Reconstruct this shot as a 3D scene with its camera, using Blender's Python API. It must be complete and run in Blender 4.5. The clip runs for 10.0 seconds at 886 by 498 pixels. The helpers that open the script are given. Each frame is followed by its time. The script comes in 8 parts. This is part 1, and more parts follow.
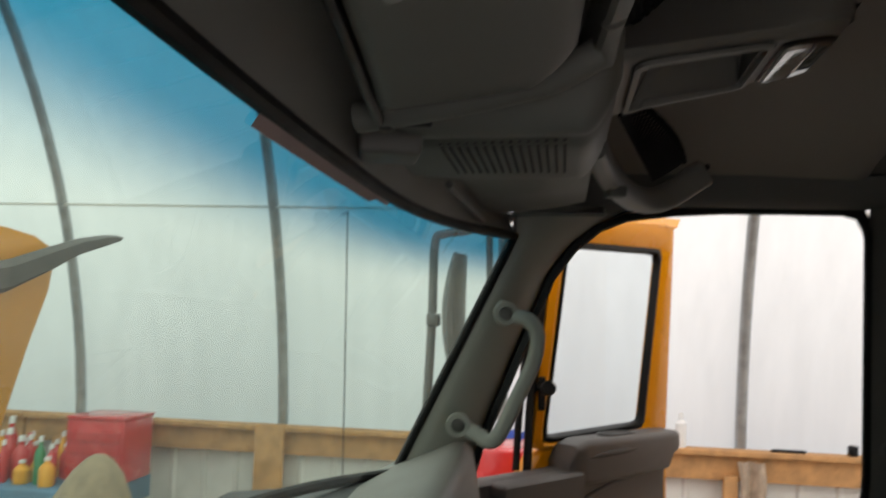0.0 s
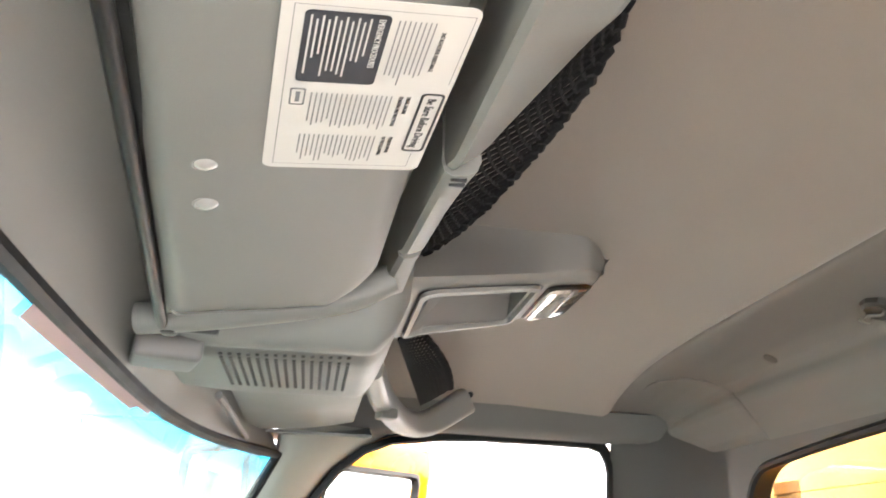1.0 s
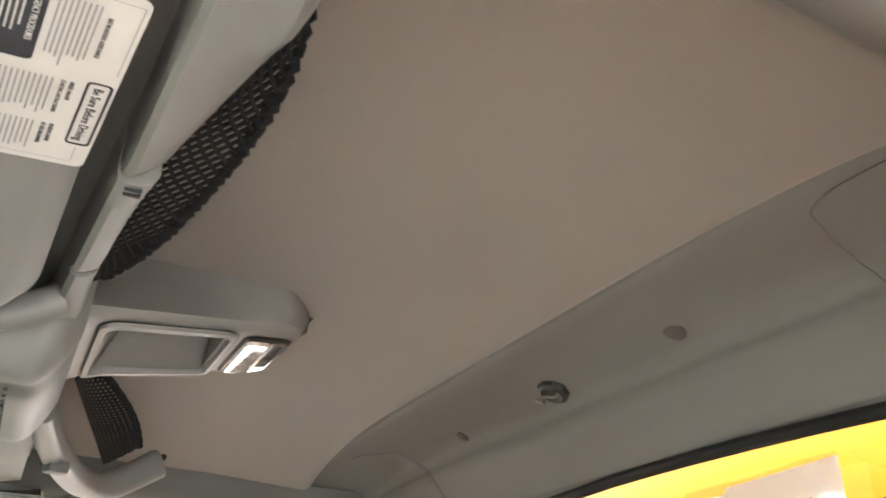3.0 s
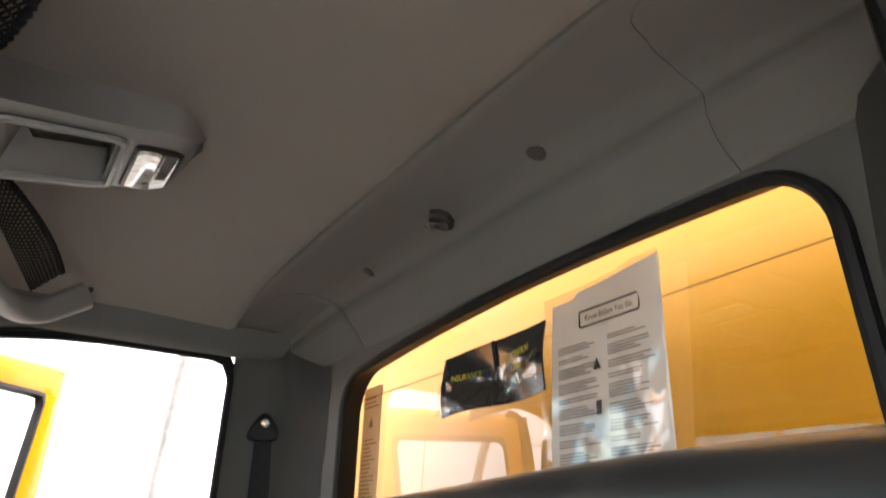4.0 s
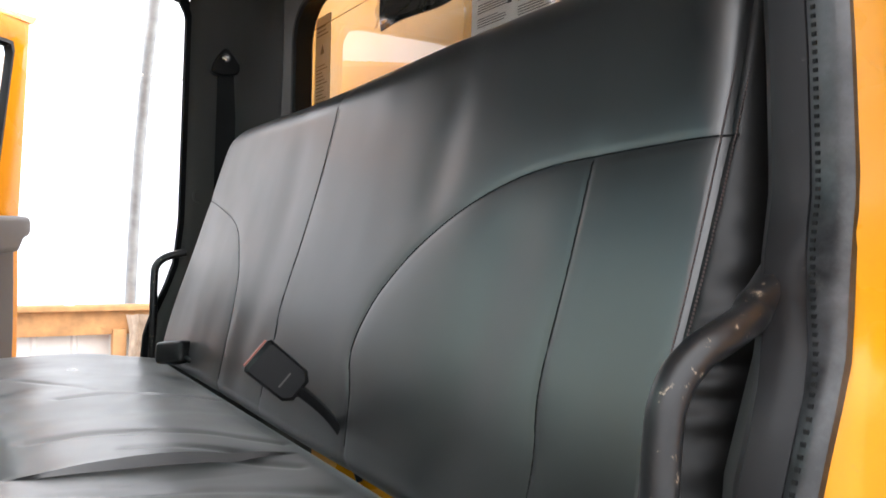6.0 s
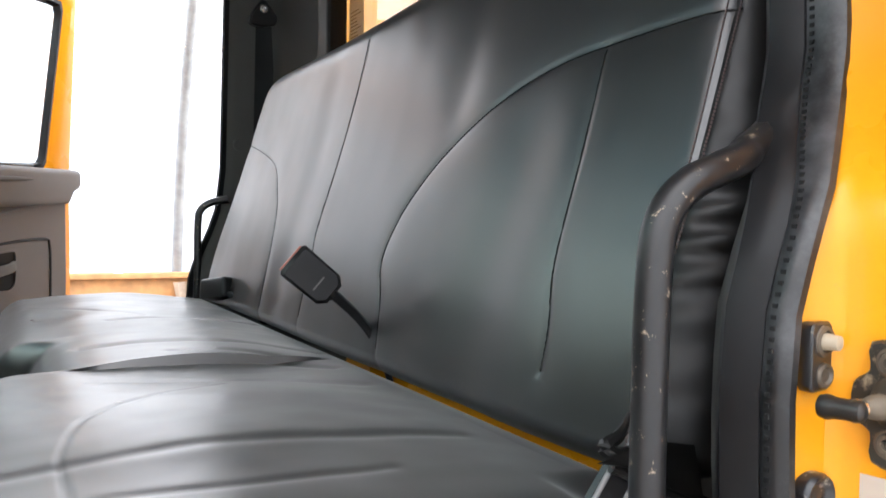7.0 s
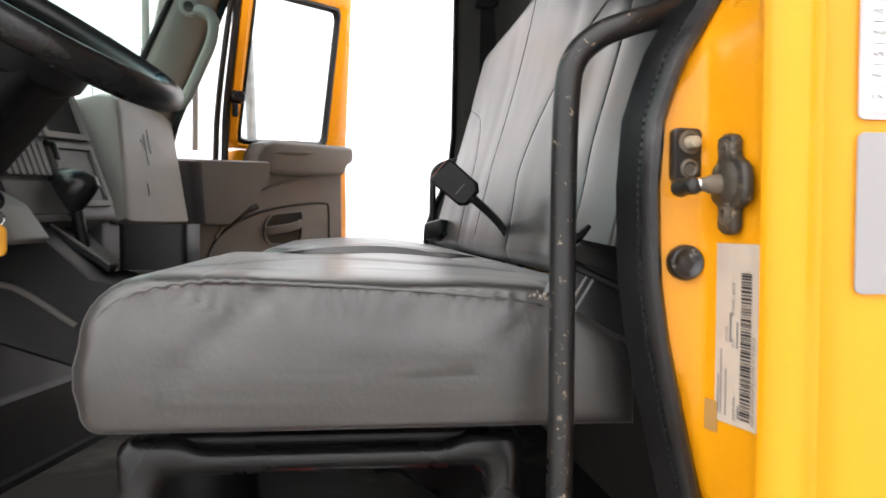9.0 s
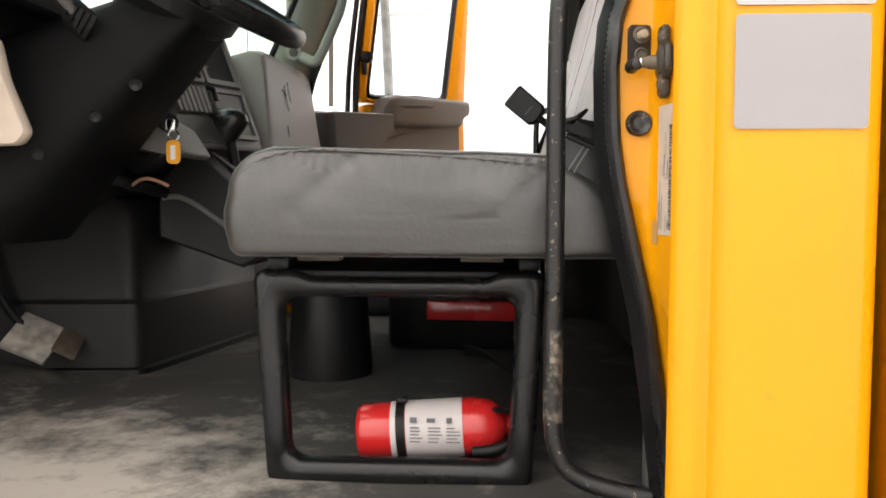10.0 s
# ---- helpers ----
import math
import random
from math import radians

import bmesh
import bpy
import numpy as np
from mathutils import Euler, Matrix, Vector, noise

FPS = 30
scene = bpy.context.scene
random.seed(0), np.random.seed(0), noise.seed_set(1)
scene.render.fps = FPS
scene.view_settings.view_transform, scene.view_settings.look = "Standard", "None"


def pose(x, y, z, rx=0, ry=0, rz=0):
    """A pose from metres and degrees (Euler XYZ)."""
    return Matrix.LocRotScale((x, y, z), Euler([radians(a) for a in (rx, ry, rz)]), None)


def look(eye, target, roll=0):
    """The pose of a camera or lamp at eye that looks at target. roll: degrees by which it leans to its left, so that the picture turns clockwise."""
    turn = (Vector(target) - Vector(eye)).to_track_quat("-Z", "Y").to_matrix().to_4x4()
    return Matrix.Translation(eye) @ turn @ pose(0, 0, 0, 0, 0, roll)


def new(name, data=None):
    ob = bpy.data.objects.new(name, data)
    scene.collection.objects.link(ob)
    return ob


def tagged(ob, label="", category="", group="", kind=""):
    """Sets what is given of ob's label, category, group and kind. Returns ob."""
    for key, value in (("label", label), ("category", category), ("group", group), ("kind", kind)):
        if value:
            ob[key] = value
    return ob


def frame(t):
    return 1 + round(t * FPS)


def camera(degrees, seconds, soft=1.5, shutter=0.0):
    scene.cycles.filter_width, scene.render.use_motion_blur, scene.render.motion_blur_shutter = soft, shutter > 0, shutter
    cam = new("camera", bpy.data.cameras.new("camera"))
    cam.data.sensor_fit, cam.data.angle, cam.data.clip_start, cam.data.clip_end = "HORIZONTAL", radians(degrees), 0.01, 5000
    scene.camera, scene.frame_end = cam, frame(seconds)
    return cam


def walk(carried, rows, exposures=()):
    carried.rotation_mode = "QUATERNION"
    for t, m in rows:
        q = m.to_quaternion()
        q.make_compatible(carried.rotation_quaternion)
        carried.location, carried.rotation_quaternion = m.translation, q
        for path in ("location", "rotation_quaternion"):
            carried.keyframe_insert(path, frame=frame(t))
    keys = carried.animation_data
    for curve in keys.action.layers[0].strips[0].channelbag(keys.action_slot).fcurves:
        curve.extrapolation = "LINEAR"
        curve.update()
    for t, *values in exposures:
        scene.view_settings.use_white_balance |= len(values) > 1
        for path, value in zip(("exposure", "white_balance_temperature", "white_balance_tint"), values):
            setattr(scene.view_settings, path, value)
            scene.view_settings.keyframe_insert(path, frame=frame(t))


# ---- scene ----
# Cab of a yellow work truck inside a hoop shed. x runs to the rear, y to the passenger side, z up.
cam = camera(57.39, 10.0, soft=1.6, shutter=0.25)
PATH = [
    (0, (0.0711, 0.0314, 2.2973), (-0.2263, 2.0015, 2.4713), 1.89),
    (0.2, (0.065, 0.012, 2.297), (-0.090, 1.980, 2.614), 2.3),
    (0.5, (0.0538, 0.0173, 2.2986), (0.0615, 1.9528, 2.8025), 2.55),
    (0.7, (0.046, 0.0155, 2.298), (0.186, 1.9205, 2.891), 2.6),
    (1, (0.0424, 0.0279, 2.2947), (0.3047, 1.8769, 3.0106), 2.61),
    (1.2, (0.0405, 0.031, 2.2925), (0.3875, 1.839, 3.0765), 2.8),
    (1.5, (0.0372, 0.0401, 2.2907), (0.4913, 1.7866, 3.1530), 2.90),
    (2, (0.0340, 0.0560, 2.2879), (0.6309, 1.7240, 3.2159), 2.71),
    (2.2, (0.0405, 0.0595, 2.2889), (0.6835, 1.7085, 3.2203), 2.96),
    (3.3, (0.1277, -0.0129, 2.2159), (0.9683, 1.5477, 3.1421), 1.93),
    (3.5, (0.1488, -0.0354, 2.1778), (1.0068, 1.5316, 3.0769), 2.31),
    (4, (0.2025, -0.0781, 2.1182), (1.1062, 1.5528, 2.8416), 2.26),
    (4.5, (0.2488, -0.0994, 2.0895), (1.1995, 1.5936, 2.5692), 2.19),
    (4.7, (0.2500, -0.121, 2.0755), (1.238, 1.580, 2.4385), 1.7),
    (5, (0.2319, -0.1540, 2.0430), (1.2618, 1.5477, 2.2516), 1.52),
    (5.5, (0.2283, -0.1968, 2.0005), (1.2694, 1.5095, 2.0653), 1.52),
    (5.7, (0.2218, -0.2045, 1.9838), (1.2630, 1.5029, 2.0098), 1.31),
    (7, (0.2130, -0.2640, 1.8713), (1.1543, 1.4995, 1.8078), 0.86),
    (7.5, (0.2287, -0.2973, 1.8316), (1.0341, 1.5324, 1.7727), 1.03),
    (7.8, (0.245, -0.328, 1.815), (0.958, 1.539, 1.746), 0.6),
    (8, (0.2614, -0.3489, 1.7989), (0.9004, 1.5451, 1.7321), 0.68),
    (8.5, (0.3057, -0.4174, 1.7775), (0.7577, 1.5295, 1.7069), 0.27),
    (8.8, (0.342, -0.488, 1.755), (0.668, 1.484, 1.689), 0.3),
    (9, (0.3771, -0.5529, 1.7392), (0.6128, 1.4322, 1.6772), 0.39),
    (9.3, (0.435, -0.662, 1.700), (0.524, 1.335, 1.632), 0.3),
    (9.5, (0.4640, -0.7200, 1.6822), (0.4760, 1.2777, 1.5864), 0.22),
    (10, (0.4817, -0.8411, 1.6270), (0.3650, 1.1517, 1.5042), 0.17),
]
EXPOSURES = [(0.0, 1.05, 6600, 10.0), (0.45, 2.02, 6700, 0.0), (1.0, 4.7, 6400, 10.0), (1.5, 4.75, 6250, 10.0), (2.0, 4.55, 6200, 10.0), (3.5, 4.2, 6600, 10.0), (4.0, 3.3, 6250, 10.0), (4.5, 2.65, 6050, 10.0), (5.0, 2.38, 6050, 10.0), (7.0, 2.70, 5900, 10.0), (7.5, 2.64, 6000, 10.0), (8.2, 2.36, 6050, 10.0), (8.6, 2.38, 6080, 10.0), (9.3, 2.27, 6400, 10.0), (10.0, 2.2, 6650, 10.0)]
walk(cam, [(t, look(eye, target, roll)) for t, eye, target, roll in PATH], EXPOSURES)

# ---- daylight through the translucent cover ----
world = bpy.data.worlds.new("daylight")
scene.world = world
world.use_nodes = True
sky = world.node_tree.nodes.new("ShaderNodeTexSky")
sky.sky_type, sky.sun_disc = "NISHITA", False
sky.sun_elevation, sky.sun_rotation = radians(60), radians(110)
world.node_tree.links.new(sky.outputs[0], world.node_tree.nodes["Background"].inputs[0])
world.node_tree.nodes["Background"].inputs[1].default_value = 0.09
sun = new("sun", bpy.data.lights.new("sun", "SUN"))
sun.data.energy, sun.data.angle, sun.data.color = 4.6, radians(2.0), (1.0, 0.94, 0.86)
sun.matrix_world = look((4.0, 0.2, 14.0), (0, 1, 1.5))

# ---- materials ----
def mat(name, base, rough=0.5, metal=0.0, vary=0.12, scale=6.0, grain=0.0, grain_scale=400.0, dirt=None, dirt_amount=0.0, dirt_scale=9.0, coat=0.0, sheen=0.0, rough_vary=0.08, soft=0.12, spec=0.5):
    """A surface with broad mottling, fine grain relief and optional dirt patches, in metres."""
    m = bpy.data.materials.new(name)
    m.use_nodes = True
    t = m.node_tree
    n, ln = t.nodes, t.links
    b = n["Principled BSDF"]
    co = n.new("ShaderNodeTexCoord")
    broad = n.new("ShaderNodeTexNoise")
    broad.inputs["Scale"].default_value, broad.inputs["Detail"].default_value = scale, 5
    ln.new(co.outputs["Object"], broad.inputs["Vector"])
    ramp = n.new("ShaderNodeMapRange")
    ramp.inputs[1].default_value, ramp.inputs[2].default_value = 0.3, 0.7
    ramp.inputs[3].default_value, ramp.inputs[4].default_value = 1 - vary, 1 + vary
    ln.new(broad.outputs[0], ramp.inputs[0])
    mul = n.new("ShaderNodeVectorMath")
    mul.operation = "SCALE"
    mul.inputs[0].default_value = base
    ln.new(ramp.outputs[0], mul.inputs["Scale"])
    colour = mul.outputs[0]
    rr = n.new("ShaderNodeMapRange")
    rr.inputs[1].default_value, rr.inputs[2].default_value = 0.3, 0.7
    rr.inputs[3].default_value, rr.inputs[4].default_value = max(rough - rough_vary, 0.02), min(rough + rough_vary, 1)
    ln.new(broad.outputs[0], rr.inputs[0])
    if dirt:
        spots = n.new("ShaderNodeTexNoise")
        spots.inputs["Scale"].default_value, spots.inputs["Detail"].default_value, spots.inputs["Roughness"].default_value = dirt_scale, 8, 0.7
        ln.new(co.outputs["Object"], spots.inputs["Vector"])
        mask = n.new("ShaderNodeMapRange")
        mask.inputs[1].default_value, mask.inputs[2].default_value = 0.68 - dirt_amount, 0.68 + soft - dirt_amount
        ln.new(spots.outputs[0], mask.inputs[0])
        mix = n.new("ShaderNodeMix")
        mix.data_type = "RGBA"
        ln.new(mask.outputs[0], mix.inputs["Factor"])
        ln.new(colour, mix.inputs[6])
        mix.inputs[7].default_value = (*dirt, 1)
        colour = mix.outputs[2]
    ln.new(colour, b.inputs["Base Color"])
    ln.new(rr.outputs[0], b.inputs["Roughness"])
    b.inputs["Metallic"].default_value = metal
    b.inputs["Specular IOR Level"].default_value = spec
    b.inputs["Coat Weight"].default_value = coat
    b.inputs["Coat Roughness"].default_value = 0.08
    b.inputs["Sheen Weight"].default_value = sheen
    b.inputs["Sheen Roughness"].default_value = 0.35
    if grain:
        fine = n.new("ShaderNodeTexNoise")
        fine.inputs["Scale"].default_value, fine.inputs["Detail"].default_value = grain_scale, 3
        ln.new(co.outputs["Object"], fine.inputs["Vector"])
        bump = n.new("ShaderNodeBump")
        bump.inputs["Strength"].default_value, bump.inputs["Distance"].default_value = grain, 0.001
        ln.new(fine.outputs[0], bump.inputs["Height"])
        ln.new(bump.outputs[0], b.inputs["Normal"])
    return m


def clear(name, tint, gloss=0.06, band=None, face=0.04, dust=0.0):
    """A pane: light goes through it tinted, with a mirror-like gloss at grazing angles and a film of dust. band: the colour of a shade band that fades in towards the top edge."""
    m = bpy.data.materials.new(name)
    m.use_nodes = True
    t = m.node_tree
    n, ln = t.nodes, t.links
    n.remove(n["Principled BSDF"])
    through_ = n.new("ShaderNodeBsdfTransparent")
    through_.inputs[0].default_value = (*tint, 1)
    if band:
        co, sep, fade, mix = n.new("ShaderNodeTexCoord"), n.new("ShaderNodeSeparateXYZ"), n.new("ShaderNodeMapRange"), n.new("ShaderNodeMix")
        mix.data_type = "RGBA"
        fade.interpolation_type = "SMOOTHSTEP"
        fade.inputs[1].default_value, fade.inputs[2].default_value = 0.785, 0.95
        ln.new(co.outputs["UV"], sep.inputs[0])
        ln.new(sep.outputs[1], fade.inputs[0])
        ln.new(fade.outputs[0], mix.inputs["Factor"])
        mix.inputs[6].default_value, mix.inputs[7].default_value = (*tint, 1), (*band, 1)
        ln.new(mix.outputs[2], through_.inputs[0])
    shine, fres, both = n.new("ShaderNodeBsdfGlossy"), n.new("ShaderNodeLayerWeight"), n.new("ShaderNodeMixShader")
    shine.inputs["Roughness"].default_value = gloss
    fres.inputs[0].default_value = 0.5
    rise, lift = n.new("ShaderNodeMath"), n.new("ShaderNodeMapRange")
    rise.operation = "POWER"
    rise.inputs[1].default_value = 5.0
    ln.new(fres.outputs["Facing"], rise.inputs[0])
    lift.inputs[3].default_value, lift.inputs[4].default_value = face, 0.5
    ln.new(rise.outputs[0], lift.inputs[0])
    ln.new(lift.outputs[0], both.inputs[0])
    ln.new(through_.outputs[0], both.inputs[1])
    ln.new(shine.outputs[0], both.inputs[2])
    last = both.outputs[0]
    if dust:
        haze, veil = n.new("ShaderNodeBsdfTranslucent"), n.new("ShaderNodeMixShader")
        haze.inputs[0].default_value = (0.62, 0.72, 0.68, 1)
        veil.inputs[0].default_value = dust
        ln.new(last, veil.inputs[1])
        ln.new(haze.outputs[0], veil.inputs[2])
        last = veil.outputs[0]
    ln.new(last, n["Material Output"].inputs[0])
    return m


def thin_paper(name, base, soak=0.4):
    """Paper or film print: a share of the light soaks through it."""
    m = mat(name, base, 0.6, vary=0.04)
    n, ln = m.node_tree.nodes, m.node_tree.links
    soft, both = n.new("ShaderNodeBsdfTranslucent"), n.new("ShaderNodeMixShader")
    soft.inputs[0].default_value = (*base, 1)
    both.inputs[0].default_value = soak
    ln.new(n["Principled BSDF"].outputs[0], both.inputs[1])
    ln.new(soft.outputs[0], both.inputs[2])
    ln.new(both.outputs[0], n["Material Output"].inputs[0])
    return m


def cover_material():
    """White woven plastic sheet: half of the daylight scatters through it."""
    m = bpy.data.materials.new("white_cover")
    m.use_nodes = True
    t = m.node_tree
    n, ln = t.nodes, t.links
    n.remove(n["Principled BSDF"])
    co, wave, ramp = n.new("ShaderNodeTexCoord"), n.new("ShaderNodeTexNoise"), n.new("ShaderNodeMapRange")
    stretch = n.new("ShaderNodeMapping")
    stretch.inputs["Scale"].default_value = (5.0, 5.0, 0.25)
    ln.new(co.outputs["Object"], stretch.inputs[0])
    wave.inputs["Scale"].default_value, wave.inputs["Detail"].default_value = 1.6, 6
    ln.new(stretch.outputs[0], wave.inputs["Vector"])
    ramp.inputs[1].default_value, ramp.inputs[2].default_value, ramp.inputs[3].default_value, ramp.inputs[4].default_value = 0.3, 0.7, 0.93, 1.0
    ln.new(wave.outputs[0], ramp.inputs[0])
    tint = n.new("ShaderNodeVectorMath")
    tint.operation = "SCALE"
    tint.inputs[0].default_value = (0.83, 0.805, 0.77)
    ln.new(ramp.outputs[0], tint.inputs["Scale"])
    a, b, mix = n.new("ShaderNodeBsdfTranslucent"), n.new("ShaderNodeBsdfDiffuse"), n.new("ShaderNodeMixShader")
    ln.new(tint.outputs[0], a.inputs[0])
    ln.new(tint.outputs[0], b.inputs[0])
    mix.inputs[0].default_value = 0.35
    ln.new(a.outputs[0], mix.inputs[1])
    ln.new(b.outputs[0], mix.inputs[2])
    ln.new(mix.outputs[0], n["Material Output"].inputs[0])
    return m


HEADLINER = mat("headliner_cloth", (0.180, 0.162, 0.141), 0.95, vary=0.06, scale=3, grain=0.5, grain_scale=900, sheen=0.2)
TRIM = mat("grey_moulded_plastic", (0.122, 0.124, 0.116), 0.55, vary=0.05, grain=0.35, grain_scale=1400)
CONSOLE_TRIM = mat("pale_grey_console_plastic", (0.155, 0.153, 0.143), 0.5, vary=0.05, grain=0.3, grain_scale=1400)
HEADER_TRIM = mat("greige_header_trim", (0.116, 0.111, 0.099), 0.7, vary=0.06, grain=0.4, grain_scale=1200)
TRIM_DARK = mat("charcoal_moulded_plastic", (0.080, 0.078, 0.072), 0.6, vary=0.08, grain=0.4, grain_scale=1200)
# Paler copy of the grey plastic: windshield light is put into its colour.
POST_TRIM = mat("lit_post_plastic", (0.235, 0.240, 0.215), 0.55, vary=0.06, grain=0.3, grain_scale=1200)
TAUPE = mat("taupe_moulded_plastic", (0.106, 0.102, 0.099), 0.55, vary=0.06, grain=0.4, grain_scale=1100, dirt=(0.15, 0.143, 0.132), dirt_amount=0.02)
BLACK = mat("black_plastic", (0.010, 0.010, 0.0104), 0.38, vary=0.2, grain=0.2, grain_scale=900, dirt=(0.05, 0.047, 0.042), dirt_amount=0.0, spec=0.22)
VINYL = mat("black_vinyl", (0.0130, 0.0133, 0.0134), 0.34, vary=0.18, scale=8, rough_vary=0.03, spec=1.0, sheen=0.07)
CUSHION_VINYL = mat("worn_black_vinyl", (0.0225, 0.0217, 0.0209), 0.33, vary=0.25, scale=7, rough_vary=0.06, spec=0.95, sheen=0.22)
SIDE_HIDE = mat("grained_black_vinyl", (0.0265, 0.0252, 0.0240), 0.37, vary=0.25, scale=8, rough_vary=0.06, spec=1.0, sheen=0.20, grain=0.35, grain_scale=170)
# Matt side covering; its near-black also holds the shade of the gap beside it.
SIDE_VINYL = mat("shaded_matt_vinyl", (0.0045, 0.0044, 0.0043), 0.42, vary=0.2, scale=9, spec=0.38)
STITCH = mat("grey_thread", (0.085, 0.060, 0.057), 0.9)
SEAM_LINE = mat("sunken_seam", (0.006, 0.006, 0.006), 0.8, spec=0.2)
THREAD_DARK = mat("black_thread", (0.010, 0.010, 0.010), 0.8, spec=0.2)
RUBBER = mat("black_rubber", (0.0075, 0.0078, 0.0084), 0.36, spec=0.20, vary=0.25, scale=14, dirt=(0.10, 0.096, 0.088), dirt_amount=0.03, dirt_scale=30)
SEAL_RUBBER = mat("pale_topped_rubber", (0.0085, 0.0088, 0.0094), 0.33, spec=0.45, vary=0.25, scale=14, dirt=(0.10, 0.096, 0.088), dirt_amount=0.03, dirt_scale=30)
TUBE_PAINT = mat("worn_black_paint", (0.0125, 0.0125, 0.013), 0.33, spec=0.42, vary=0.25, dirt=(0.30, 0.235, 0.17), dirt_amount=0.070, dirt_scale=120, soft=0.05)
YELLOW = mat("yellow_paint", (0.74, 0.305, 0.003), 0.30, vary=0.05, scale=3, coat=0.12, spec=0.32, dirt=(0.45, 0.24, 0.05), dirt_amount=0.015, dirt_scale=34)
BODY_YELLOW = mat("body_yellow_paint", (0.53, 0.250, 0.007), 0.40, vary=0.06, scale=3, spec=0.3, dirt=(0.50, 0.32, 0.06), dirt_amount=0.0, dirt_scale=20)
METAL = mat("dirty_steel", (0.105, 0.085, 0.062), 0.55, 0.2, vary=0.3, scale=60)
CHROME = mat("bright_metal", (0.75, 0.75, 0.74), 0.18, 1.0)
LABEL_WHITE = mat("label_paper", (0.40, 0.39, 0.37), 0.6, vary=0.04)
WHITE = mat("white_paper", (0.80, 0.80, 0.785), 0.6, vary=0.03)
CREAM = mat("aged_label", (0.52, 0.44, 0.36), 0.5, vary=0.06, scale=30)
GREY_LABEL = mat("silver_grey_vinyl", (0.42, 0.41, 0.42), 0.35, vary=0.05)
INK = mat("black_ink", (0.02, 0.02, 0.025), 0.6)
INK_GREY = mat("grey_ink", (0.14, 0.14, 0.15), 0.7)
RED = mat("red_enamel", (0.55, 0.02, 0.02), 0.25, vary=0.1, coat=0.5)
WEBBING = mat("black_webbing", (0.009, 0.009, 0.009), 0.85, grain=0.6, grain_scale=1500)
COVER = cover_material()
GASKET = mat("glazing_rubber", (0.009, 0.009, 0.0092), 0.55, spec=0.2, vary=0.2, scale=14)
NET_CORD = mat("black_elastic_cord", (0.0055, 0.0055, 0.006), 0.9, spec=0.15, grain=0.6, grain_scale=1500)
HOOP = mat("galvanised_tube", (0.34, 0.35, 0.35), 0.45, 0.6, vary=0.2, scale=12)
WOOD = mat("pine_lumber", (0.50, 0.27, 0.11), 0.75, vary=0.25, scale=11, dirt=(0.30, 0.15, 0.06), dirt_amount=0.06)
PANEL_WHITE = mat("white_sheet_metal", (0.74, 0.73, 0.70), 0.5, vary=0.08)
FLOOR_MAT = mat("dusty_rubber_mat", (0.045, 0.043, 0.040), 0.8, vary=0.25, scale=5, grain=0.5, grain_scale=500, dirt=(0.28, 0.26, 0.23), dirt_amount=0.16, dirt_scale=6, soft=0.45)
GROUND = mat("packed_gravel", (0.36, 0.34, 0.31), 0.95, vary=0.3, scale=4, grain=0.8, grain_scale=60, dirt=(0.22, 0.205, 0.185), dirt_amount=0.1)
GLASS_REAR = clear("dusty_rear_glass", (0.88, 0.90, 0.88), 0.004, None, 0.13)
GLASS_FRONT = clear("tinted_windshield", (0.63, 0.79, 0.72), 0.0, (0.004, 0.19, 0.32), dust=0.05)
GLASS_DOOR = clear("tinted_door_glass", (0.80, 0.86, 0.88), 0.0)
LAMP_LENS = mat("milky_lens", (0.46, 0.44, 0.41), 0.15, vary=0.45, scale=90, coat=0.6)
BLUE = mat("blue_plastic", (0.02, 0.06, 0.35), 0.5)
GREEN = mat("green_plastic", (0.03, 0.25, 0.10), 0.4)
ORANGE_TAG = mat("orange_tag", (0.85, 0.38, 0.02), 0.35)
MAUVE = mat("mauve_roof_strip", (0.34, 0.25, 0.25), 0.7, vary=0.06)
BURLAP = mat("tan_sacking", (0.33, 0.26, 0.17), 0.95, vary=0.2, scale=20)
MIRROR = mat("mirror_back", (0.16, 0.17, 0.165), 0.5)


def pale_patch(m, spot, reach, colour):
    """A paler patch in a surface's colour round one spot, broken up by noise."""
    n, ln = m.node_tree.nodes, m.node_tree.links
    b = n["Principled BSDF"]
    old = b.inputs["Base Color"].links[0].from_socket
    co, gap, spots, add, mask, mix = n.new("ShaderNodeTexCoord"), n.new("ShaderNodeVectorMath"), n.new("ShaderNodeTexNoise"), n.new("ShaderNodeMath"), n.new("ShaderNodeMapRange"), n.new("ShaderNodeMix")
    gap.operation = "DISTANCE"
    gap.inputs[1].default_value = spot
    ln.new(co.outputs["Object"], gap.inputs[0])
    spots.inputs["Scale"].default_value, spots.inputs["Detail"].default_value, spots.inputs["Roughness"].default_value = 9, 9, 0.72
    ln.new(co.outputs["Object"], spots.inputs["Vector"])
    add.operation = "MULTIPLY_ADD"
    add.inputs[1].default_value = -1.6
    ln.new(spots.outputs[0], add.inputs[0])
    ln.new(gap.outputs["Value"], add.inputs[2])
    mask.inputs[1].default_value, mask.inputs[2].default_value, mask.inputs[3].default_value, mask.inputs[4].default_value = reach - 1.05, reach - 0.65, 1.0, 0.0
    ln.new(add.outputs[0], mask.inputs[0])
    mix.data_type = "RGBA"
    ln.new(mask.outputs[0], mix.inputs["Factor"])
    ln.new(old, mix.inputs[6])
    mix.inputs[7].default_value = (*colour, 1)
    ln.new(mix.outputs[2], b.inputs["Base Color"])


# Floor patch: dried mud and the sunlit floor, both in one pale colour.
pale_patch(FLOOR_MAT, (-0.22, 0.10, 1.24), 0.42, (0.38, 0.35, 0.31))
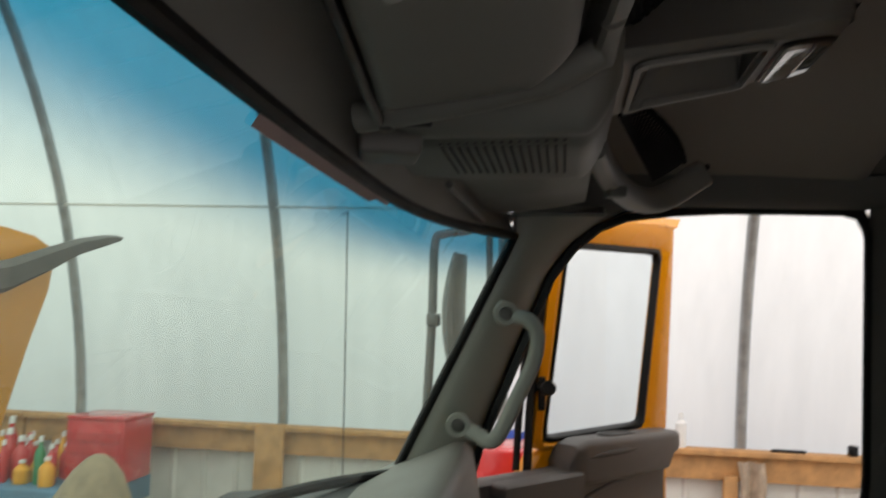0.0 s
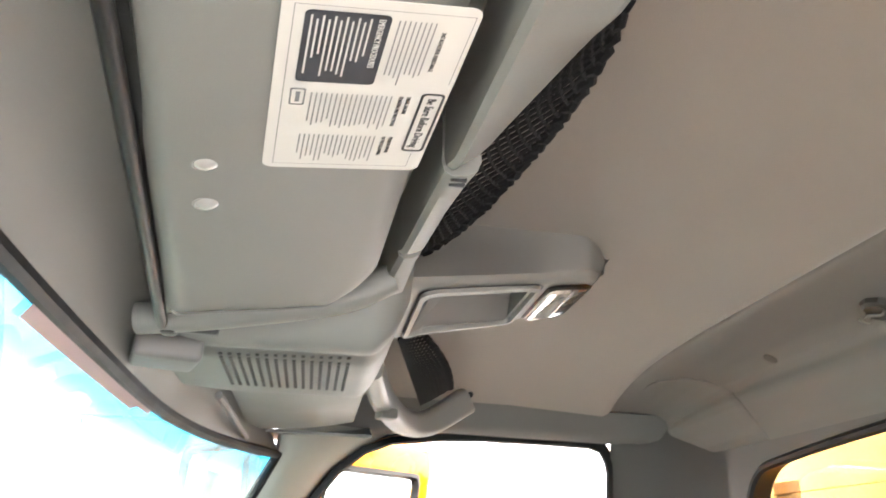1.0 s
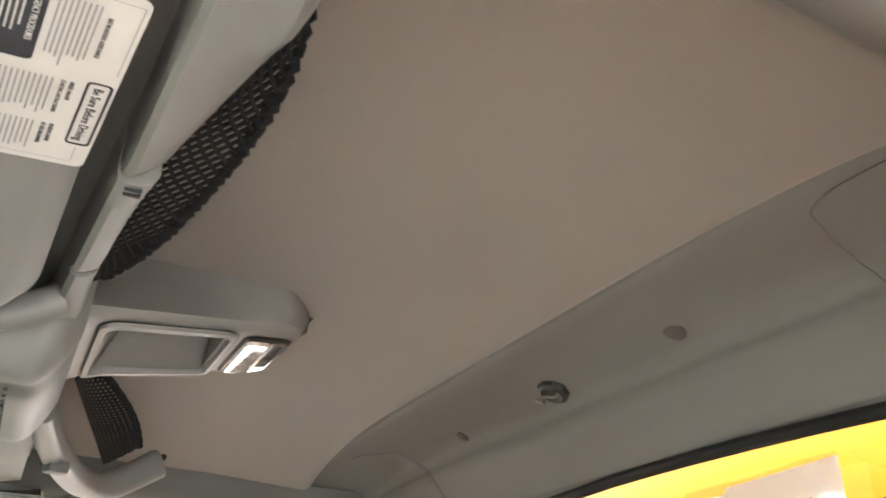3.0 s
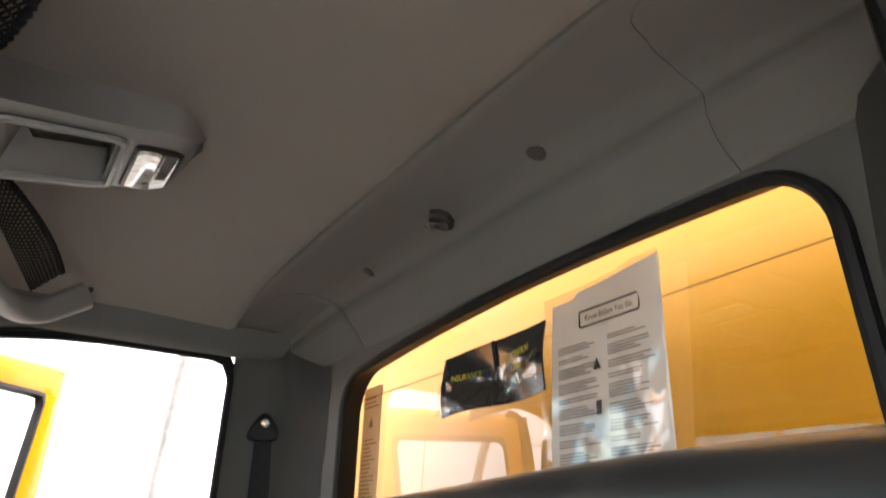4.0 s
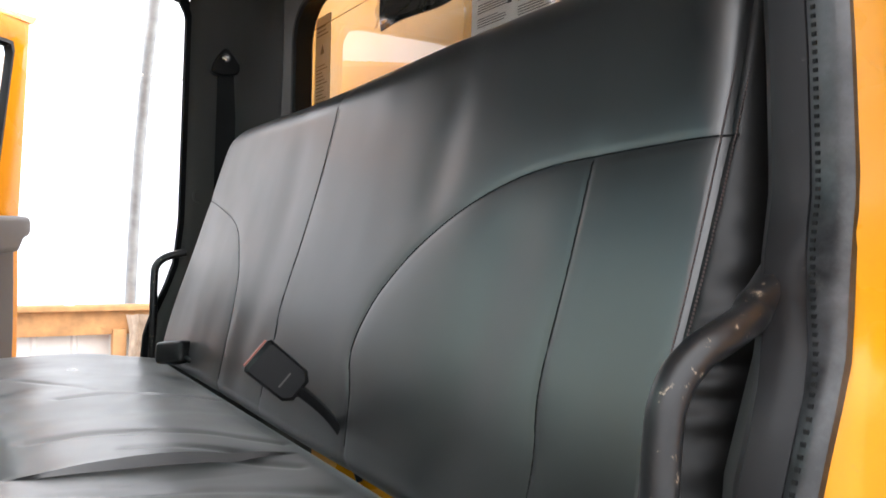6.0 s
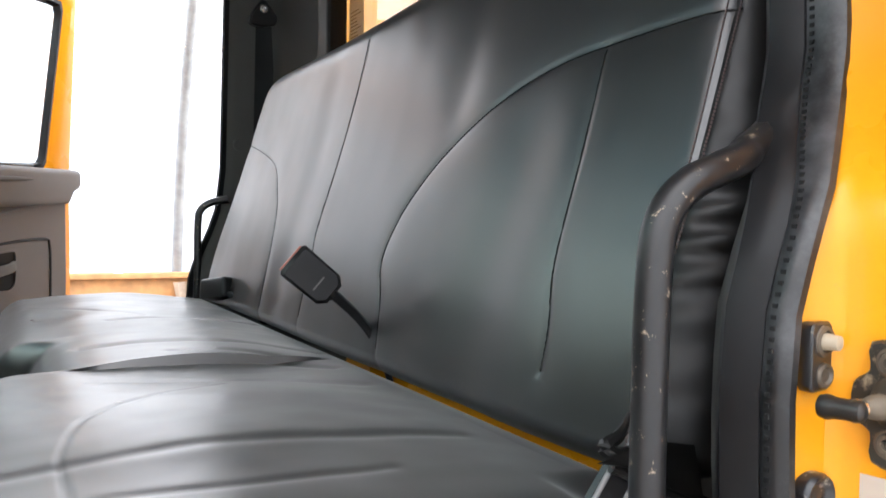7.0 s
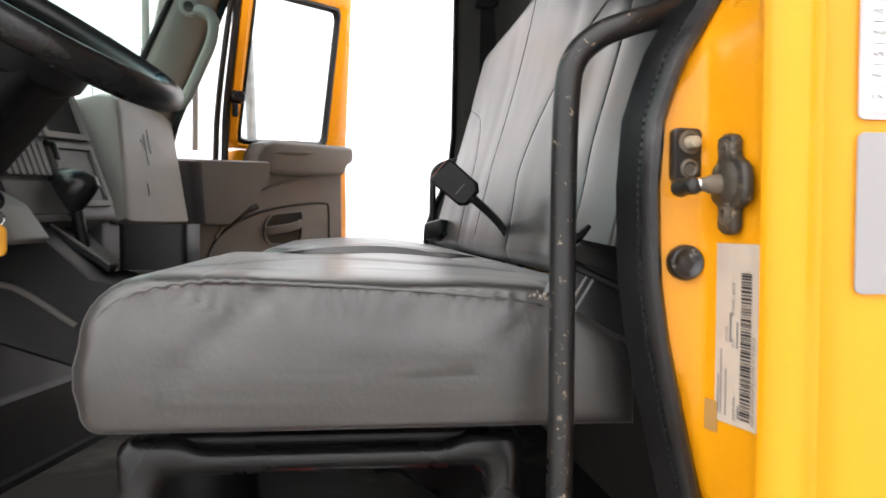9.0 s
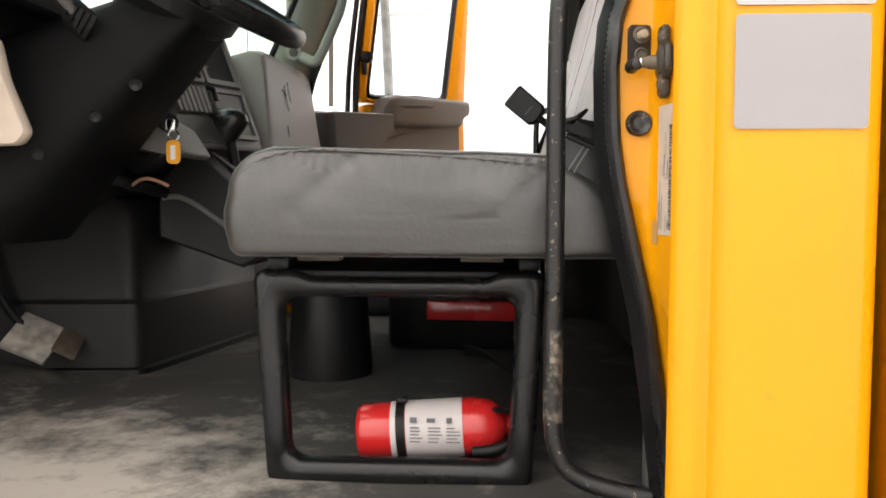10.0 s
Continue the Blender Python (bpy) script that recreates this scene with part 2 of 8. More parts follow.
# The driver's seal turns paler towards its upper part.
pale_patch(SEAL_RUBBER, (0.05, 0.06, 0.98), 0.30, (0.085, 0.086, 0.090))

# ---- building helpers ----
ORIGIN = {}


def thing(name, label, category, at=(0, 0, 0), group="", kind=""):
    ob = new(name)
    ob.empty_display_size = 0.05
    ob.location = at
    ORIGIN[ob.name] = Vector(at)
    return tagged(ob, label, category, group, kind)


def finish(name, bm, material, smooth=True, doubles=0.0):
    if doubles:
        bmesh.ops.remove_doubles(bm, verts=bm.verts, dist=doubles)
    bmesh.ops.recalc_face_normals(bm, faces=bm.faces)
    me = bpy.data.meshes.new(name)
    bm.to_mesh(me)
    bm.free()
    me.materials.append(material)
    if smooth:
        me.shade_smooth()
        try:
            me.set_sharp_from_angle(angle=radians(38))
        except AttributeError:
            pass
    return me


def part(name, bm, material, parent, label="", smooth=True):
    """A mesh, built in world places, as a part of a thing or of one of its parts."""
    o = ORIGIN.get(parent.name, Vector())
    if o.length:
        bmesh.ops.translate(bm, verts=bm.verts, vec=-o)
    ob = new(name, finish(name, bm, material, smooth))
    ob.parent = parent
    if parent.type == "EMPTY":
        ORIGIN[ob.name] = o
    return tagged(ob, label)


def solo(name, bm, material, label, category="", group="", kind="", smooth=True):
    ob = new(name, finish(name, bm, material, smooth))
    return tagged(ob, label, category, group, kind)


def V(*a):
    return Vector(a)


def spline(pts, n=8, closed=False):
    """A smooth line through the points."""
    p = [Vector(q) for q in pts]
    out, m = [], len(p)
    for i in range(m if closed else m - 1):
        a = p[(i - 1) % m] if closed or i > 0 else p[0] * 2 - p[1]
        b, c = p[i], p[(i + 1) % m]
        d = p[(i + 2) % m] if closed or i + 2 < m else c * 2 - b
        for k in range(n):
            t = k / n
            out.append(0.5 * (2 * b + (c - a) * t + (2 * a - 5 * b + 4 * c - d) * t * t + (3 * b - a - 3 * c + d) * t ** 3))
    if not closed:
        out.append(p[-1].copy())
    return out


def rounded(w, h, r, n=6, cx=0.0, cy=0.0):
    """A rounded rectangle as a closed line in two dimensions."""
    out = []
    for sx, sy, a0 in ((1, 1, 0), (-1, 1, 90), (-1, -1, 180), (1, -1, 270)):
        for k in range(n + 1):
            a = radians(a0 + 90 * k / n)
            out.append((cx + sx * (w / 2 - r) + r * math.cos(a), cy + sy * (h / 2 - r) + r * math.sin(a)))
    return out


def loft(bm, rings, closed=True, caps=True, loop=False):
    vs = [[bm.verts.new(q) for q in ring] for ring in rings]
    pairs = list(zip(vs, vs[1:])) + ([(vs[-1], vs[0])] if loop else [])
    for a, b in pairs:
        m = len(a)
        for i in range(m if closed else m - 1):
            j = (i + 1) % m
            bm.faces.new((a[i], a[j], b[j], b[i]))
    if caps and closed and not loop:
        bm.faces.new(vs[0][::-1])
        bm.faces.new(vs[-1])
    return vs


def sheet(bm, fn, nu, nv, thick=0.0):
    """A surface fn(u, v) over 0..1; thick: its depth along the normal."""
    rows = [[Vector(fn(i / nu, j / nv)) for j in range(nv + 1)] for i in range(nu + 1)]
    vs = [[bm.verts.new(q) for q in row] for row in rows]
    fs = []
    for i in range(nu):
        for j in range(nv):
            fs.append(bm.faces.new((vs[i][j], vs[i + 1][j], vs[i + 1][j + 1], vs[i][j + 1])))
    if thick:
        bm.normal_update()
        bmesh.ops.solidify(bm, geom=fs, thickness=thick)
    return vs


def sweep(bm, path, profile, up=(0, 0, 1), closed=False, caps=True, scale=None):
    """A closed profile of (side, up) pairs carried along a line."""
    rings, m, up = [], len(path), Vector(up)
    for i, q in enumerate(path):
        a = path[(i - 1) % m] if closed or i else q
        b = path[(i + 1) % m] if closed or i + 1 < m else q
        t = (Vector(b) - Vector(a)).normalized()
        side = t.cross(up)
        side = side.normalized() if side.length > 1e-4 else Vector((1, 0, 0))
        top = side.cross(t)
        k = scale(i / (m - 1)) if scale else 1.0
        rings.append([Vector(q) + side * s * k + top * h * k for s, h in profile])
    return loft(bm, rings, True, caps, closed)


def circle(r, n=12, ry=None):
    return [(r * math.cos(2 * math.pi * k / n), (ry or r) * math.sin(2 * math.pi * k / n)) for k in range(n)]


def tube(bm, pts, r, n=12, smooth=0, up=(0.31, 0.17, 0.93), closed=False, scale=None):
    path = spline(pts, smooth, closed) if smooth else [Vector(p) for p in pts]
    return sweep(bm, path, circle(r, n), up, closed, True, scale)


def block(bm, c, s, bevel=0.0, turn=None, seg=2):
    """A bevelled box of size s about c; turn: a pose about its middle."""
    made = bmesh.ops.create_cube(bm, size=1.0)["verts"]
    bmesh.ops.scale(bm, vec=s, verts=made)
    if bevel:
        edges = list({e for v in made for e in v.link_edges})
        got = bmesh.ops.bevel(bm, geom=edges, offset=bevel, segments=seg, profile=0.5, affect="EDGES")
        made = list({v for f in got["faces"] for v in f.verts} | {v for v in made if v.is_valid})
    m = Matrix.Translation(c) @ (turn or Matrix())
    bmesh.ops.transform(bm, matrix=m, verts=made)
    return made


def disc(bm, c, axis, r, h, n=24, taper=1.0, bevel=0.0):
    """A short cylinder from c along axis."""
    axis = Vector(axis).normalized()
    q = axis.to_track_quat("Z", "Y")
    steps = [(0, 1.0), (h, taper)]
    if bevel:
        steps = [(0, 1.0), (h - bevel, taper), (h - bevel * 0.3, taper * (1 - 0.3 * bevel / r)), (h, taper * (1 - bevel / r))]
    rings = [[Vector(c) + q @ Vector((r * k * math.cos(2 * math.pi * i / n), r * k * math.sin(2 * math.pi * i / n), z)) for i in range(n)] for z, k in steps]
    return loft(bm, rings)


def turned(bm, c, axis, profile, n=28):
    """A turned body: profile of (distance along the axis, radius)."""
    q = Vector(axis).normalized().to_track_quat("Z", "Y")
    rings = [[Vector(c) + q @ Vector((r * math.cos(2 * math.pi * i / n), r * math.sin(2 * math.pi * i / n), z)) for i in range(n)] for z, r in profile]
    return loft(bm, rings)


def prism(bm, poly, place, w0, w1, bevel=0.0):
    """An outline of (a, b) pairs made solid between the depths w0 and w1; place(a, b, w) gives the point."""
    if bevel:
        ca, cb = sum(p[0] for p in poly) / len(poly), sum(p[1] for p in poly) / len(poly)
        span = max(max(abs(p[0] - ca), abs(p[1] - cb)) for p in poly)
        k = 1 - bevel / span
        small = [(ca + (a - ca) * k, cb + (b - cb) * k) for a, b in poly]
        sgn = 1 if w1 > w0 else -1
        rings = [(small, w0), (poly, w0 + sgn * bevel), (poly, w1 - sgn * bevel), (small, w1)]
    else:
        rings = [(poly, w0), (poly, w1)]
    return loft(bm, [[Vector(place(a, b, w)) for a, b in ring] for ring, w in rings])


def hoop_frame(bm, outer, inner, place, w0, w1):
    """A solid frame between two outlines of equal count."""
    rings = [[Vector(place(a, b, w)) for a, b in line] for line, w in ((outer, w0), (outer, w1), (inner, w1), (inner, w0))]
    return loft(bm, rings, True, False, True)


def lettering(text, size, m, material, parent, name="lettering", align="LEFT", squeeze=1.0, label=""):
    """Raised words with the built-in font; m places the baseline's start."""
    cu = bpy.data.curves.new(name, "FONT")
    cu.body, cu.size, cu.align_x, cu.extrude, cu.resolution_u = text, size, align, 0.0001, 2
    tmp = bpy.data.objects.new("tmp", cu)
    scene.collection.objects.link(tmp)
    me = bpy.data.meshes.new_from_object(tmp.evaluated_get(bpy.context.evaluated_depsgraph_get()))
    bpy.data.objects.remove(tmp)
    bpy.data.curves.remove(cu)
    o = ORIGIN.get(parent.name, Vector())
    me.transform(Matrix.Translation(-o) @ m @ Matrix.Diagonal((squeeze, 1, 1, 1)))
    me.materials.clear()
    me.materials.append(material)
    ob = new(name, me)
    ob.parent = parent
    return tagged(ob, label)


def axes(origin, right, up):
    """A pose from an origin and the ways right and up; its third axis faces the reader."""
    r = Vector(right).normalized()
    f = r.cross(Vector(up)).normalized()
    u = f.cross(r)
    m = Matrix((r, u, f)).transposed().to_4x4()
    m.translation = Vector(origin)
    return m


def bars(bm, m, rows):
    """Flat bars for small print: rows of (x, y, width, height) on the plane of m."""
    for x, y, w, h in rows:
        vs = [bm.verts.new(m @ Vector(q)) for q in ((x, y, 0), (x + w, y, 0), (x + w, y + h, 0), (x, y + h, 0))]
        bm.faces.new(vs)


def near_line(y, z, line):
    """The distance of (y, z) from a broken line."""
    best = 9.0
    for (a, b), (c, d) in zip(line, line[1:]):
        ux, uz = c - a, d - b
        t = max(0.0, min(1.0, ((y - a) * ux + (z - b) * uz) / (ux * ux + uz * uz + 1e-12)))
        best = min(best, math.hypot(y - a - t * ux, z - b - t * uz))
    return best


def flat(pts, n=6):
    return [(q.x, q.y) for q in spline([(a, b, 0) for a, b in pts], n)]

# ---- the cab's shell ----
YC = 0.95            # the cab's middle line
FLOOR_Z = 1.24
REAR_X = 0.862


def seal_x(z, driver=True):
    """The rear edge of a door opening, in side view."""
    z = z if driver else z + 0.10
    t = [(1.20, 0.695), (1.30, 0.688), (1.41, 0.674), (1.50, 0.660), (1.586, 0.640), (1.65, 0.626), (1.70, 0.619), (1.77, 0.617), (1.826, 0.621), (1.873, 0.639), (1.91, 0.666), (1.94, 0.690), (1.97, 0.706), (2.0, 0.714), (2.1, 0.719), (2.8, 0.722)] if driver else [(1.20, 0.695), (1.30, 0.688), (1.41, 0.674), (1.50, 0.660), (1.586, 0.640), (1.65, 0.626), (1.70, 0.619), (1.77, 0.617), (1.826, 0.621), (1.873, 0.638), (1.94, 0.668), (2.0, 0.688), (2.1, 0.698), (2.8, 0.703)]
    for (a, p), (b, q) in zip(t, t[1:]):
        if z <= b:
            k = (z - a) / (b - a)
            return p + (q - p) * k
    return t[-1][1]


def side_y(z, driver):
    lean = 0.055 * max(0.0, z - 1.9) / 0.6
    return 0.085 + lean if driver else 1.862 - 0.4 * lean


def tuck(z, driver, x=1.0):
    """How far the driver's opening draws inwards above the shoulder of the door post."""
    if not driver:
        return 0.0
    t, u = max(0.0, min(1.0, (z - 1.86) / 0.12)), max(0.0, min(1.0, (x - 0.45) / 0.18))
    return 0.042 * t * t * (3 - 2 * t) * u * u * (3 - 2 * u)


REAR = [1.27 + 0.025 * k for k in range(50)]
FAR_OPENING = [(seal_x(z, False), z) for z in REAR] + [(0.697, 2.515), (0.68, 2.545), (0.645, 2.556), (0.52, 2.557), (0.40, 2.556), (0.30, 2.55), (0.20, 2.537), (0.14, 2.512), (0.085, 2.465), (0.038, 2.40), (-0.008, 2.28), (-0.062, 2.145), (-0.112, 2.02), (-0.15, 1.88), (-0.17, 1.62), (-0.15, 1.40), (-0.15, 1.29), (-0.10, 1.265), (0.25, 1.262), (0.64, 1.262)]
NEAR_OPENING = [(seal_x(z), z) for z in REAR] + [(0.716, 2.53), (0.70, 2.56), (0.665, 2.572), (0.40, 2.575), (0.20, 2.575), (0.02, 2.57), (-0.07, 2.545), (-0.13, 2.49), (-0.17, 2.40), (-0.205, 2.27), (-0.235, 2.16), (-0.255, 2.03), (-0.28, 1.85), (-0.30, 1.62), (-0.31, 1.40), (-0.30, 1.27), (-0.25, 1.240), (0.20, 1.236), (0.64, 1.238)]


def opening(driver):
    return NEAR_OPENING if driver else FAR_OPENING


def grown(line, d):
    """A closed line moved outwards by d."""
    out, m = [], len(line)
    for i, (x, z) in enumerate(line):
        (ax, az), (bx, bz) = line[(i - 1) % m], line[(i + 1) % m]
        l = math.hypot(bx - ax, bz - az)
        out.append((x + (bz - az) / l * d, z - (bx - ax) / l * d))
    return out


def door_seal(driver):
    """The ribbed rubber round a door opening: a flat lip, a stitched groove and a bulb."""
    s = 1 if driver else -1
    label = "thick black rubber weatherstrip round the driver's door opening" if driver else "thick black rubber weatherstrip round the passenger door opening"
    ob = thing("door_seal", label, "weatherstrip", (0.66, side_y(1.3, driver), 1.27))
    d0, w0 = (-0.008, -0.018) if driver else (0.0, 0.0)
    def at(line, dy):
        return [V(x, side_y(z, driver) + tuck(z, driver, x) + s * (dy + w0), z) for x, z in line]
    inner = [at(grown(opening(driver), d + d0), y) for d, y in ((-0.009 if driver else -0.012, 0.030), (-0.013 if driver else -0.016, 0.024), (-0.010 if driver else -0.013, 0.015), (-0.004, 0.002), (-0.001, 0.001), (0.004, 0.006), (0.002, 0.028))]
    bm = bmesh.new()
    loft(bm, inner, True, False, True)
    part("inner_lip", bm, RUBBER, ob)
    bm = bmesh.new()
    rings = []
    for k in range(10):
        a = math.pi * 2 * k / 10
        line = grown(opening(driver), 0.0105 + 1.8 * d0 + (0.0086 if driver else 0.0125) * math.cos(a))
        rings.append([V(x, side_y(z, driver) + tuck(z, driver, x) + s * (w0 - 0.004 + 0.012 * math.sin(a) + 0.14 * tuck(z, driver, x) * (math.sin(a) - 1)), z) for x, z in line])
    loft(bm, rings, True, False, True)
    part("bulb", bm, SEAL_RUBBER if driver else RUBBER, ob)
    bm = bmesh.new()
    line = grown(opening(driver), -0.002 + d0 * 1.32)
    for i in range(len(line)):
        (x0, z0), (x1, z1) = line[i], line[(i + 1) % len(line)]
        if x0 < 0.5 or x1 < 0.5 or not driver:
            continue
        n = max(1, int(math.hypot(x1 - x0, z1 - z0) / 0.0058))
        for k in range(n):
            f = (k + 0.5) / n
            x, z = x0 + (x1 - x0) * f, z0 + (z1 - z0) * f
            block(bm, (x, side_y(z, driver) + tuck(z, driver, x) + s * (w0 - 0.0045), z), (0.0015, 0.0030, 0.0026), 0.0)
    if len(bm.verts):
        part("stitching", bm, THREAD_DARK, ob, smooth=False)
    else:
        bm.free()


def jamb_plan(z, driver):
    """The section of the door post at one height: (x, way outwards)."""
    e = seal_x(z, driver)
    k = tuck(z, driver)
    lip = [(e - 0.006, -0.004 + 0.3 * k), (e + 0.002, -0.020 + 0.2 * k), (max(e + 0.006, 0.652), -0.026), (max(e + 0.008, 0.659), -0.034), (0.663, -0.060)] if driver else [(e + 0.012, 0.010), (e + 0.020, -0.006), (min(e + 0.028, 0.656), -0.020), (0.662, -0.060)]
    bead = [(0.668, -0.082), (0.669, -0.094), (0.667, -0.100), (0.6625, -0.1045), (0.6605, -0.1085), (0.6615, -0.1125), (0.666, -0.118), (0.672, -0.122), (0.680, -0.1235), (0.688, -0.1225), (0.694, -0.120), (0.698, -0.121), (0.702, -0.127), (0.707, -0.1325)] if driver else [(0.668, -0.082), (0.669, -0.100), (0.670, -0.112), (0.674, -0.124), (0.681, -0.132), (0.690, -0.134)]
    return lip + bead + [(0.714, -0.1355), (0.724, -0.136), (0.80, -0.137), (0.832, -0.136), (0.846, -0.130), (0.856, -0.118), (0.862, -0.10), (0.865, -0.05), (0.866, 0.06)]


def jamb_x(y, z):
    """The face of the driver's door post at a place."""
    plan = jamb_plan(z, True)
    d = y - 0.085 - (side_y(z, True) - 0.085) * 0.9
    for (a, p), (b, q) in zip(plan, plan[1:]):
        if q <= d <= p:
            return max(plan[0][0], a + (b - a) * (p - d) / (p - q + 1e-9))
    return plan[0][0]


def jamb(driver):
    """The painted door frame behind the seal and the outer side skin with its rounded post."""
    s = 1 if driver else -1
    base = 0.085 if driver else 1.862
    bm = bmesh.new()
    rows = []
    for k in range(64):
        z = 1.02 + k * (2.62 - 1.02) / 63
        shift = (side_y(z, driver) - base) * 0.9
        plan = [(x + (0.0 if driver else 0.078), dy) for x, dy in jamb_plan(z, driver)]
        x_min, row = 0.0, []
        for j, (x, dy) in enumerate(plan):
            x_min = max(x_min + 0.0004, x) if j < 6 else x
            row.append(V(x_min, base + s * (dy + shift * s), z))
        rows.append(row)
    vs = [[bm.verts.new(q) for q in row] for row in rows]
    for a, b in zip(vs, vs[1:]):
        for i in range(len(a) - 1):
            bm.faces.new((a[i], a[i + 1], b[i + 1], b[i]))
    return solo("wall_left" if driver else "wall_right", bm, YELLOW, "glossy yellow painted door post and outer cab side", "cab wall", kind="structure")


for driver in (True, False):
    door_seal(driver)
    jamb(driver)


def outer_skin(driver):
    """The painted roof edge, sill and front post outside one door opening."""
    s = 1 if driver else -1
    bm = bmesh.new()
    d0, w0 = (-0.008, -0.018) if driver else (0.0, 0.0)
    def at(line, dy):
        return [V(x, side_y(z, driver) + s * (dy + w0), z) for x, z in line]
    front = [i for i, (x, z) in enumerate(opening(driver)) if not (x > 0.6 and z < 2.53)]
    ring = grown(opening(driver), 0.004)
    far = grown(opening(driver), 0.085)
    pick = lambda line: [line[i] for i in front]  # noqa: E731
    rows = [at(pick(ring), 0.02), at(pick(ring), -0.03), at(pick(grown(opening(driver), 0.03)), -0.07), at(pick(far), -0.10)]
    loft(bm, rows, False, False)
    bmesh.ops.solidify(bm, geom=list(bm.faces), thickness=0.004)
    solo("trim", bm, YELLOW, "yellow painted frame round the door opening", "door frame", kind="structure")


for driver in (True, False):
    outer_skin(driver)


# floor, engine-side wall and headliner
def floor_height(x, y):
    return FLOOR_Z + 0.004 * noise.noise((x * 4, y * 4, 0)) + 0.22 * max(0.0, -0.42 - x)


bm = bmesh.new()
sheet(bm, lambda u, v: (-0.75 + 1.66 * u, 0.045 + 1.815 * v, floor_height(-0.75 + 1.66 * u, 0.045 + 1.815 * v)), 60, 60, 0.05)
solo("floor", bm, FLOOR_MAT, "dusty black rubber cab floor mat, dried mud and sunlight in its pale patch", "floor", kind="structure")


def headliner_z(x, y):
    s = abs(y - YC) / 0.88
    return 2.680 - 0.105 * s ** 5 - 0.012 * max(0.0, x - 0.45) / 0.25 + 0.02 * max(0.0, 0.12 - x)


bm = bmesh.new()
sheet(bm, lambda u, v: (-0.20 + 0.872 * u, 0.10 + 1.72 * v, headliner_z(-0.20 + 0.872 * u, 0.10 + 1.72 * v) + 0.006 * max(0.0, u - 0.985) / 0.015), 66, 60, -0.03)
solo("ceiling", bm, HEADLINER, "soft greige cloth headliner with faint stains", "headliner", kind="structure")

# roof skin above the headliner; its unseen rear overhang is added to shade the body
bm = bmesh.new()
sheet(bm, lambda u, v: (-0.14 + 1.175 * u, -0.02 + 1.92 * v, 2.80 - 0.16 * abs(2 * v - 1) ** 4 - 0.12 * abs(2 * u - 1) ** 6), 24, 30, 0.02)
solo("roof", bm, YELLOW, "yellow painted cab roof with an added rear overhang", "roof", kind="structure")


# rear header: stepped trim between headliner and rear window
def header_profile(v):
    pts = [(0.666, 2.696), (0.671, 2.690), (0.6740, 2.682), (0.6765, 2.674), (0.686, 2.6690), (0.712, 2.6640), (0.752, 2.658), (0.788, 2.648), (0.812, 2.634), (0.822, 2.619), (0.821, 2.606), (0.824, 2.592), (0.840, 2.566), (0.854, 2.542), (0.860, 2.524)]
    q = v * (len(pts) - 1)
    i = min(int(q), len(pts) - 2)
    k = q - i
    k = k * k * (3 - 2 * k) * 0.5 + k * 0.5
    return pts[i][0] + (pts[i + 1][0] - pts[i][0]) * k, pts[i][1] + (pts[i + 1][1] - pts[i][1]) * k


def header_point(u, v):
    y = 0.10 + 1.72 * u
    x, z = header_profile(v)
    s = abs(y - YC) / 0.86
    drop = 0.10 * s ** 6 * (1 - v)
    wrap = 0.10 * max(0.0, s - 0.86) / 0.14
    return (x - wrap * wrap * 1.2 - 0.03 * max(0.0, s - 0.80) ** 2, y, z - drop)


HEAD_T = 0.012
bm = bmesh.new()
sheet(bm, header_point, 80, 40, HEAD_T)
solo("trim", bm, HEADER_TRIM, "greige moulded trim above the rear window", "header trim", kind="structure")

# rear wall with the window opening
RW = dict(y0=0.329, y1=1.500, z0=1.86, z1=2.503, r=0.068)
cy, cz = (RW["y0"] + RW["y1"]) / 2, (RW["z0"] + RW["z1"]) / 2
rw_w, rw_h = RW["y1"] - RW["y0"], RW["z1"] - RW["z0"]


def window_line(d, r):
    """The window's outline grown by d: its driver-side edge leans in and its top bows."""
    out = []
    line = rounded(rw_w + 2 * d, rw_h + 2 * d, r, 8, cy, cz)
    for i, ((a0, b0), (a1, b1)) in enumerate(zip(line, line[1:] + line[:1])):
        n = 12 if i % 9 == 8 else 1
        for k in range(n):
            a, b = a0 + (a1 - a0) * k / n, b0 + (b1 - b0) * k / n
            up = max(0.0, b - cz) / (rw_h / 2)
            out.append((a + (0.115 * max(0.0, b - 2.22) if a < cy else 0.0), b - 0.034 * up * ((a - 0.76) / 0.7) ** 2))
    return out


hole = window_line(0.018, RW["r"] + 0.018)


def boxed(line, y0, y1, z0, z1):
    """The points of a line pushed out onto a rectangle."""
    out, dense, m = [], [], len(line)
    for (a, b), (c, d) in zip(line, line[1:] + line[:1]):
        dense += [(a + (c - a) * k / 6, b + (d - b) * k / 6) for k in range(6)]
    for a, b in dense:
        da, db = a - cy, b - cz
        k = min(((y1 if da > 0 else y0) - cy) / da if abs(da) > 1e-6 else 1e9, ((z1 if db > 0 else z0) - cz) / db if abs(db) > 1e-6 else 1e9)
        out.append((cy + da * k, cz + db * k))
    for c in ((y0, z0), (y0, z1), (y1, z0), (y1, z1)):
        i = min(range(len(out)), key=lambda q: math.hypot(out[q][0] - c[0], out[q][1] - c[1]))
        out[i] = c
    return dense, out


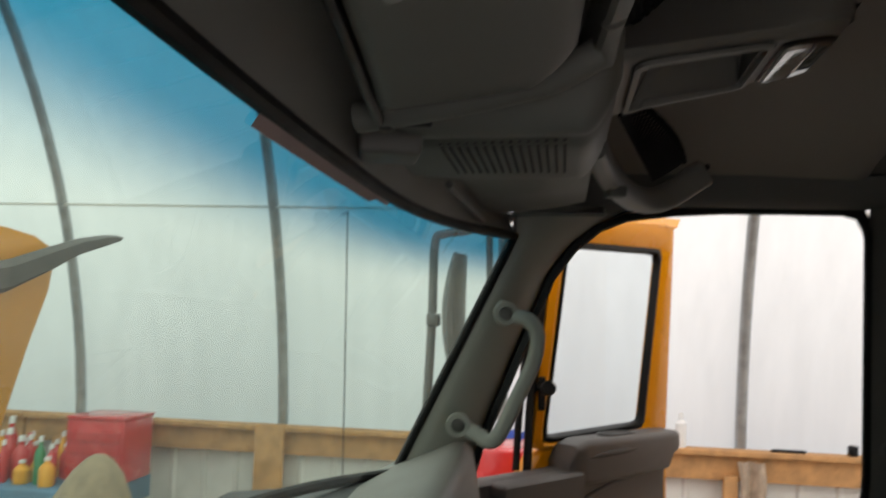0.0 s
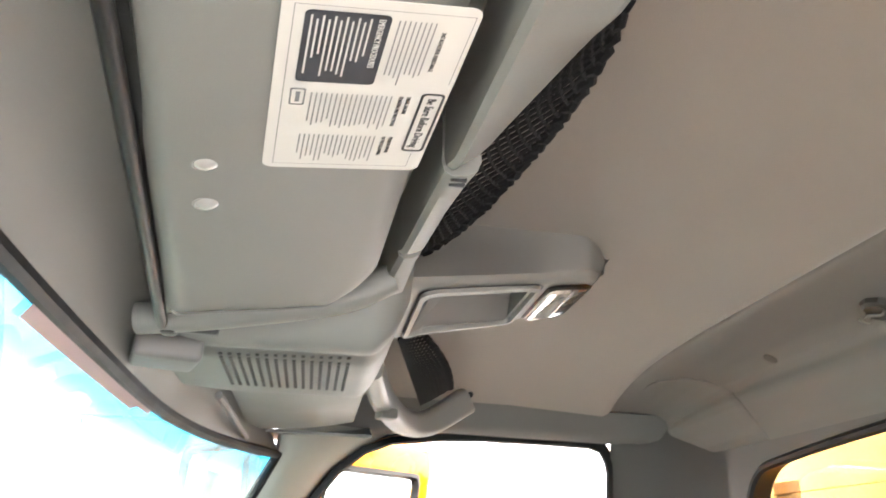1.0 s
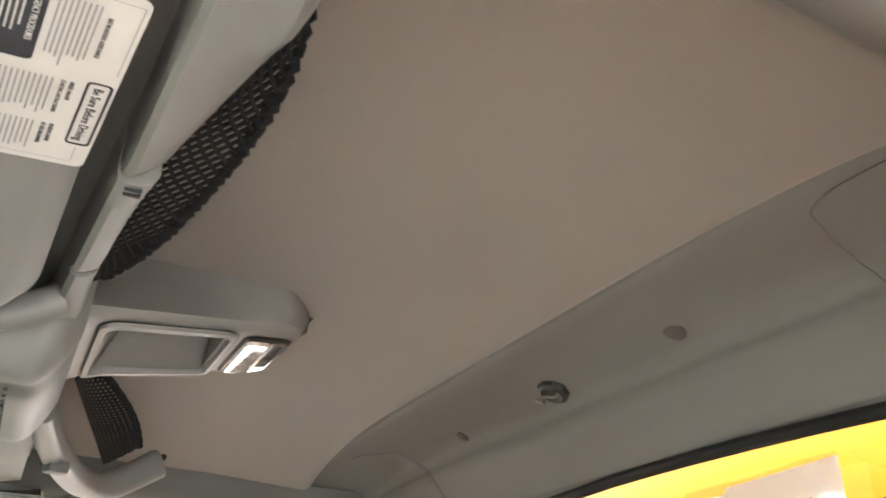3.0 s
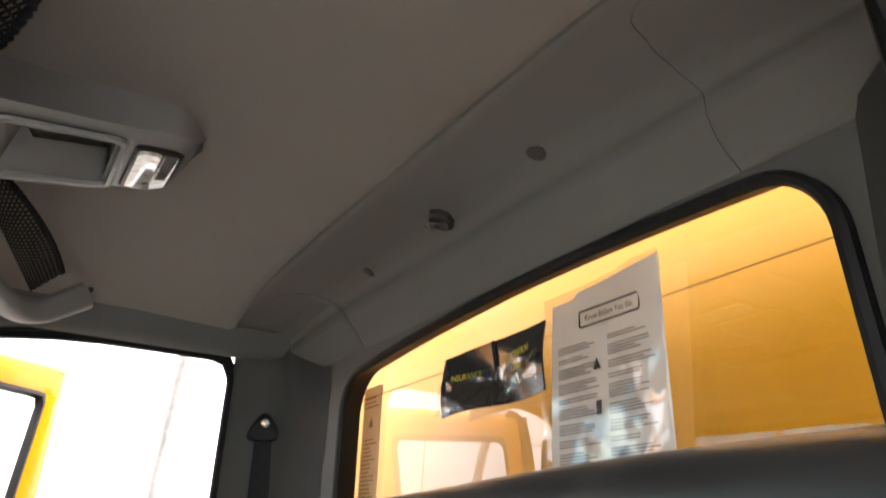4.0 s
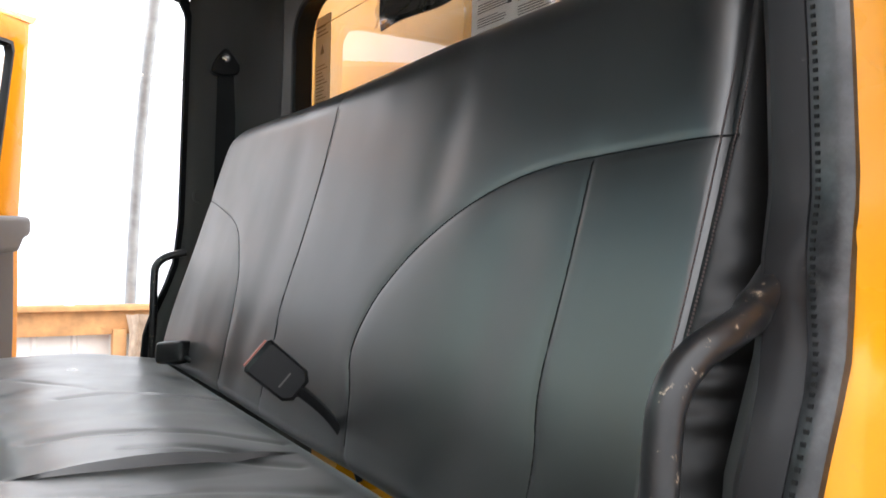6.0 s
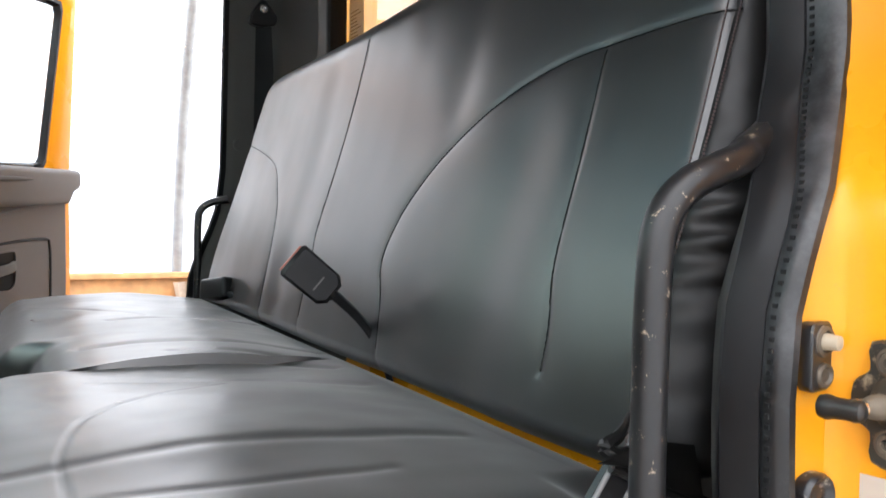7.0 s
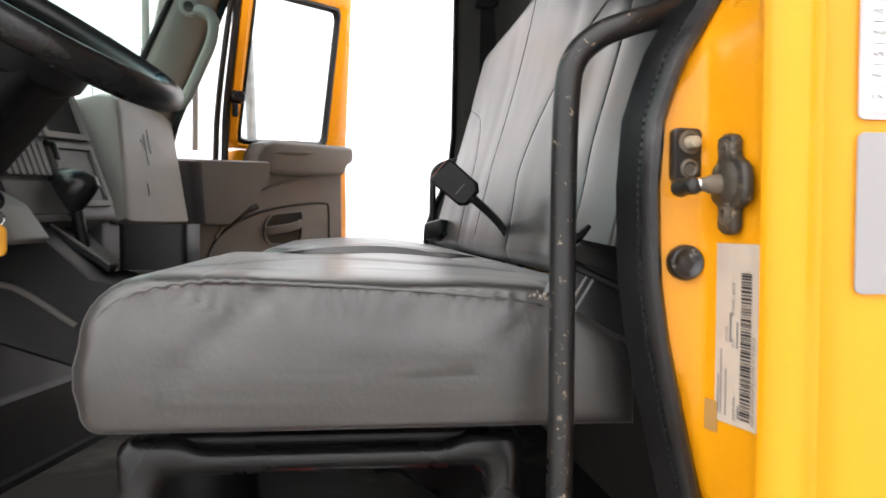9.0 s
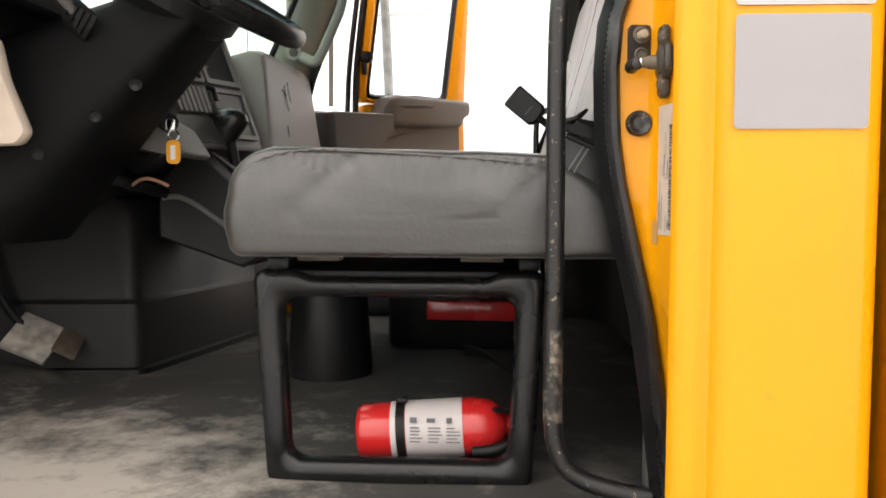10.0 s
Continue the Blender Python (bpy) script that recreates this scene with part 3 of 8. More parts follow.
bm = bmesh.new()
hole, rim = boxed(hole, 0.09, 1.83, 1.05, 2.56)
loft(bm, [[V(REAR_X + 0.02, a, b) for a, b in hole], [V(REAR_X + 0.004, a, b) for a, b in hole], [V(REAR_X, a + (0.012 if a > cy else -0.012), b + (0.012 if b > cz else -0.012)) for a, b in hole], [V(REAR_X - 0.006, a, b) for a, b in rim], [V(REAR_X + 0.05, a, b) for a, b in rim], [V(REAR_X + 0.04, a, b) for a, b in hole]], True, False, True)
solo("wall_rear", bm, TRIM_DARK, "charcoal moulded rear cab wall round the window", "cab wall", kind="structure")
bm = bmesh.new()
hole2, rim2 = boxed(rounded(rw_w + 0.26, rw_h + 0.22, RW["r"] + 0.04, 8, cy, cz), 0.06, 1.86, 1.05, 2.72)
loft(bm, [[V(0.925, a, b) for a, b in hole2], [V(0.925, a, b) for a, b in rim2], [V(0.935, a, b) for a, b in rim2], [V(0.935, a, b) for a, b in hole2]], True, False, True)
solo("wall_back", bm, YELLOW, "yellow painted rear skin of the cab", "cab wall", kind="structure")

win = thing("window_1", "fixed rear cab window in a black rubber gasket, yellow body behind it", "window", (0.88, cy, RW["z0"]), kind="structure")
bm = bmesh.new()
gasket = ((0.018, 0.854), (0.011, 0.849), (0.004, 0.850), (0.0, 0.856), (0.004, 0.866), (0.012, 0.884), (0.0175, 0.899))
loft(bm, [[V(x, a, b) for a, b in window_line(d, RW["r"] + d)] for d, x in gasket], True, False, True)
part("gasket", bm, GASKET, win)
bm = bmesh.new()
bm.faces.new([bm.verts.new((0.896, a, b)) for a, b in window_line(0.0155, RW["r"])])
pane = part("pane", bm, GLASS_REAR, win)
pane.visible_shadow = False
# A thin brown line across the rear glass.
bm = bmesh.new()
tube(bm, [V(0.8985, RW["y0"] + 0.02, 2.434), V(0.8985, RW["y1"], 2.434)], 0.0009, 6)
part("heating_wire", bm, mat("thin_brown_line", (0.30, 0.17, 0.05), 0.6), win, "thin dark line across the rear glass")


# inner post trims behind the door openings
def post(driver):
    s = 1 if driver else -1
    bm = bmesh.new()
    rows = []
    for k in range(40):
        z = 1.22 + k * (2.60 - 1.22) / 39
        e = seal_x(z, driver)
        y = side_y(z, driver)
        k = tuck(z, driver)
        plan = [(e - 0.004, 0.022 + k), (e + 0.004, 0.036 + 0.8 * k), (e + 0.02, 0.044 + 0.4 * k), (max(0.765, e + 0.05) if driver else e + 0.05, 0.046), (0.775, 0.050), (0.800, 0.060), (0.822, 0.085), (0.838, 0.12), (0.850, 0.16), (0.858, 0.21), (0.859, 0.245)]
        rows.append([V(min(x, 0.86), min(y + dy, 0.314) if driver else y - dy, z) for x, dy in plan])
    vs = [[bm.verts.new(q) for q in row] for row in rows]
    for a, b in zip(vs, vs[1:]):
        for i in range(len(a) - 1):
            bm.faces.new((a[i], a[i + 1], b[i + 1], b[i]))
    bmesh.ops.solidify(bm, geom=list(bm.faces), thickness=0.004)
    solo("trim", bm, TRIM_DARK, "charcoal moulded trim on the door post", "post trim", kind="structure")


# trims between headliner and the tops of the door openings
def side_header(driver):
    s = 1 if driver else -1
    bm = bmesh.new()
    def point(u, v):
        x = 0.06 + 0.76 * u
        z0 = 2.562 - 0.035 * max(0.0, 0.25 - x) / 0.19
        y0 = side_y(2.55, driver) + s * 0.012
        top = headliner_z(min(x, 0.66), YC + 0.80) + 0.004
        if v < 0.3:
            k = v / 0.3
            return (x, y0 + s * 0.05 * k, z0 - 0.012 * math.sin(k * math.pi) + 0.004 * k)
        k = (v - 0.3) / 0.7
        return (x, y0 + s * (0.05 + 0.03 * k), z0 + 0.004 + (top - z0) * k)
    sheet(bm, point, 24, 14, 0.006)
    solo("trim", bm, TRIM_DARK, "charcoal trim strip above the door opening", "header trim", kind="structure")


for driver in (True, False):
    post(driver)
    side_header(driver)


# ---- windshield and its posts ----
def ws_top(y):
    s = min(1.0, abs(y - YC) / 0.76)
    return V(-0.178 + (0.145 if y > YC else 0.02) * s ** 3, y, 2.470 + 0.006 * s * s)


def ws_bottom(y):
    s = min(1.0, abs(y - YC) / 0.80)
    return V(-0.44 + (0.14 if y > YC else 0.03) * s ** 3, y, 1.925)


def ws_point(u, v):
    a, b = ws_bottom(0.06 + 1.71 * u), ws_top(0.06 + 1.65 * u)
    q = a.lerp(b, v)
    return q + V(-0.03, 0, 0.012) * math.sin(v * math.pi) * (1 - abs(2 * u - 1) ** 4)


win = thing("window_2", "large curved windshield with a blue shade band along its top", "windshield", (-0.44, YC, 1.92), kind="structure")
bm = bmesh.new()
vs = sheet(bm, ws_point, 40, 24)
uv = bm.loops.layers.uv.new("pane")
index = {v: (i / 40, j / 24) for i, row in enumerate(vs) for j, v in enumerate(row)}
for f in bm.faces:
    for l in f.loops:
        l[uv].uv = index[l.vert]
pane = part("pane", bm, GLASS_FRONT, win)
pane.visible_shadow = False
edge = [ws_point(k / 40, 1) for k in range(41)] + [ws_point(1, 1 - k / 16) for k in range(1, 17)] + [ws_point(1 - k / 40, 0) for k in range(1, 41)] + [ws_point(0, k / 16) for k in range(1, 16)]
bm = bmesh.new()
sweep(bm, edge, circle(0.010, 8), (0.9, 0.05, 0.42), True)
part("gasket", bm, GASKET, win)
# Mauve stands for the yellow roof edge as the blue band colours it.
bm = bmesh.new()
sheet(bm, lambda u, v: ws_point(0.36 + 0.30 * u, 0.962 + 0.012 * (u > 0.85) + 0.036 * v) + V(0.004, 0, -0.001), 24, 3)
part("top_strip", bm, MAUVE, win, "mauve strip for the roof edge behind the shade band")


def windshield_post(driver):
    """Tapered moulding from the roof to the dashboard beside the windshield."""
    bm = bmesh.new()
    rings = []
    front = [q for q in opening(driver) if q[0] < 0.21 and 1.80 < q[1] < 2.545]
    front.sort(key=lambda q: -q[1])
    n = 26
    for k in range(n):
        z = 2.545 - k * (2.545 - 1.88) / (n - 1)
        for (xa, za), (xb, zb) in zip(front, front[1:]):
            if zb <= z <= za:
                xo = xa + (xb - xa) * (za - z) / (za - zb)
                break
        else:
            xo = front[0][0] if z > front[0][1] else front[-1][0]
        u = 0.0 if driver else 1.0
        v = min(1.0, max(0.0, (z - 1.925) / (2.476 - 1.925)))
        w = ws_point(u, v)
        yo = side_y(z, driver) + (0.012 if driver else -0.012)
        a, b = V(w.x + 0.004, w.y, z), V(xo - 0.006, yo, z)
        inward = V(0.45, 0.9 if driver else -0.9, 0).normalized()
        ring = []
        for j in range(11):
            t = j / 10
            ring.append(a.lerp(b, t) + inward * 0.030 * (math.sin(math.pi * t) ** 0.6))
        ring += [b - inward * 0.03, a.lerp(b, 0.5) - inward * 0.04, a - inward * 0.02]
        rings.append(ring)
    loft(bm, rings)
    solo("trim", bm, POST_TRIM, "grey moulded windshield post trim", "windshield post", kind="structure")


windshield_post(False)

# front header between windshield and shelf
FRONT_T = 0.02
bm = bmesh.new()


def front_header(u, v):
    y = 0.06 + 1.72 * u
    a = ws_top(min(max(y, 0.06), 1.71)) + V(0.004, 0, 0.002)
    b = V(-0.085, y, 2.545)
    q = a.lerp(b, v)
    return (q.x, y, q.z + 0.014 * math.sin(math.pi * v))


sheet(bm, front_header, 50, 12, FRONT_T)
solo("trim", bm, TRIM, "grey moulded header trim above the windshield", "header trim", kind="structure")
bm = bmesh.new()
sheet(bm, lambda u, v: V(*ws_top(0.06 + 1.65 * u)) + V(0.000 + 0.03 * v, 0, 0.085 + 0.25 * v), 30, 4, 0.01)
solo("trim", bm, YELLOW, "yellow painted roof front above the windshield", "roof", kind="structure")
# cowl and firewall
bm = bmesh.new()
sheet(bm, lambda u, v: (-0.80 + 0.34 * (1 - v) * 0 + 0.05 * v, 0.0 + 1.9 * u, 1.15 + 0.70 * v), 4, 4, 0.03)
solo("wall_front", bm, BLACK, "black insulated firewall below the windshield", "firewall", kind="structure")
bm = bmesh.new()
sheet(bm, lambda u, v: ws_bottom(0.0 + 1.9 * u) + V(-0.40 + 0.41 * v, 0, -0.07 + 0.05 * v), 20, 6, 0.02)
solo("trim", bm, BLACK, "black cowl panel in front of the windshield", "cowl", kind="structure")

# added black block keeps the far sill dark under the bench
bm = bmesh.new()
block(bm, (0.26, 1.822, 1.275), (0.84, 0.05, 0.07), 0.008)
solo("trim", bm, BLACK, "added black block over the yellow passenger sill", "sill plate", kind="structure")


# ---- bench seat ----
BACK_SEAMS = [flat([(0.19, 2.046), (0.279, 2.041), (0.40, 2.034), (0.48, 2.020), (0.56, 1.992), (0.62, 1.960), (0.67, 1.922), (0.709, 1.878), (0.728, 1.82), (0.70, 1.765), (0.68, 1.68)]),
              flat([(0.345, 2.035), (0.346, 1.95), (0.347, 1.84), (0.333, 1.78), (0.33, 1.74)]),
              flat([(0.975, 2.25), (0.984, 2.19), (1.0, 2.03), (1.02, 1.864), (1.005, 1.80), (1.0, 1.67)]),
              flat([(1.78, 2.02), (1.69, 2.035), (1.638, 2.046), (1.40, 1.99), (1.31, 1.92), (1.27, 1.86), (1.245, 1.78), (1.24, 1.67)])]
BACK_FOLDS = [([(0.47, 1.70), (0.44, 1.95)], 0.004, 0.05), ([(1.15, 1.72), (1.12, 2.10)], 0.003, 0.05), ([(0.60, 2.18), (0.62, 2.02)], 0.003, 0.04)]


BACK_TOP = 2.211


def back_front(z):
    return 0.606 + 0.272 * (z - 1.70) + 0.012 * math.sin((z - 1.66) / 0.55 * math.pi) + 0.014 * max(0.0, (1.86 - z) / 0.18) ** 2


def back_edge(z):
    """How far the driver-side edge lies in at one height, with the rounded top corner."""
    h = (z - 1.66) / 0.55
    k = max(0.0, z - BACK_TOP + 0.066)
    return 0.158 + 0.052 * h * h + 0.066 - math.sqrt(max(0.0, 0.066 ** 2 - k * k))


def back_seam(z):
    """How far in from the driver-side edge the piping seam runs."""
    return 0.050 - 0.055 * max(0.0, (z - 1.66) / 0.55 - 0.30)


def back_bolster(z, e):
    """How far the skin recedes at a way in from the driver-side edge."""
    r = 0.058
    return (r - math.sqrt(max(0.0, r * r - (r - e) ** 2)) if e < r else 0.0) + 0.015 * max(0.0, 1 - e / 0.19) ** 2


def back_rise(y, z):
    """The top edge stands a little higher over the driver's half."""
    t = max(0.0, min(1.0, (1.25 - y) / 0.75))
    w = max(0.0, min(1.0, (z - 1.98) / 0.22))
    return 0.017 * t * t * (3 - 2 * t) * w * w * (3 - 2 * w)


def backrest_ring(z, pinch=0.0):
    """One level of the backrest: its front line across the cab, and the line round its ends and back."""
    h = (z - 1.66) / 0.55
    k = max(0.0, z - BACK_TOP + 0.066)
    y0, y1 = back_edge(z) + pinch, 1.748 - 0.13 * h * h - pinch - (0.066 - math.sqrt(max(0.0, 0.066 ** 2 - k * k)))
    k = max(0.0, z - BACK_TOP + 0.046)
    crest = 0.046 - math.sqrt(max(0.0, 0.046 ** 2 - k * k))
    xf, xb = back_front(z) + pinch * 0.9 + crest, 0.842 - pinch * 0.5 - 0.6 * crest
    r = 0.058
    front, rest = [], []
    n = 520
    seam = back_seam(z)
    across = [y1 + (y0 + seam - y1) * i / n for i in range(n + 1)] + [y0 + seam * (1 - i / 8) for i in range(1, 9)]
    for y in across:
        e = min(y - y0, y1 - y)
        x = xf + (r - math.sqrt(max(0.0, r * r - (r - e) ** 2)) if e < r else 0.0) if y1 - y < y - y0 else xf + back_bolster(z, e)
        for j, line in enumerate(BACK_SEAMS):
            d = near_line(y, z, line)
            x += (0.4 if j == 2 else 1.0) * (0.0012 * math.exp(-(d / 0.0040) ** 2) + 0.0012 * math.exp(-(d / 0.020) ** 2))
        e = y - y0
        if e < 0.06:
            fold = max(0.0, 1 - abs(z - 1.87) / 0.16)
            x += 0.0030 * math.exp(-((e - seam) / 0.0025) ** 2)
            x += fold * max(0.0, 1 - e / seam) * 0.0075 * math.sin(z * 205 + 30 * e + 1.6 * math.sin(z * 37))
        for line, depth, wide in BACK_FOLDS:
            x += 0.8 * depth * math.exp(-(near_line(y, z, line) / wide) ** 2)
        x += 0.0024 * noise.noise((y * 5, z * 5, 3)) + 0.0005 * noise.noise((y * 14, z * 9, 7))
        front.append(V(x, y, z + back_rise(y, z)))
    for i in range(0, 15):
        t = i / 14
        wr = 0.0085 * math.sin(z * 205 + 3 * t + 1.6 * math.sin(z * 37)) * (1 - t) ** 2 * max(0.0, 1 - abs(z - 1.87) / 0.16)
        rest.append(V(front[-1].x + (xb - front[-1].x) * t, y0 - 0.006 * math.sin(math.pi * t) + wr, z + back_rise(y0, z)))
    for i in range(1, 9):
        y = y0 + (y1 - y0) * i / 8
        rest.append(V(xb, y, z + back_rise(y, z)))
    for i in range(1, 9):
        t = i / 8
        rest.append(V(xb + (xf + r - xb) * t, y1 + 0.006 * math.sin(math.pi * t), z))
    rest[-1] = front[0].copy()
    return front[:n + 1], front[n:] + rest[1:]


bench = thing("bench_seat", "black vinyl bench seat with stitched seams and worn creases", "bench seat", (0.4, YC, FLOOR_Z))
levels = [backrest_ring(1.676, 0.03), backrest_ring(1.681, 0.014), backrest_ring(1.690, 0.005)]
levels += [backrest_ring(1.70 + (2.14 - 1.70) * k / 130) for k in range(131)]
levels += [backrest_ring(BACK_TOP - 0.071 + 0.071 * math.sin(k / 14 * math.pi / 2)) for k in range(1, 15)]
bm = bmesh.new()
fronts = [a for a, b in levels]
fronts.append([V(0.80, q.y, q.z + 0.001) for q in fronts[-1]])
loft(bm, fronts, False, False)
backrest = part("backrest", bm, VINYL, bench)
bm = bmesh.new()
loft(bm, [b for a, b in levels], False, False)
part("side_panel", bm, SIDE_VINYL, backrest, "matt black side and back covering, darkened for the gap's shade")


def back_skin(y, z):
    """The nearest place of the backrest's front to a height and a way across."""
    row = min(levels, key=lambda q: abs(q[0][260].z - z))[0]
    q = min(row, key=lambda p: abs(p.y - y))
    return q.x


for line in BACK_SEAMS:
    inside = [(y, z) for y, z in line if back_edge(z) + 0.012 < y and 1.70 < z < 2.17]
    bm = bmesh.new()
    tube(bm, [V(back_skin(y, z) - 0.0002, y, z + back_rise(y, z)) for y, z in flat(inside, 3)], 0.0007, 5)
    part("seam", bm, SEAM_LINE, backrest, "dark sunken seam")
# double row of stitches along the backrest's driver-side edge
bm = bmesh.new()
for row in (0.0, 0.0085):
    for k in range(150):
        z = 1.70 + k * 0.0031
        h = (z - 1.66) / 0.55
        y = back_edge(z) - 0.0015
        e = back_seam(z) + 0.0045 - row
        x = back_front(z) + back_bolster(z, e) - 0.0004
        block(bm, (x + 0.0012 * noise.noise((y * 9, z * 5, 3)), y + e, z), (0.0014, 0.0012, 0.0021))
part("stitching", bm, STITCH, backrest, "pale grey double stitching", smooth=False)
CUSHION_CREASES = [(flat([(0.25, 0.17), (0.245, 0.30), (0.245, 0.40), (0.275, 0.51), (0.34, 0.585), (0.42, 0.62)]), 0.0030, 0.0028),
                   (flat([(0.20, 0.365), (0.33, 0.372), (0.47, 0.36), (0.56, 0.35)]), 0.004, 0.010),
                   (flat([(0.26, 0.29), (0.36, 0.275), (0.46, 0.275)]), 0.003, 0.007),
                   (flat([(0.22, 0.95), (0.34, 0.94), (0.46, 0.90), (0.60, 0.84)]), 0.008, 0.012),
                   (flat([(0.40, 0.83), (0.50, 0.79), (0.58, 0.72)]), 0.006, 0.010),
                   (flat([(0.36, 1.19), (0.46, 1.215), (0.60, 1.17)]), 0.008, 0.010),
                   (flat([(0.22, 1.55), (0.30, 1.42), (0.42, 1.25)]), 0.004, 0.007),
                   (flat([(0.30, 0.70), (0.45, 0.66), (0.57, 0.60)]), 0.005, 0.015)]


def cushion_front(y):
    """The front edge of the cushion, with the cut-out for the shift lever."""
    a = 1 / (1 + math.exp(-(y - 0.775) / 0.008))
    b = 1 / (1 + math.exp((y - 1.035) / 0.008))
    return 0.143 + 0.091 * a * b + 0.042 * (1 - b)


SIDE_FOLD = [(0.300, 1.672), (0.270, 1.645), (0.235, 1.612)]
SIDE_CREASE = [(0.540, 1.655), (0.515, 1.630), (0.490, 1.592)]


def cushion_ring(y, k):
    """One section across the cushion; k shrinks it towards its middle."""
    xf, xb, z0, z1 = cushion_front(y), 0.648, 1.552, 1.692
    crown = 0.012 * math.sin(min(1.0, max(0.0, (y - 0.17) / 0.55)) * math.pi) if y < 0.78 else 0.014
    pts = []
    top, r = 130, 0.060
    for i in range(5):
        pts.append((xb - (xb - xf - 0.02) * i / 4, z0))
    for i in range(1, 8):
        a = -math.pi / 2 - i / 8 * math.pi / 2
        pts.append((xf + 0.02 + 0.02 * math.cos(a), z0 + 0.02 + 0.02 * math.sin(a)))
    for i in range(4):
        t = i / 3
        pts.append((xf - 0.006 * math.sin(math.pi * t), z0 + 0.02 + (z1 - r - z0 - 0.02) * t))
    for i in range(1, 8):
        a = math.pi - i / 8 * math.pi / 2
        pts.append((xf + r + r * math.cos(a), z1 - r + r * math.sin(a)))
    for i in range(top + 1):
        t = i / top
        x = xf + r + (xb - 0.045 - xf - r) * t
        z = z1 + crown * math.sin(math.pi * t) - 0.010 * t
        for line, depth, wide in CUSHION_CREASES:
            z -= 0.42 * depth * math.exp(-(near_line(x, y, line) / wide) ** 2)
        z += 0.004 * noise.noise((x * 7, y * 8, 1)) + 0.0006 * noise.noise((x * 22, y * 22, 5))
        pts.append((x, z))
    for i in range(1, 6):
        a = math.pi / 2 - i / 6 * math.pi / 2
        pts.append((xb - 0.045 + 0.045 * math.cos(a), z1 - 0.055 + 0.045 * math.sin(a)))
    low = max(0.0, min(1.0, (0.235 - y) / 0.045))
    low = low * low * (3 - 2 * low)
    pts = [(x, z - 0.52 * low * max(0.0, x - 0.556) * max(0.0, (z - z0) / 0.14)) for x, z in pts]
    mx, mz = 0.40, 1.625
    out = []
    for x, z in pts:
        q = V(mx + (x - mx) * (1 - 2 * k * (0.55 + 0.45 * min(1.0, max(0.0, k - 0.05) / 0.44))), y, mz + (z - mz) * (1 - 2 * k))
        if k > 0.035 and y < 0.5:
            d = near_line(q.x, q.z, SIDE_CREASE)
            fade = min(1.0, (k - 0.035) / 0.05)
            q.y += fade * (0.0032 * noise.noise((q.x * 8, q.z * 11, 4)) + 0.0010 * noise.noise((q.x * 34, q.z * 34, 9)) + 0.0010 * math.sin(q.x * 330 + 3 * math.sin(q.x * 50)) * math.exp(-max(0.0, 1.668 - q.z) / 0.008) + 0.0013 * math.exp(-(d / 0.010) ** 2) + 0.0035 * math.exp(-(near_line(q.x, q.z, SIDE_FOLD) / 0.012) ** 2) - 0.004 * math.exp(-(math.hypot(q.x - 0.475, q.z - 1.625) / 0.03) ** 2) - 0.003 * math.exp(-(math.hypot(q.x - 0.235, q.z - 1.63) / 0.022) ** 2) - 0.006 * math.sin(math.pi * min(1.0, max(0.0, (q.z - 1.56) / 0.12))))
        out.append(q)
    return out


bm = bmesh.new()
rings = []
for k, y in [(0.497 - 0.018 * i, 0.1655) for i in range(25)] + [(0.045, 0.1665), (0.034, 0.1685), (0.024, 0.1705), (0.016, 0.174), (0.006, 0.182), (0.0, 0.195)]:
    rings.append(cushion_ring(y, k))
y = 0.205
while y < 1.73:
    rings.append(cushion_ring(y, 0.0))
    y += 0.003 if 0.75 < y < 0.80 or 1.01 < y < 1.06 else 0.0042
for k, y in ((0.01, 1.742), (0.04, 1.752), (0.12, 1.757), (0.3, 1.758), (0.46, 1.758)):
    rings.append(cushion_ring(y, k))
loft(bm, rings[27:], True, True)
cushion = part("cushion", bm, CUSHION_VINYL, bench)
bm = bmesh.new()
loft(bm, rings[:28], True, True)
part("side_panel", bm, SIDE_HIDE, cushion, "grained worn side panel")
# stitched welt along the cushion's side
SIDE_SEAM = spline([V(0.640, 0.1655, 1.630), V(0.600, 0.1655, 1.648), V(0.559, 0.1655, 1.664), V(0.50, 0.1655, 1.674), V(0.41, 0.1655, 1.681), V(0.32, 0.1655, 1.686), V(0.26, 0.1655, 1.688), V(0.215, 0.1655, 1.683), V(0.184, 0.1655, 1.672), V(0.166, 0.1660, 1.657), V(0.158, 0.1665, 1.638), V(0.156, 0.1665, 1.610), V(0.157, 0.1665, 1.578)], 12)
bm = bmesh.new()
gone = 0.0
for p, q in zip(SIDE_SEAM, SIDE_SEAM[1:]):
    gone += (q - p).length
    if gone > 0.0040:
        gone = 0.0
        d = q - p
        block(bm, q + V(0.0, -0.0008, -0.0030) if abs(d.x) > abs(d.z) else q + V(0.0025, -0.0008, 0.0), (0.0025, 0.0014, 0.0010), 0.0, pose(0, 0, 0, 0, -math.degrees(math.atan2(d.z, d.x)), 0))
part("stitching", bm, STITCH, cushion, "pale grey stitching along the side seam", smooth=False)
bm = bmesh.new()
tube(bm, [p + V(0, 0.0006, (0.0009 * math.sin(p.x * 420) if 0.17 < p.x < 0.30 else 0.0003 * math.sin(p.x * 300))) for p in SIDE_SEAM], 0.0019, 8)
part("welt", bm, CUSHION_VINYL, cushion, "puckered vinyl welt")
bm = bmesh.new()
tube(bm, [V(0.158 + 0.48 * k / 30, 0.170 - 0.0005 * math.sin(k), 1.5635 - 0.002 * math.sin(math.pi * k / 30)) for k in range(31)], 0.0022, 8)
part("welt", bm, CUSHION_VINYL, cushion, "puckered vinyl welt")
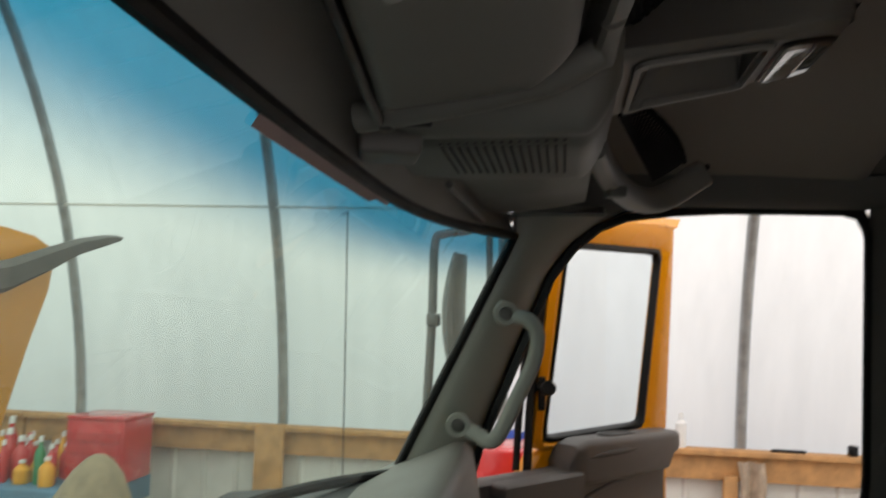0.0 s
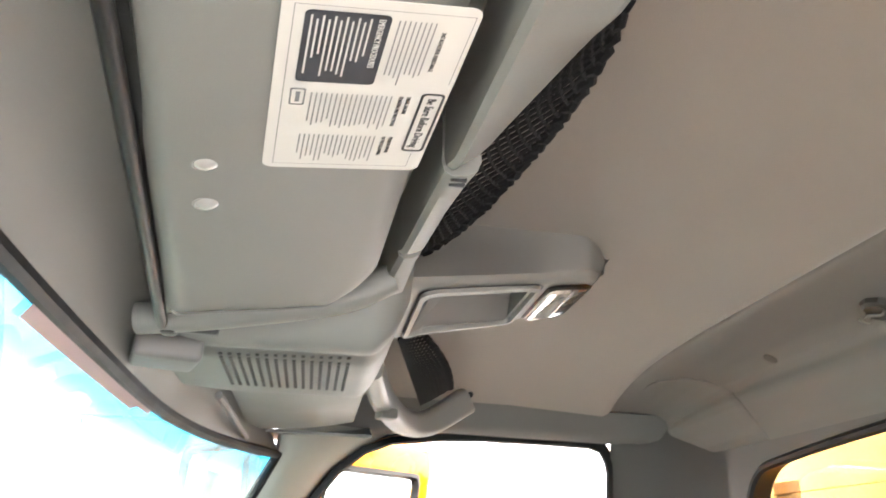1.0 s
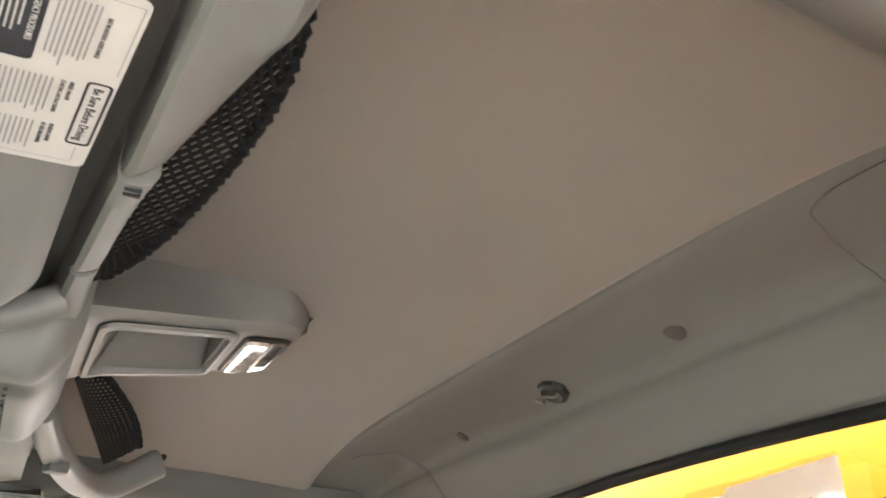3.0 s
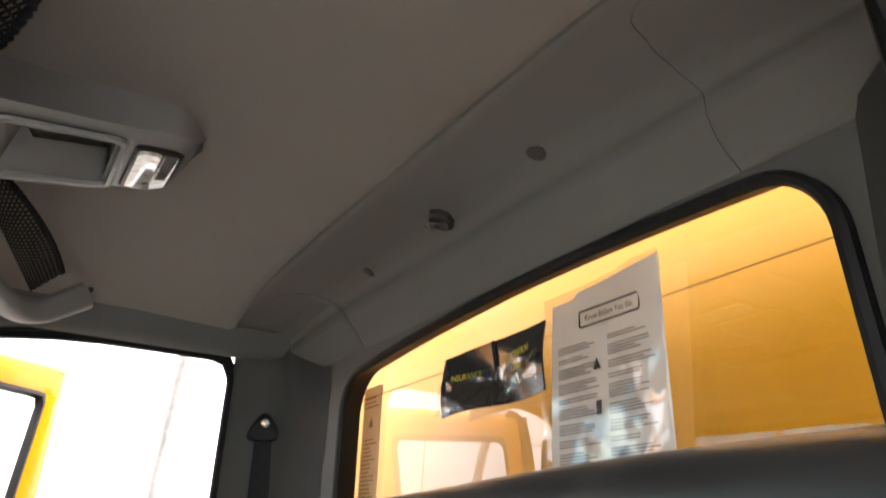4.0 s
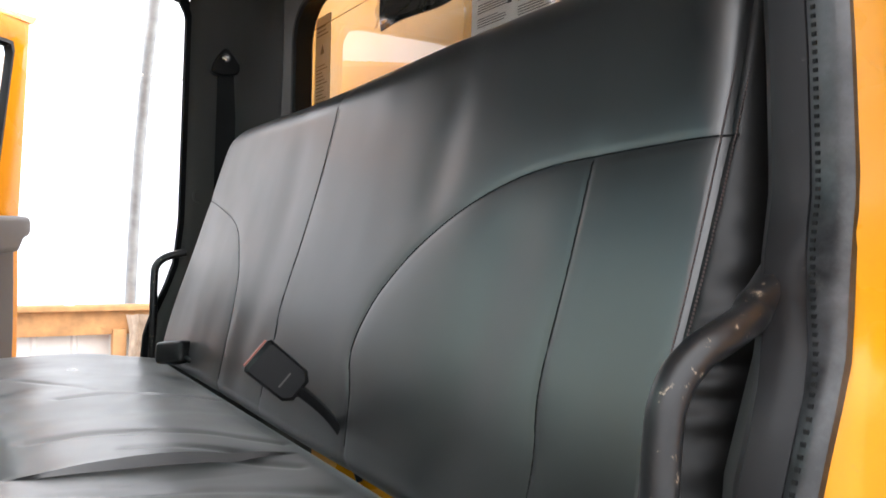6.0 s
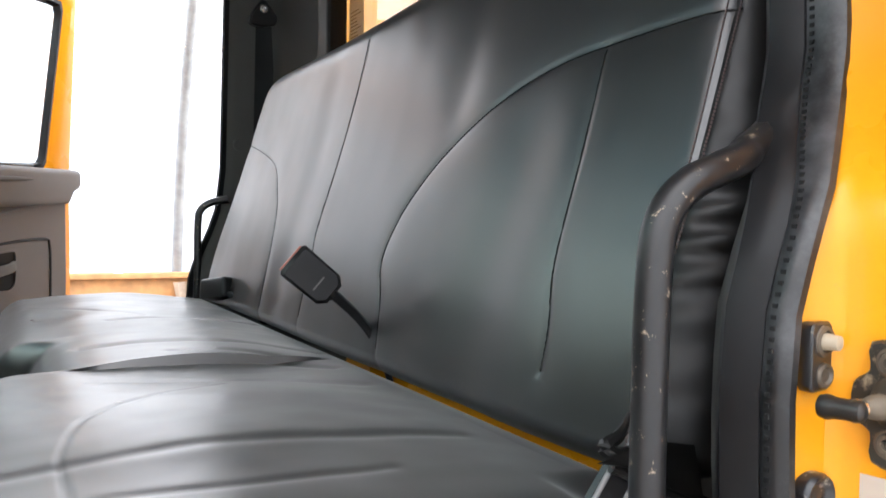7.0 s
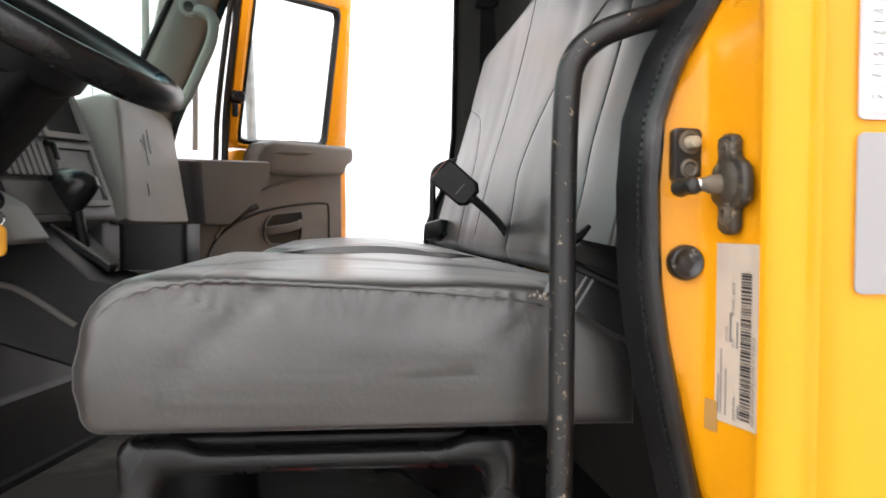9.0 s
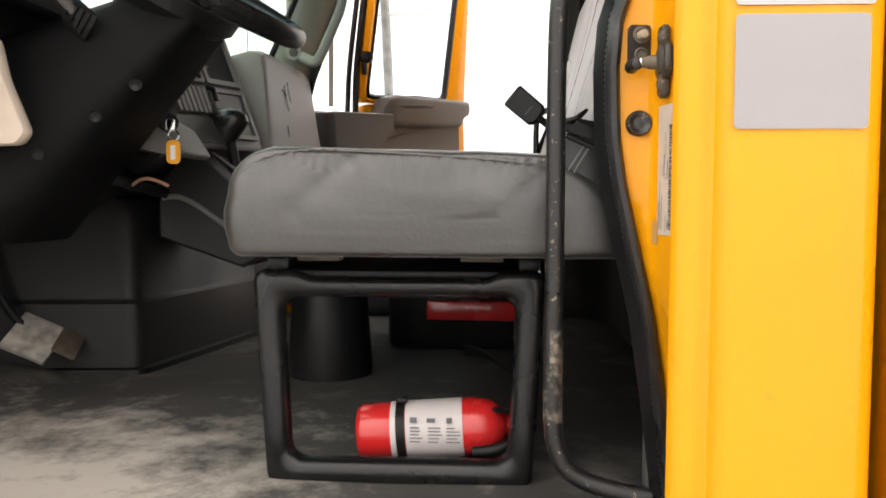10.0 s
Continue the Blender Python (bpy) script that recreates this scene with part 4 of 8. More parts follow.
# torn corner with pale wadding
bm = bmesh.new()
for k in range(60):
    p = V(0.553 + random.uniform(-0.010, 0.006), 0.171 + random.uniform(-0.005, 0.005), 1.671 + random.uniform(-0.003, 0.004))
    d = V(random.uniform(-1, 1), random.uniform(-1, 0.4), random.uniform(-0.4, 1)).normalized() * 0.005
    tube(bm, [p, p + d * 0.5 + V(0, 0, 0.002), p + d], 0.0007, 5)
part("wadding", bm, mat("pale_wadding", (0.34, 0.31, 0.26), 0.95), cushion, "pale frayed wadding in the torn corner")
# black hinge bracket at the torn corner, under a gathered vinyl skirt
H00, H10, H11, H01 = V(0.548, 0.170, 1.663), V(0.645, 0.166, 1.622), V(0.662, 0.164, 1.664), V(0.576, 0.168, 1.704)


def hinge_at(a, b, lift=0.0):
    return H00.lerp(H10, a).lerp(H01.lerp(H11, a), b) + V(0, -lift, 0)


bm = bmesh.new()
loft(bm, [[hinge_at(a, b, w) for a, b in ((-0.02, -0.3), (1.02, -0.3), (1.02, 1.2), (-0.02, 1.2))] for w in (-0.006, 0.0)])
hinge = part("hinge", bm, mat("gloss_black_steel", (0.010, 0.010, 0.0105), 0.30), bench, "glossy black hinge bracket")
# Ribs in a paler grey than the bracket.
for a in (0.0, 0.24, 0.31):
    bm = bmesh.new()
    tube(bm, [hinge_at(a, -0.1, 0.001), hinge_at(a, 0.5, 0.0015), hinge_at(a, 1.1, 0.001)], 0.0014 if a else 0.002, 8)
    part("rib", bm, mat("pale_rib_grey", (0.16, 0.16, 0.16), 0.45), hinge, "pale rib on the bracket")
bm = bmesh.new()


def skirt_at(u, v):
    """Loose vinyl from the bracket's top edge up to the backrest's corner."""
    foot, head = hinge_at(u * 1.03 - 0.03, 1.0), V(0.588 + 0.060 * u, 0.164, 1.726 - 0.012 * u)
    p = foot.lerp(head, v)
    fold = math.sin(v * 9.0 + u * 2.5) * math.exp(-u * 2.2) * math.sin(math.pi * min(1, v * 1.1))
    gather = 0.020 * math.exp(-((v - 0.42) / 0.16) ** 2) * math.exp(-u * 4)
    return p + V(-gather + 0.002 * fold, -0.003 - 0.0035 * fold - 0.006 * math.sin(math.pi * v) * (1 - u), 0.003 * fold)


sheet(bm, skirt_at, 26, 30)
for i in range(2):
    tube(bm, [skirt_at(k / 20, 0.01 + 0.03 * i) + V(0, -0.001, 0) for k in range(21)], 0.003, 7)
tube(bm, spline([V(0.600, 0.176, 1.738), V(0.586, 0.170, 1.726), V(0.572, 0.168, 1.720), V(0.580, 0.166, 1.714), V(0.596, 0.168, 1.714), V(0.612, 0.174, 1.718)], 6), 0.0045, 8, scale=lambda t: 0.5 + 0.8 * math.sin(math.pi * t))
part("skirt", bm, SIDE_VINYL, backrest, "gathered loose vinyl skirt at the hinge")
bm = bmesh.new()
for k in range(16):
    p = skirt_at(k / 16, 0.055) + V(0, -0.0015, 0)
    block(bm, p, (0.003, 0.0016, 0.0014), 0.0, pose(0, 0, 0, 0, 24, 0))
part("stitching", bm, STITCH, backrest, "pale stitched hem", smooth=False)
# yellow steel strip that shows in the gap behind the cushion
bm = bmesh.new()
block(bm, (0.674, 0.58, 1.659), (0.030, 0.60, 0.026), 0.004)
part("cross_member", bm, YELLOW, bench, "yellow painted steel cross member")

# ---- seat base ----
base = thing("storage_box", "black moulded plastic box under the bench, open at its side", "storage box", (0.36, 0.25, FLOOR_Z))


def taper(a, b, w):
    """Side outline, narrower at the foot."""
    k = (b - 1.235) / 0.295
    return (0.362 + (a - 0.362) * (0.915 + 0.085 * k), w, b)




def dense(line, n=14):
    """A closed line with n steps between its points on the long stretches."""
    out = []
    for (a, b), (c, d) in zip(line, line[1:] + line[:1]):
        k = n if math.hypot(c - a, d - b) > 0.05 else 1
        out += [(a + (c - a) * i / k, b + (d - b) * i / k) for i in range(k)]
    return out


bm = bmesh.new()
rings = []
for o, w in ((0.0, 0.262), (0.0, 0.249), (0.0012, 0.2435), (0.0045, 0.2395), (0.010, 0.2372), (0.018, 0.2365), (0.026, 0.2380), (0.032, 0.2420), (0.0365, 0.248), (0.0385, 0.262)):
    line = dense(rounded(0.400 - 2 * o, 0.300 - 2 * o, 0.017 + 0.10 * o, 6, 0.357, 1.3805), 28)
    rings.append([V(*taper(a, b - (0.011 * max(0.0, 1 - o / 0.03) * max(0.0, min(1.0, (0.139 - abs(a - 0.358)) / 0.018)) if b > 1.48 else 0.0), w)) for a, b in line])
loft(bm, rings, True, False, True)
part("side_frame", bm, mat("satin_black_moulding", (0.0085, 0.0085, 0.0088), 0.27, vary=0.2, spec=0.38), base)
bm = bmesh.new()
block(bm, (0.362, 0.415, 1.524), (0.37, 0.32, 0.010), 0.003)
part("top_plate", bm, BLACK, base)
for x in (0.19, 0.535):
    bm = bmesh.new()
    block(bm, (x, 0.47, 1.538), (0.03, 0.43, 0.018), 0.004)
    part("spacer_rail", bm, BLACK, base)
for x, y, w, d in ((0.24, 0.30, 0.06, 0.035), (0.47, 0.30, 0.06, 0.035), (0.40, 0.50, 0.07, 0.20)):
    bm = bmesh.new()
    block(bm, (x, y, 1.545), (w, d, 0.011), 0.002)
    part("slide_rail", bm, METAL, base, "bare steel slide rail")
# second pedestal under the passenger end
base = thing("pedestal", "dark plastic pedestal under the passenger end of the bench", "pedestal", (0.40, 1.35, FLOOR_Z))
bm = bmesh.new()
block(bm, (0.40, 1.42, 1.395), (0.36, 0.40, 0.31), 0.02)
part("body", bm, BLACK, base)
bm = bmesh.new()
block(bm, (0.44, 1.205, 1.345), (0.24, 0.03, 0.05), 0.006)
part("front_rail", bm, RED, base, "red painted steel rail")
bm = bmesh.new()
turned(bm, (0.128, 0.925, FLOOR_Z), (0, 0, 1), [(0.0, 0.094), (0.02, 0.094), (0.10, 0.088), (0.25, 0.078), (0.262, 0.070), (0.263, 0.0005)], 28)
solo("waste_can", bm, BLACK, "small black ribbed tub standing under the bench", "tub")

# ---- open passenger door ----
HINGE = V(-0.24, 1.87, 0)
ALONG = V(0.695, 0.719, 0).normalized()
INWARD = V(ALONG.y, -ALONG.x, 0)


def dp(u, z, v=0.0):
    """A place on the door: u along it from the hinge, z up, v towards the inside."""
    return HINGE + ALONG * u + INWARD * v + V(0, 0, z)


door = thing("door_1", "yellow passenger door swung wide open, taupe plastic lining inside", "door", (HINGE.x, HINGE.y, 1.2), kind="structure")


def even(poly, n):
    """A closed outline with n points at even steps."""
    p = [Vector((*a, 0)) for a in poly]
    seg = [(p[i], p[(i + 1) % len(p)]) for i in range(len(p))]
    total = sum((b - a).length for a, b in seg)
    out, pos, acc = [], 0.0, 0.0
    i = 0
    for k in range(n):
        want = total * k / n
        while acc + (seg[i][1] - seg[i][0]).length < want:
            acc += (seg[i][1] - seg[i][0]).length
            i += 1
        a, b = seg[i]
        q = a.lerp(b, (want - acc) / (b - a).length)
        out.append((q.x, q.y))
    return out


def cornered(poly, r, n=4):
    """An outline with its corners rounded."""
    out, m = [], len(poly)
    for i in range(m):
        a, b, c = Vector(poly[i - 1]), Vector(poly[i]), Vector(poly[(i + 1) % m])
        p, q = b + (a - b).normalized() * r, b + (c - b).normalized() * r
        for k in range(n + 1):
            t = k / n
            s = p.lerp(b, t).lerp(b.lerp(q, t), t)
            out.append((s.x, s.y))
    return out


frame_out = cornered([(0.335, 1.98), (0.345, 2.10), (0.405, 2.575), (0.895, 2.60), (0.885, 2.40), (0.862, 1.98)], 0.012)
glass_line = cornered([(0.383, 2.012), (0.455, 2.497), (0.826, 2.507), (0.755, 2.030)], 0.020)


def like(line, k):
    cu, cz_ = sum(p[0] for p in line) / len(line), sum(p[1] for p in line) / len(line)
    return [(cu + (a - cu) * (1 + k), cz_ + (b - cz_) * (1 + k)) for a, b in line]


def from_middle(poly, n, c=(0.61, 2.27)):
    """n points of an outline at even angles about a middle."""
    out = []
    for k in range(n):
        a = 2 * math.pi * k / n
        d = Vector((math.cos(a), math.sin(a)))
        best = None
        for i in range(len(poly)):
            p, q = Vector(poly[i]) - Vector(c), Vector(poly[(i + 1) % len(poly)]) - Vector(c)
            e = q - p
            den = d.x * e.y - d.y * e.x
            if abs(den) < 1e-9:
                continue
            t = (p.x * e.y - p.y * e.x) / den
            s = (p.x * d.y - p.y * d.x) / den
            if t > 0 and -1e-6 <= s <= 1 + 1e-6:
                best = max(best or 0, t)
        out.append((c[0] + d.x * best, c[1] + d.y * best))
    return out


N = 96
fo, gl, gl2 = from_middle(frame_out, N), from_middle(glass_line, N), from_middle(like(glass_line, 0.075), N)
bm = bmesh.new()
mid = [((a + c) / 2, (b + d) / 2) for (a, b), (c, d) in zip(fo, gl2)]
loft(bm, [[dp(a, b, -0.02) for a, b in fo], [dp(a, b, 0.014) for a, b in fo], [dp(a, b, 0.022) for a, b in mid], [dp(a, b, 0.010) for a, b in gl2], [dp(a, b, -0.02) for a, b in gl2]], True, False, True)
part("window_frame", bm, YELLOW, door)
bm = bmesh.new()
loft(bm, [[dp(a, b, -0.015) for a, b in gl2], [dp(a, b, 0.014) for a, b in gl2], [dp(a, b, 0.016) for a, b in from_middle(like(glass_line, 0.03), N)], [dp(a, b, 0.004) for a, b in gl], [dp(a, b, -0.006) for a, b in gl]], True, False, True)
part("glass_run", bm, RUBBER, door, "black rubber glass run")
bm = bmesh.new()
bm.faces.new([bm.verts.new(dp(a, b, 0.0)) for a, b in like(glass_line, 0.02)])
pane = part("pane", bm, GLASS_DOOR, door)
pane.visible_shadow = False
# flared drip edge at the top corner
bm = bmesh.new()
loft(bm, [[dp(0.40, 2.572, 0.0), dp(0.40, 2.588, -0.02), dp(0.40, 2.572, -0.04)], [dp(0.70, 2.588, 0.012), dp(0.70, 2.612, -0.02), dp(0.70, 2.588, -0.04)], [dp(0.86, 2.592, 0.020), dp(0.88, 2.624, -0.02), dp(0.86, 2.588, -0.04)], [dp(0.905, 2.592, 0.018), dp(0.960, 2.626, -0.012), dp(0.905, 2.585, -0.04)]])
part("drip_edge", bm, YELLOW, door)
# skin below the window
bm = bmesh.new()
prism(bm, cornered([(0.0, 1.20), (0.02, 1.90), (0.33, 1.915), (0.37, 1.975), (0.866, 1.985), (0.872, 1.80), (0.872, 1.62), (0.862, 1.20)], 0.015), lambda a, b, w: dp(a, b, w), -0.05, 0.012, 0.004)
part("skin", bm, YELLOW, door)
bm = bmesh.new()
tube(bm, [dp(0.325, 1.93, 0.004), dp(0.332, 2.10, 0.004), dp(0.365, 2.35, 0.004), dp(0.395, 2.56, 0.004), dp(0.44, 2.592, 0.004)], 0.012, 8, 6)
tube(bm, [dp(0.30, 1.93, -0.01), dp(0.31, 2.10, -0.01), dp(0.345, 2.35, -0.01), dp(0.385, 2.58, -0.01)], 0.010, 8, 6)
part("front_seal", bm, RUBBER, door)
# moulded lining: lower panel with a raised armrest shelf
bm = bmesh.new()
low = cornered([(0.03, 1.26), (0.02, 1.70), (0.03, 1.925), (0.395, 1.935), (0.43, 1.998), (0.795, 1.998), (0.800, 1.70), (0.79, 1.26)], 0.018)
ring0 = [dp(a, b, 0.012) for a, b in low]
ring1 = [dp(a, b, 0.055) for a, b in low]
ring2 = [dp(0.42 + (a - 0.42) * 0.975, 1.64 + (b - 1.64) * 0.975, 0.066) for a, b in low]
loft(bm, [ring0, ring1, ring2])
front_block = cornered([(0.165, 1.73), (0.150, 1.925), (0.42, 1.935), (0.42, 1.88), (0.34, 1.79), (0.26, 1.73)], 0.012)
loft(bm, [[dp(a, b, 0.02) for a, b in front_block], [dp(a, b, 0.108) for a, b in front_block], [dp(0.29 + (a - 0.29) * 0.96, 1.83 + (b - 1.83) * 0.95, 0.116) for a, b in front_block]])
lining = part("lining", bm, TAUPE, door, "taupe moulded plastic door lining")
bm = bmesh.new()
rings = []
for u, top, low_, out, r in ((0.392, 1.960, 1.910, 0.085, 0.012), (0.410, 1.995, 1.902, 0.098, 0.018), (0.450, 2.008, 1.897, 0.102, 0.018), (0.60, 2.010, 1.899, 0.102, 0.018), (0.770, 2.013, 1.912, 0.102, 0.018), (0.790, 2.013, 1.945, 0.100, 0.018), (0.814, 2.012, 1.955, 0.098, 0.018), (0.823, 2.004, 1.963, 0.090, 0.014)):
    rings.append([dp(u, b, a) for a, b in rounded(out - 0.010, top - low_, r, 5, (out + 0.010) / 2, (top + low_) / 2)])
loft(bm, rings)
armrest = part("armrest", bm, TAUPE, door)
# Solid black plate: the shade inside the grip slot is put into its colour.
bm = bmesh.new()
prism(bm, rounded(0.118, 0.036, 0.0175, 6, 0.600, 0.055), lambda a, b, w: dp(a, w, b), 2.000, 2.0125)
part("grip_slot", bm, GASKET, door, "black oval plate for the shaded grip slot in the armrest top")
bm = bmesh.new()
hoop_frame(bm, rounded(0.130, 0.048, 0.0235, 6, 0.600, 0.055), rounded(0.116, 0.034, 0.0165, 6, 0.600, 0.055), lambda a, b, w: dp(a, w, b), 2.004, 2.0145)
part("slot_rim", bm, TAUPE, door)
# Raised strip in darker taupe; the groove's shade is put into the colour.
bm = bmesh.new()
tube(bm, [dp(0.45, 1.966, 0.1005), dp(0.50, 1.970, 0.1010), dp(0.57, 1.974, 0.1010), dp(0.625, 1.976, 0.1005)], 0.0065, 8, 6, scale=lambda t: 0.3 + 0.9 * math.sin(math.pi * t))
part("finger_groove", bm, mat("groove_shade_taupe", (0.060, 0.056, 0.052), 0.7), door, "long darker strip for the finger groove in the armrest side")
# raised rib that sweeps down across the lining
bm = bmesh.new()
tube(bm, [dp(0.785, 1.917, 0.064), dp(0.65, 1.900, 0.066), dp(0.514, 1.871, 0.066), dp(0.385, 1.824, 0.066), dp(0.30, 1.765, 0.066), dp(0.24, 1.69, 0.066)], 0.0065, 8, 8)
part("rib", bm, TAUPE, door)
turn = pose(0, 0, 0, 0, 0, math.degrees(math.atan2(ALONG.y, ALONG.x)))
bm = bmesh.new()
tube(bm, [dp(u, z, 0.0655) for u, z in ((0.727, 1.52), (0.728, 1.72), (0.724, 1.792), (0.706, 1.809), (0.60, 1.803), (0.488, 1.787), (0.40, 1.767), (0.311, 1.733), (0.25, 1.690), (0.214, 1.635), (0.205, 1.56))], 0.0045, 8, 5)
part("panel_bead", bm, BLACK, door, "dark moulded line round the lower panel")
# Flat black plate: its colour stands for the shade in the lever recess.
bm = bmesh.new()
recess_line = from_middle(cornered([(0.455, 1.672), (0.438, 1.695), (0.440, 1.738), (0.466, 1.764), (0.594, 1.777), (0.594, 1.690), (0.575, 1.670)], 0.010), 48, (0.52, 1.722))
prism(bm, recess_line, lambda a, b, w: dp(a, b, w), 0.056, 0.0672)
recess = part("handle_recess", bm, GASKET, door, "flat black plate for the shaded recess behind the door lever")
bm = bmesh.new()
hoop_frame(bm, from_middle(like(recess_line, 0.10), 48, (0.52, 1.722)), recess_line, lambda a, b, w: dp(a, b, w), 0.060, 0.0715)
part("recess_rim", bm, TAUPE, door)
bm = bmesh.new()
sweep(bm, [dp(0.437, 1.712, 0.070), dp(0.450, 1.714, 0.078), dp(0.52, 1.722, 0.080), dp(0.570, 1.732, 0.079), dp(0.590, 1.738, 0.070)], rounded(0.012, 0.028, 0.005, 3), (0, 0, 1))
part("lever", bm, TRIM_DARK, door, "dark grey inside door lever")
bm = bmesh.new()
tube(bm, [dp(0.285, 1.745, 0.068), dp(0.29, 1.75, 0.10), dp(0.33, 1.775, 0.105), dp(0.37, 1.79, 0.105)], 0.014, 10, 6, scale=lambda t: 1.1 - 0.35 * t)
part("window_crank", bm, BLACK, door, "black window winder handle")
bm = bmesh.new()
disc(bm, dp(0.352, 2.135, 0.010), INWARD, 0.012, 0.035, 14)
disc(bm, dp(0.352, 2.135, 0.045), INWARD + V(-0.6, -0.2, 0.1), 0.020, 0.028, 16, 0.9, 0.006)
block(bm, dp(0.358, 2.12, 0.016), (0.02, 0.02, 0.085), 0.005)
part("vent_latch", bm, BLACK, door, "black vent window latch knob")
bm = bmesh.new()
for z in (1.75, 1.845):
    block(bm, dp(0.868, z, -0.02), (0.02, 0.03, 0.018), 0.004, turn)
part("latch", bm, METAL, door, "steel door latch")

# ---- yellow body behind the cab ----
body = thing("box_body", "yellow painted steel box body standing behind the cab", "truck body", (1.5, YC, 0.45))
bm = bmesh.new()
block(bm, (1.54, 1.10, 1.75), (0.70, 2.60, 2.6), 0.02)
part("bulkhead", bm, BODY_YELLOW, body)
for y in (-0.15, 2.35):
    bm = bmesh.new()
    block(bm, (1.185, y, 1.75), (0.02, 0.06, 2.5), 0.006)
    part("corner_post", bm, BODY_YELLOW, body)

# frame and wheels that carry the cab
chassis = thing("truck_chassis", "dark steel truck frame with tyres under the cab", "truck frame", (0.3, YC, 0.0))
for y in (0.52, 1.38):
    bm = bmesh.new()
    block(bm, (0.15, y, 0.86), (3.4, 0.08, 0.24), 0.01)
    part("rail", bm, BLACK, chassis)
for x in (-1.30, -0.55, 0.40, 1.45):
    bm = bmesh.new()
    block(bm, (x, YC, 0.98), (0.10, 0.78, 0.42 if x > -1.0 else 0.10), 0.008)
    part("cross_beam", bm, BLACK, chassis)
for x in (-0.62, 1.55):
    for y in (-0.02, 1.92):
        bm = bmesh.new()
        turned(bm, (x, y - 0.13, 0.48), (0, 1, 0), [(0.0, 0.28), (0.0, 0.42), (0.03, 0.47), (0.06, 0.48), (0.20, 0.48), (0.23, 0.47), (0.26, 0.42), (0.26, 0.28)], 36)
        wheel_ = part("tyre", bm, RUBBER, chassis, "black rubber tyre")
        bm = bmesh.new()
        turned(bm, (x, y - 0.10, 0.48), (0, 1, 0), [(0.0, 0.05), (0.0, 0.27), (0.02, 0.285), (0.18, 0.285), (0.20, 0.27), (0.20, 0.05)], 28)
        part("rim", bm, HOOP, wheel_)

# ---- overhead shelf, visor, nets and console ----
def visor_z(x, y=0.5):
    return 2.520 + 0.16 * x - 0.10 * (y - 0.5)


visor = thing("sun_visor", "grey padded sun visor folded up under the overhead shelf", "sun visor", (0.0, 0.40, 2.52))
bm = bmesh.new()


def visor_point(u, v):
    y = -0.02 + 0.770 * v
    front = -0.064 - 0.088 * (y - 0.34)
    rear = 0.1015 - 0.062 * (y - 0.30)
    cut = 0.040 * max(0.0, (y - 0.665) / 0.085) ** 2
    x = front + (rear - front - cut) * u
    z = visor_z(x, y) + 0.004 * noise.noise((x * 12, y * 5, 2)) - 0.003 * math.sin(math.pi * u)
    e = min(min(u, 1 - u) * 0.196, (1 - v) * 0.80) / 0.02
    return (x, y, z + 0.010 * max(0.0, 1 - e) ** 2)


sheet(bm, visor_point, 30, 60, -0.016)
pad = part("pad", bm, TRIM, visor)
bm = bmesh.new()
tube(bm, [V(*visor_point(0.03 + 0.94 * i / 24, 0.975)) + V(0, 0, -0.0004) for i in range(25)], 0.0011, 5)
part("edge_welt", bm, TRIM_DARK, pad, "fine welt along the end")
bm = bmesh.new()
tube(bm, [V(-0.038, -0.03, 2.556), V(-0.068, 0.30, 2.528), V(-0.110, 0.79, 2.488)], 0.0055, 10)
part("pivot_rod", bm, BLACK, visor, "thin black pivot rod")
# Black strip carries the shade of the gap in front of the visor.
bm = bmesh.new()
sheet(bm, lambda u, v: (-0.064 - 0.088 * (-0.36 + 0.84 * v) - 0.012 + 0.016 * u, -0.02 + 0.82 * v, 2.556 - 0.062 * v), 4, 20, -0.004)
part("pivot_slot", bm, BLACK, visor, "black strip for the shaded gap behind the pivot")
bm = bmesh.new()
block(bm, (-0.106, 0.800, 2.490), (0.016, 0.022, 0.018), 0.004)
block(bm, (-0.080, 0.806, 2.492), (0.040, 0.012, 0.012), 0.003)
part("pivot_bracket", bm, BLACK, visor)
BUTTON = mat("milky_plastic", (0.17, 0.165, 0.155), 0.3, coat=0.3)
BUTTON_DOME = mat("glassy_plastic", (0.24, 0.235, 0.225), 0.12, coat=0.6)
for x, y in ((-0.040, 0.486), (-0.044, 0.535)):
    bm = bmesh.new()
    turned(bm, (x, y, visor_z(x, y) - 0.0004), (0.25, -0.1, -1), [(0.0, 0.0100), (0.0016, 0.0100), (0.0026, 0.0086), (0.0022, 0.0080)], 24)
    stud = part("button", bm, BUTTON, visor, "round milky plastic button")
    bm = bmesh.new()
    turned(bm, (x, y, visor_z(x, y) - 0.0002), (0.25, -0.1, -1), [(0.0, 0.0116), (0.0008, 0.0114), (0.0010, 0.0102), (0.0009, 0.0098)], 24)
    part("ring", bm, TRIM_DARK, stud, "dark ring round the button")
    bm = bmesh.new()
    turned(bm, V(x, y, visor_z(x, y) - 0.0004) + V(0.25, -0.1, -1).normalized() * 0.0022, (0.25, -0.1, -1), [(0.0, 0.0079), (0.0016, 0.0060), (0.0030, 0.0030), (0.0032, 0.0003)], 20)
    part("dome", bm, BUTTON_DOME, stud, "glassy domed middle")

